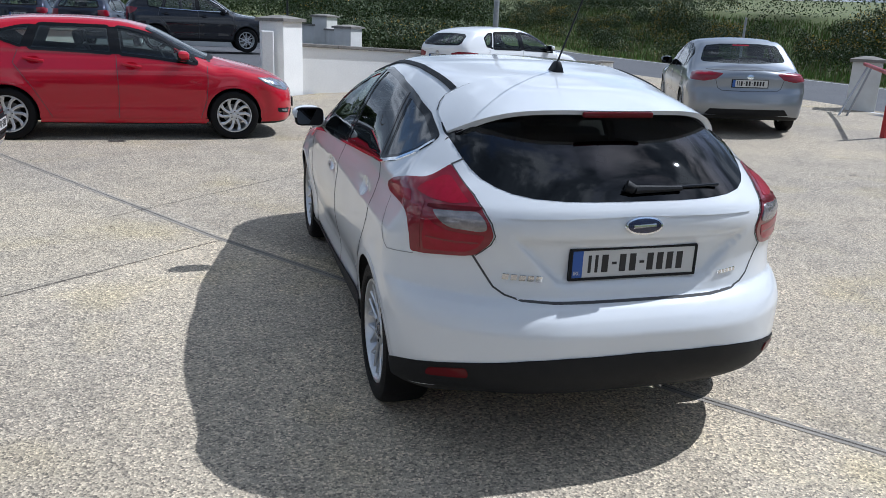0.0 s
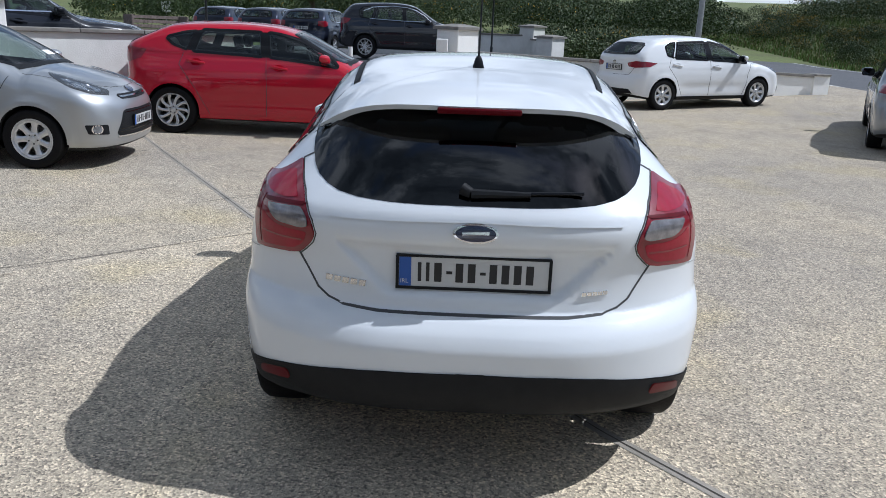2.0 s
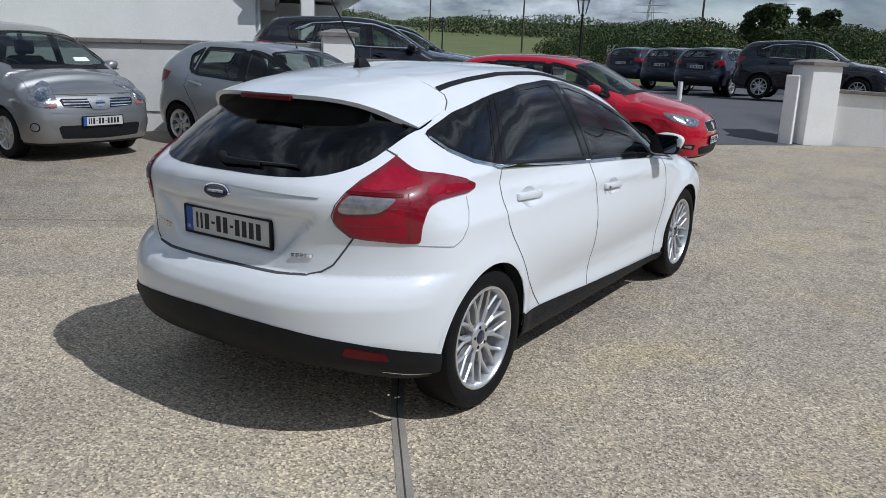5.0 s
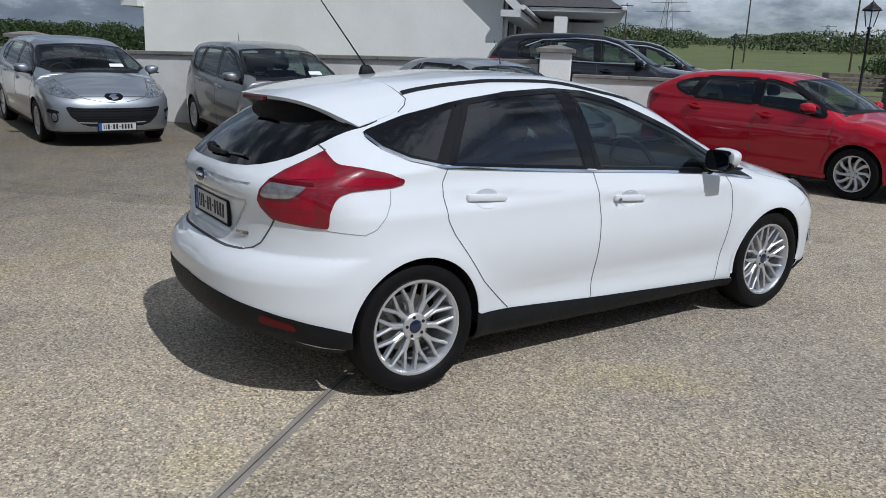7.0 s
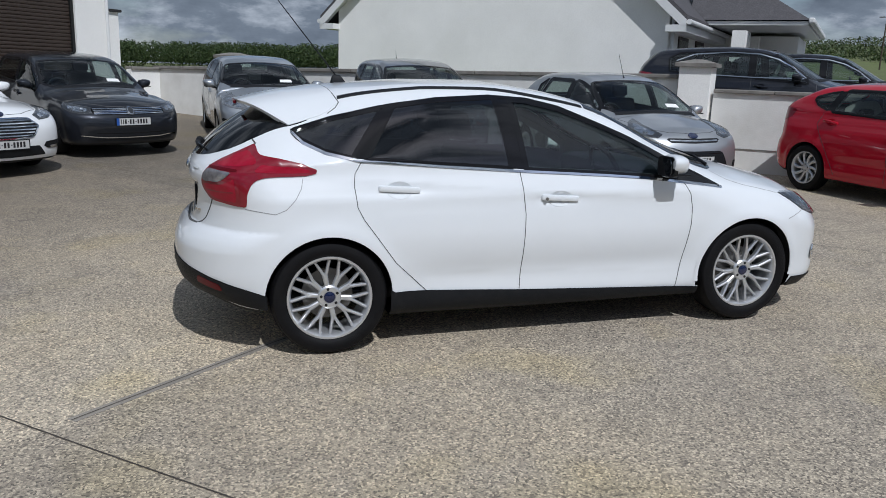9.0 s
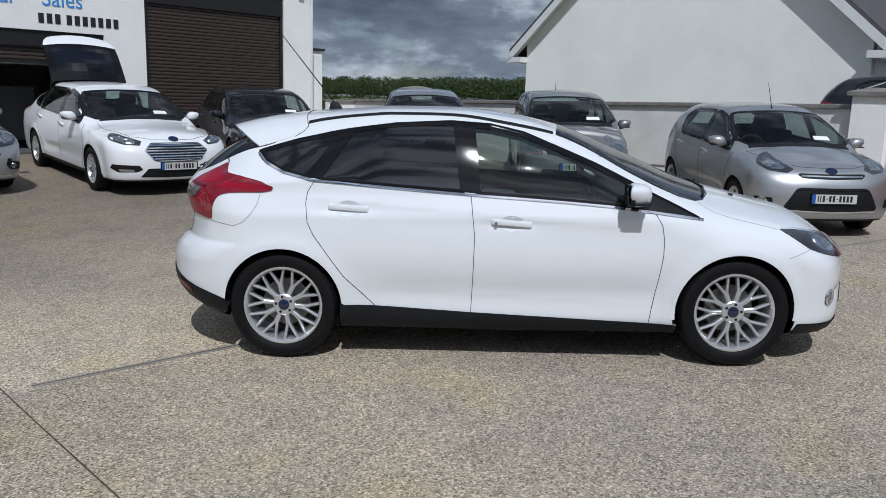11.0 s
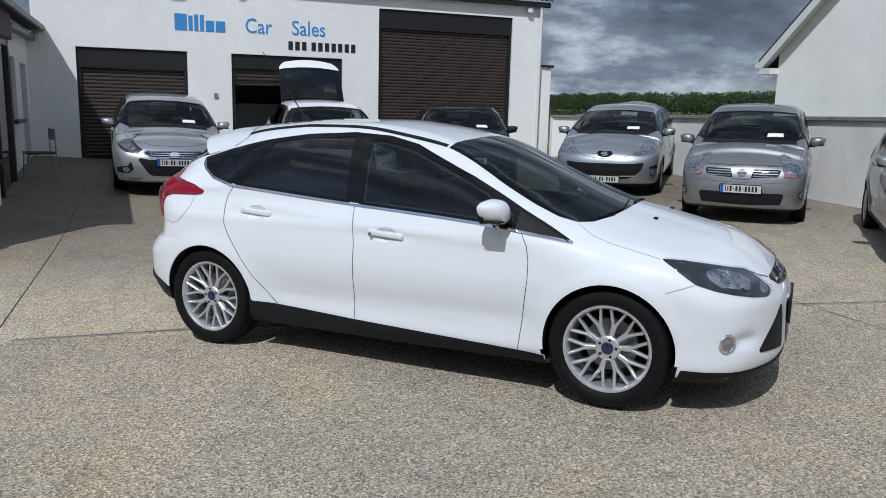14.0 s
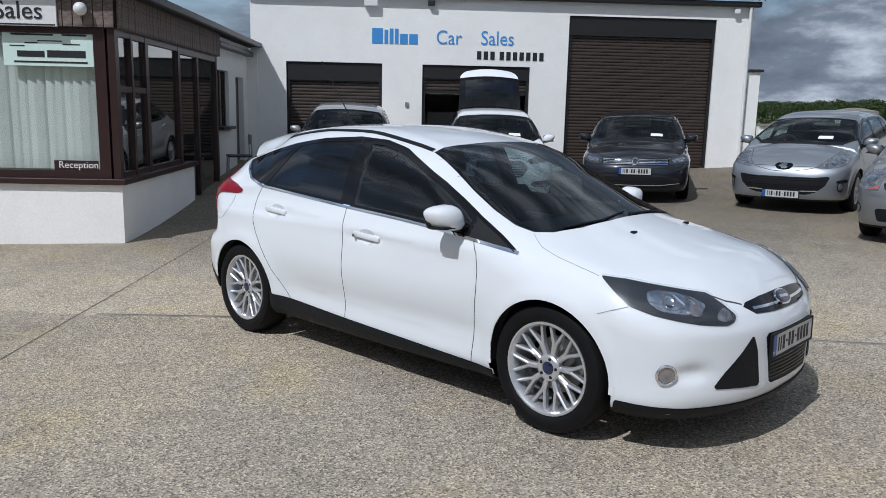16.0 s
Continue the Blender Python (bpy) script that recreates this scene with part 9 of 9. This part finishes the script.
white_gate, _ = make_car("white_liftback", sheet(PAINT_WHITE_B, 2.85, 0.95, 1.07, 0.926, 1.48, 0.97, 1.0, 0.80, 1.10, 0.3, "sedan", W16, deck=1.06, face=face_bars, lamp_mat=LAMP_CASE,
         lamp=L((0.83, yf - 0.56, 0.84), (0.76, yf - 0.40, 0.83), (0.62, yf - 0.24, 0.80), (0.48, yf - 0.13, 0.76), (0.50, yf - 0.13, 0.71), (0.68, yf - 0.24, 0.72), (0.80, yf - 0.42, 0.77))),
         "white liftback with its tailgate raised by the garage door", stand(-7.39, -5.94, 43))
raised_tailgate(white_gate, -1.28, 1.43, 0.66, 1.02, 46)
yf = 2.77 / 2 + 0.92
make_car("silver_saloon", sheet(PAINT_SILVER, 2.77, 0.92, 1.05, 0.907, 1.47, 0.97, 1.0, 0.80, 1.1, 0.3, "sedan", W16, face=face_hex, lamp_mat=LAMP_CASE, bowls=((0.66, 0.74), (0.34, 0.55)),
         lamp=L((0.80, yf - 0.62, 0.90), (0.74, yf - 0.45, 0.87), (0.60, yf - 0.26, 0.80), (0.46, yf - 0.15, 0.72), (0.52, yf - 0.15, 0.66), (0.68, yf - 0.26, 0.68), (0.79, yf - 0.46, 0.78))),
         "silver saloon parked nose out before a closed shutter", stand(-6.0, -8.45, 48))
yr = -2.81 / 2 - 0.97
saloon = sheet(PAINT_GREY_BLUE, 2.81, 0.92, 0.97, 0.913, 1.43, 0.93, 0.97, 0.76, 0.95, 0.2, "sedan", W16, deck=1.02, sheet_paper=False,
               tail=L((0.40, yr + 0.06, 0.945), (0.62, yr + 0.12, 0.965), (0.80, yr + 0.32, 0.955), (0.84, yr + 0.44, 0.93), (0.82, yr + 0.34, 0.84), (0.66, yr + 0.14, 0.825), (0.50, yr + 0.07, 0.86)))
saloon["back_glass"] = rounded(mirrored([(0, 1.352), (0.30, 1.348), (0.535, 1.322), (0.575, 1.29), (0.645, 1.11), (0.62, 1.085), (0.3, 1.068), (0, 1.062)]), 0.012)
saloon["back_band"], saloon["frit"] = 0.014, True
saloon["patches"] += [("brake_light", "rear", [(-0.13, 1.318), (0.13, 1.318), (0.13, 1.333), (-0.13, 1.333)], LAMP_BRIGHT_RED, 0.03, 0.008),
                      ("tail_lamp_bar", "corner_rear", [(0.50, yr + 0.07, 0.935), (0.64, yr + 0.12, 0.945), (0.78, yr + 0.3, 0.94), (0.78, yr + 0.3, 0.915), (0.64, yr + 0.12, 0.915), (0.54, yr + 0.08, 0.915)], LAMP_BRIGHT_RED, 0.03, 0.010)]
saloon["lines"] = [k for k in saloon["lines"] if k[1] != "rear"]
saloon["lines"] += [("panel_gap", "rear", [(-0.50, 0.86), (-0.46, 0.73), (-0.40, 0.695), (0, 0.685), (0.40, 0.695), (0.46, 0.73), (0.50, 0.86)], False, 0.004, GAP),
                    ("lip_edge", "rear", [(-0.60, 0.985), (0, 1.0), (0.60, 0.985)], False, 0.003, GAP)]
saloon["plates"] = [("front", 0.45), ("rear", 0.805)]
make_car("grey_saloon", saloon, "blue-silver saloon seen from behind, near the road", stand(7.3, 7.95, 65))
yr = -2.493 / 2 - 0.72
make_car("white_hatchback", sheet(PAINT_WHITE_B, 2.493, 0.83, 0.72, 0.868, 1.47, 0.97, 1.0, 0.80, 1.12, 0.28, "hatch", (0.31, 0.205, 0.2, "seven"), glass_top=0.50, sheet_paper=False,
         tail=L((0.42, yr + 0.08, 0.93), (0.62, yr + 0.14, 0.97), (0.76, yr + 0.30, 0.96), (0.83, yr + 0.52, 0.93), (0.80, yr + 0.36, 0.86), (0.62, yr + 0.13, 0.84), (0.46, yr + 0.08, 0.86))),
         "white small hatchback parked beside the road wall", stand(4.8, 12.9, 25))
SUVW = (0.35, 0.235, 0.23, "double")


def suv(paint_m, name, label, x, y, heading, z, H=1.66, clone=None, tall=1.0):
    if clone is not None:
        c = copy_thing(clone, pose(x, y, z, 0, 0, heading - 90) @ Matrix.Diagonal((1, 1, tall, 1)))
        return tagged(c, label)
    s = sheet(paint_m, 2.68, 0.90, 0.92, 0.935, H, 1.10, 1.13, 0.95, 1.05, 0.25, "hatch", SUVW, base=0.10, glass_top=0.45, sheet_paper=False, lip=TRIM, grille=(0.72, 0.92, 0.40, 0.48), low=(0.36, 0.50, 0.5, 0.6))
    s["mesh"] = 0.055
    s["lines"].append(("window_chrome", "side", [(0.78, 1.135), (0.55, 1.31), (0.30, 1.44), (0.0, 1.52), (-0.5, 1.545), (-1.1, 1.50), (-1.40, 1.38)], False, 0.008, CHROME))
    s["lines"].append(("window_chrome", "side", [(0.75, 1.13), (0.0, 1.125), (-1.2, 1.165)], False, 0.008, CHROME))
    c, _ = make_car(name, s, label, pose(x, y, z, 0, 0, heading - 90))
    return c


blk = suv(PAINT_BLACK, "black_suv", "black sports utility car with chrome window trim above the wall", -7.26, 7.66, 44, 0.50)
suv(None, "black_suv", "black sports utility car beyond its neighbour", -8.9, 10.6, 44, 0.52, clone=blk)
suv(None, "black_suv", "black sports utility car side-on in the upper yard", -2.0, 22.3, 4, 0.62, clone=blk, tall=1.07)
dk = suv(PAINT_BLUE, "blue_suv", "dark blue sports utility car parked in a row", -5.2, 24.6, 80, 0.56, H=1.62)
suv(None, "blue_suv", "dark blue sports utility car parked in a row", -7.45, 27.4, 80, 0.58, clone=dk)
suv(None, "blue_suv", "dark blue sports utility car parked in a row", -9.8, 29.4, 80, 0.6, clone=dk)
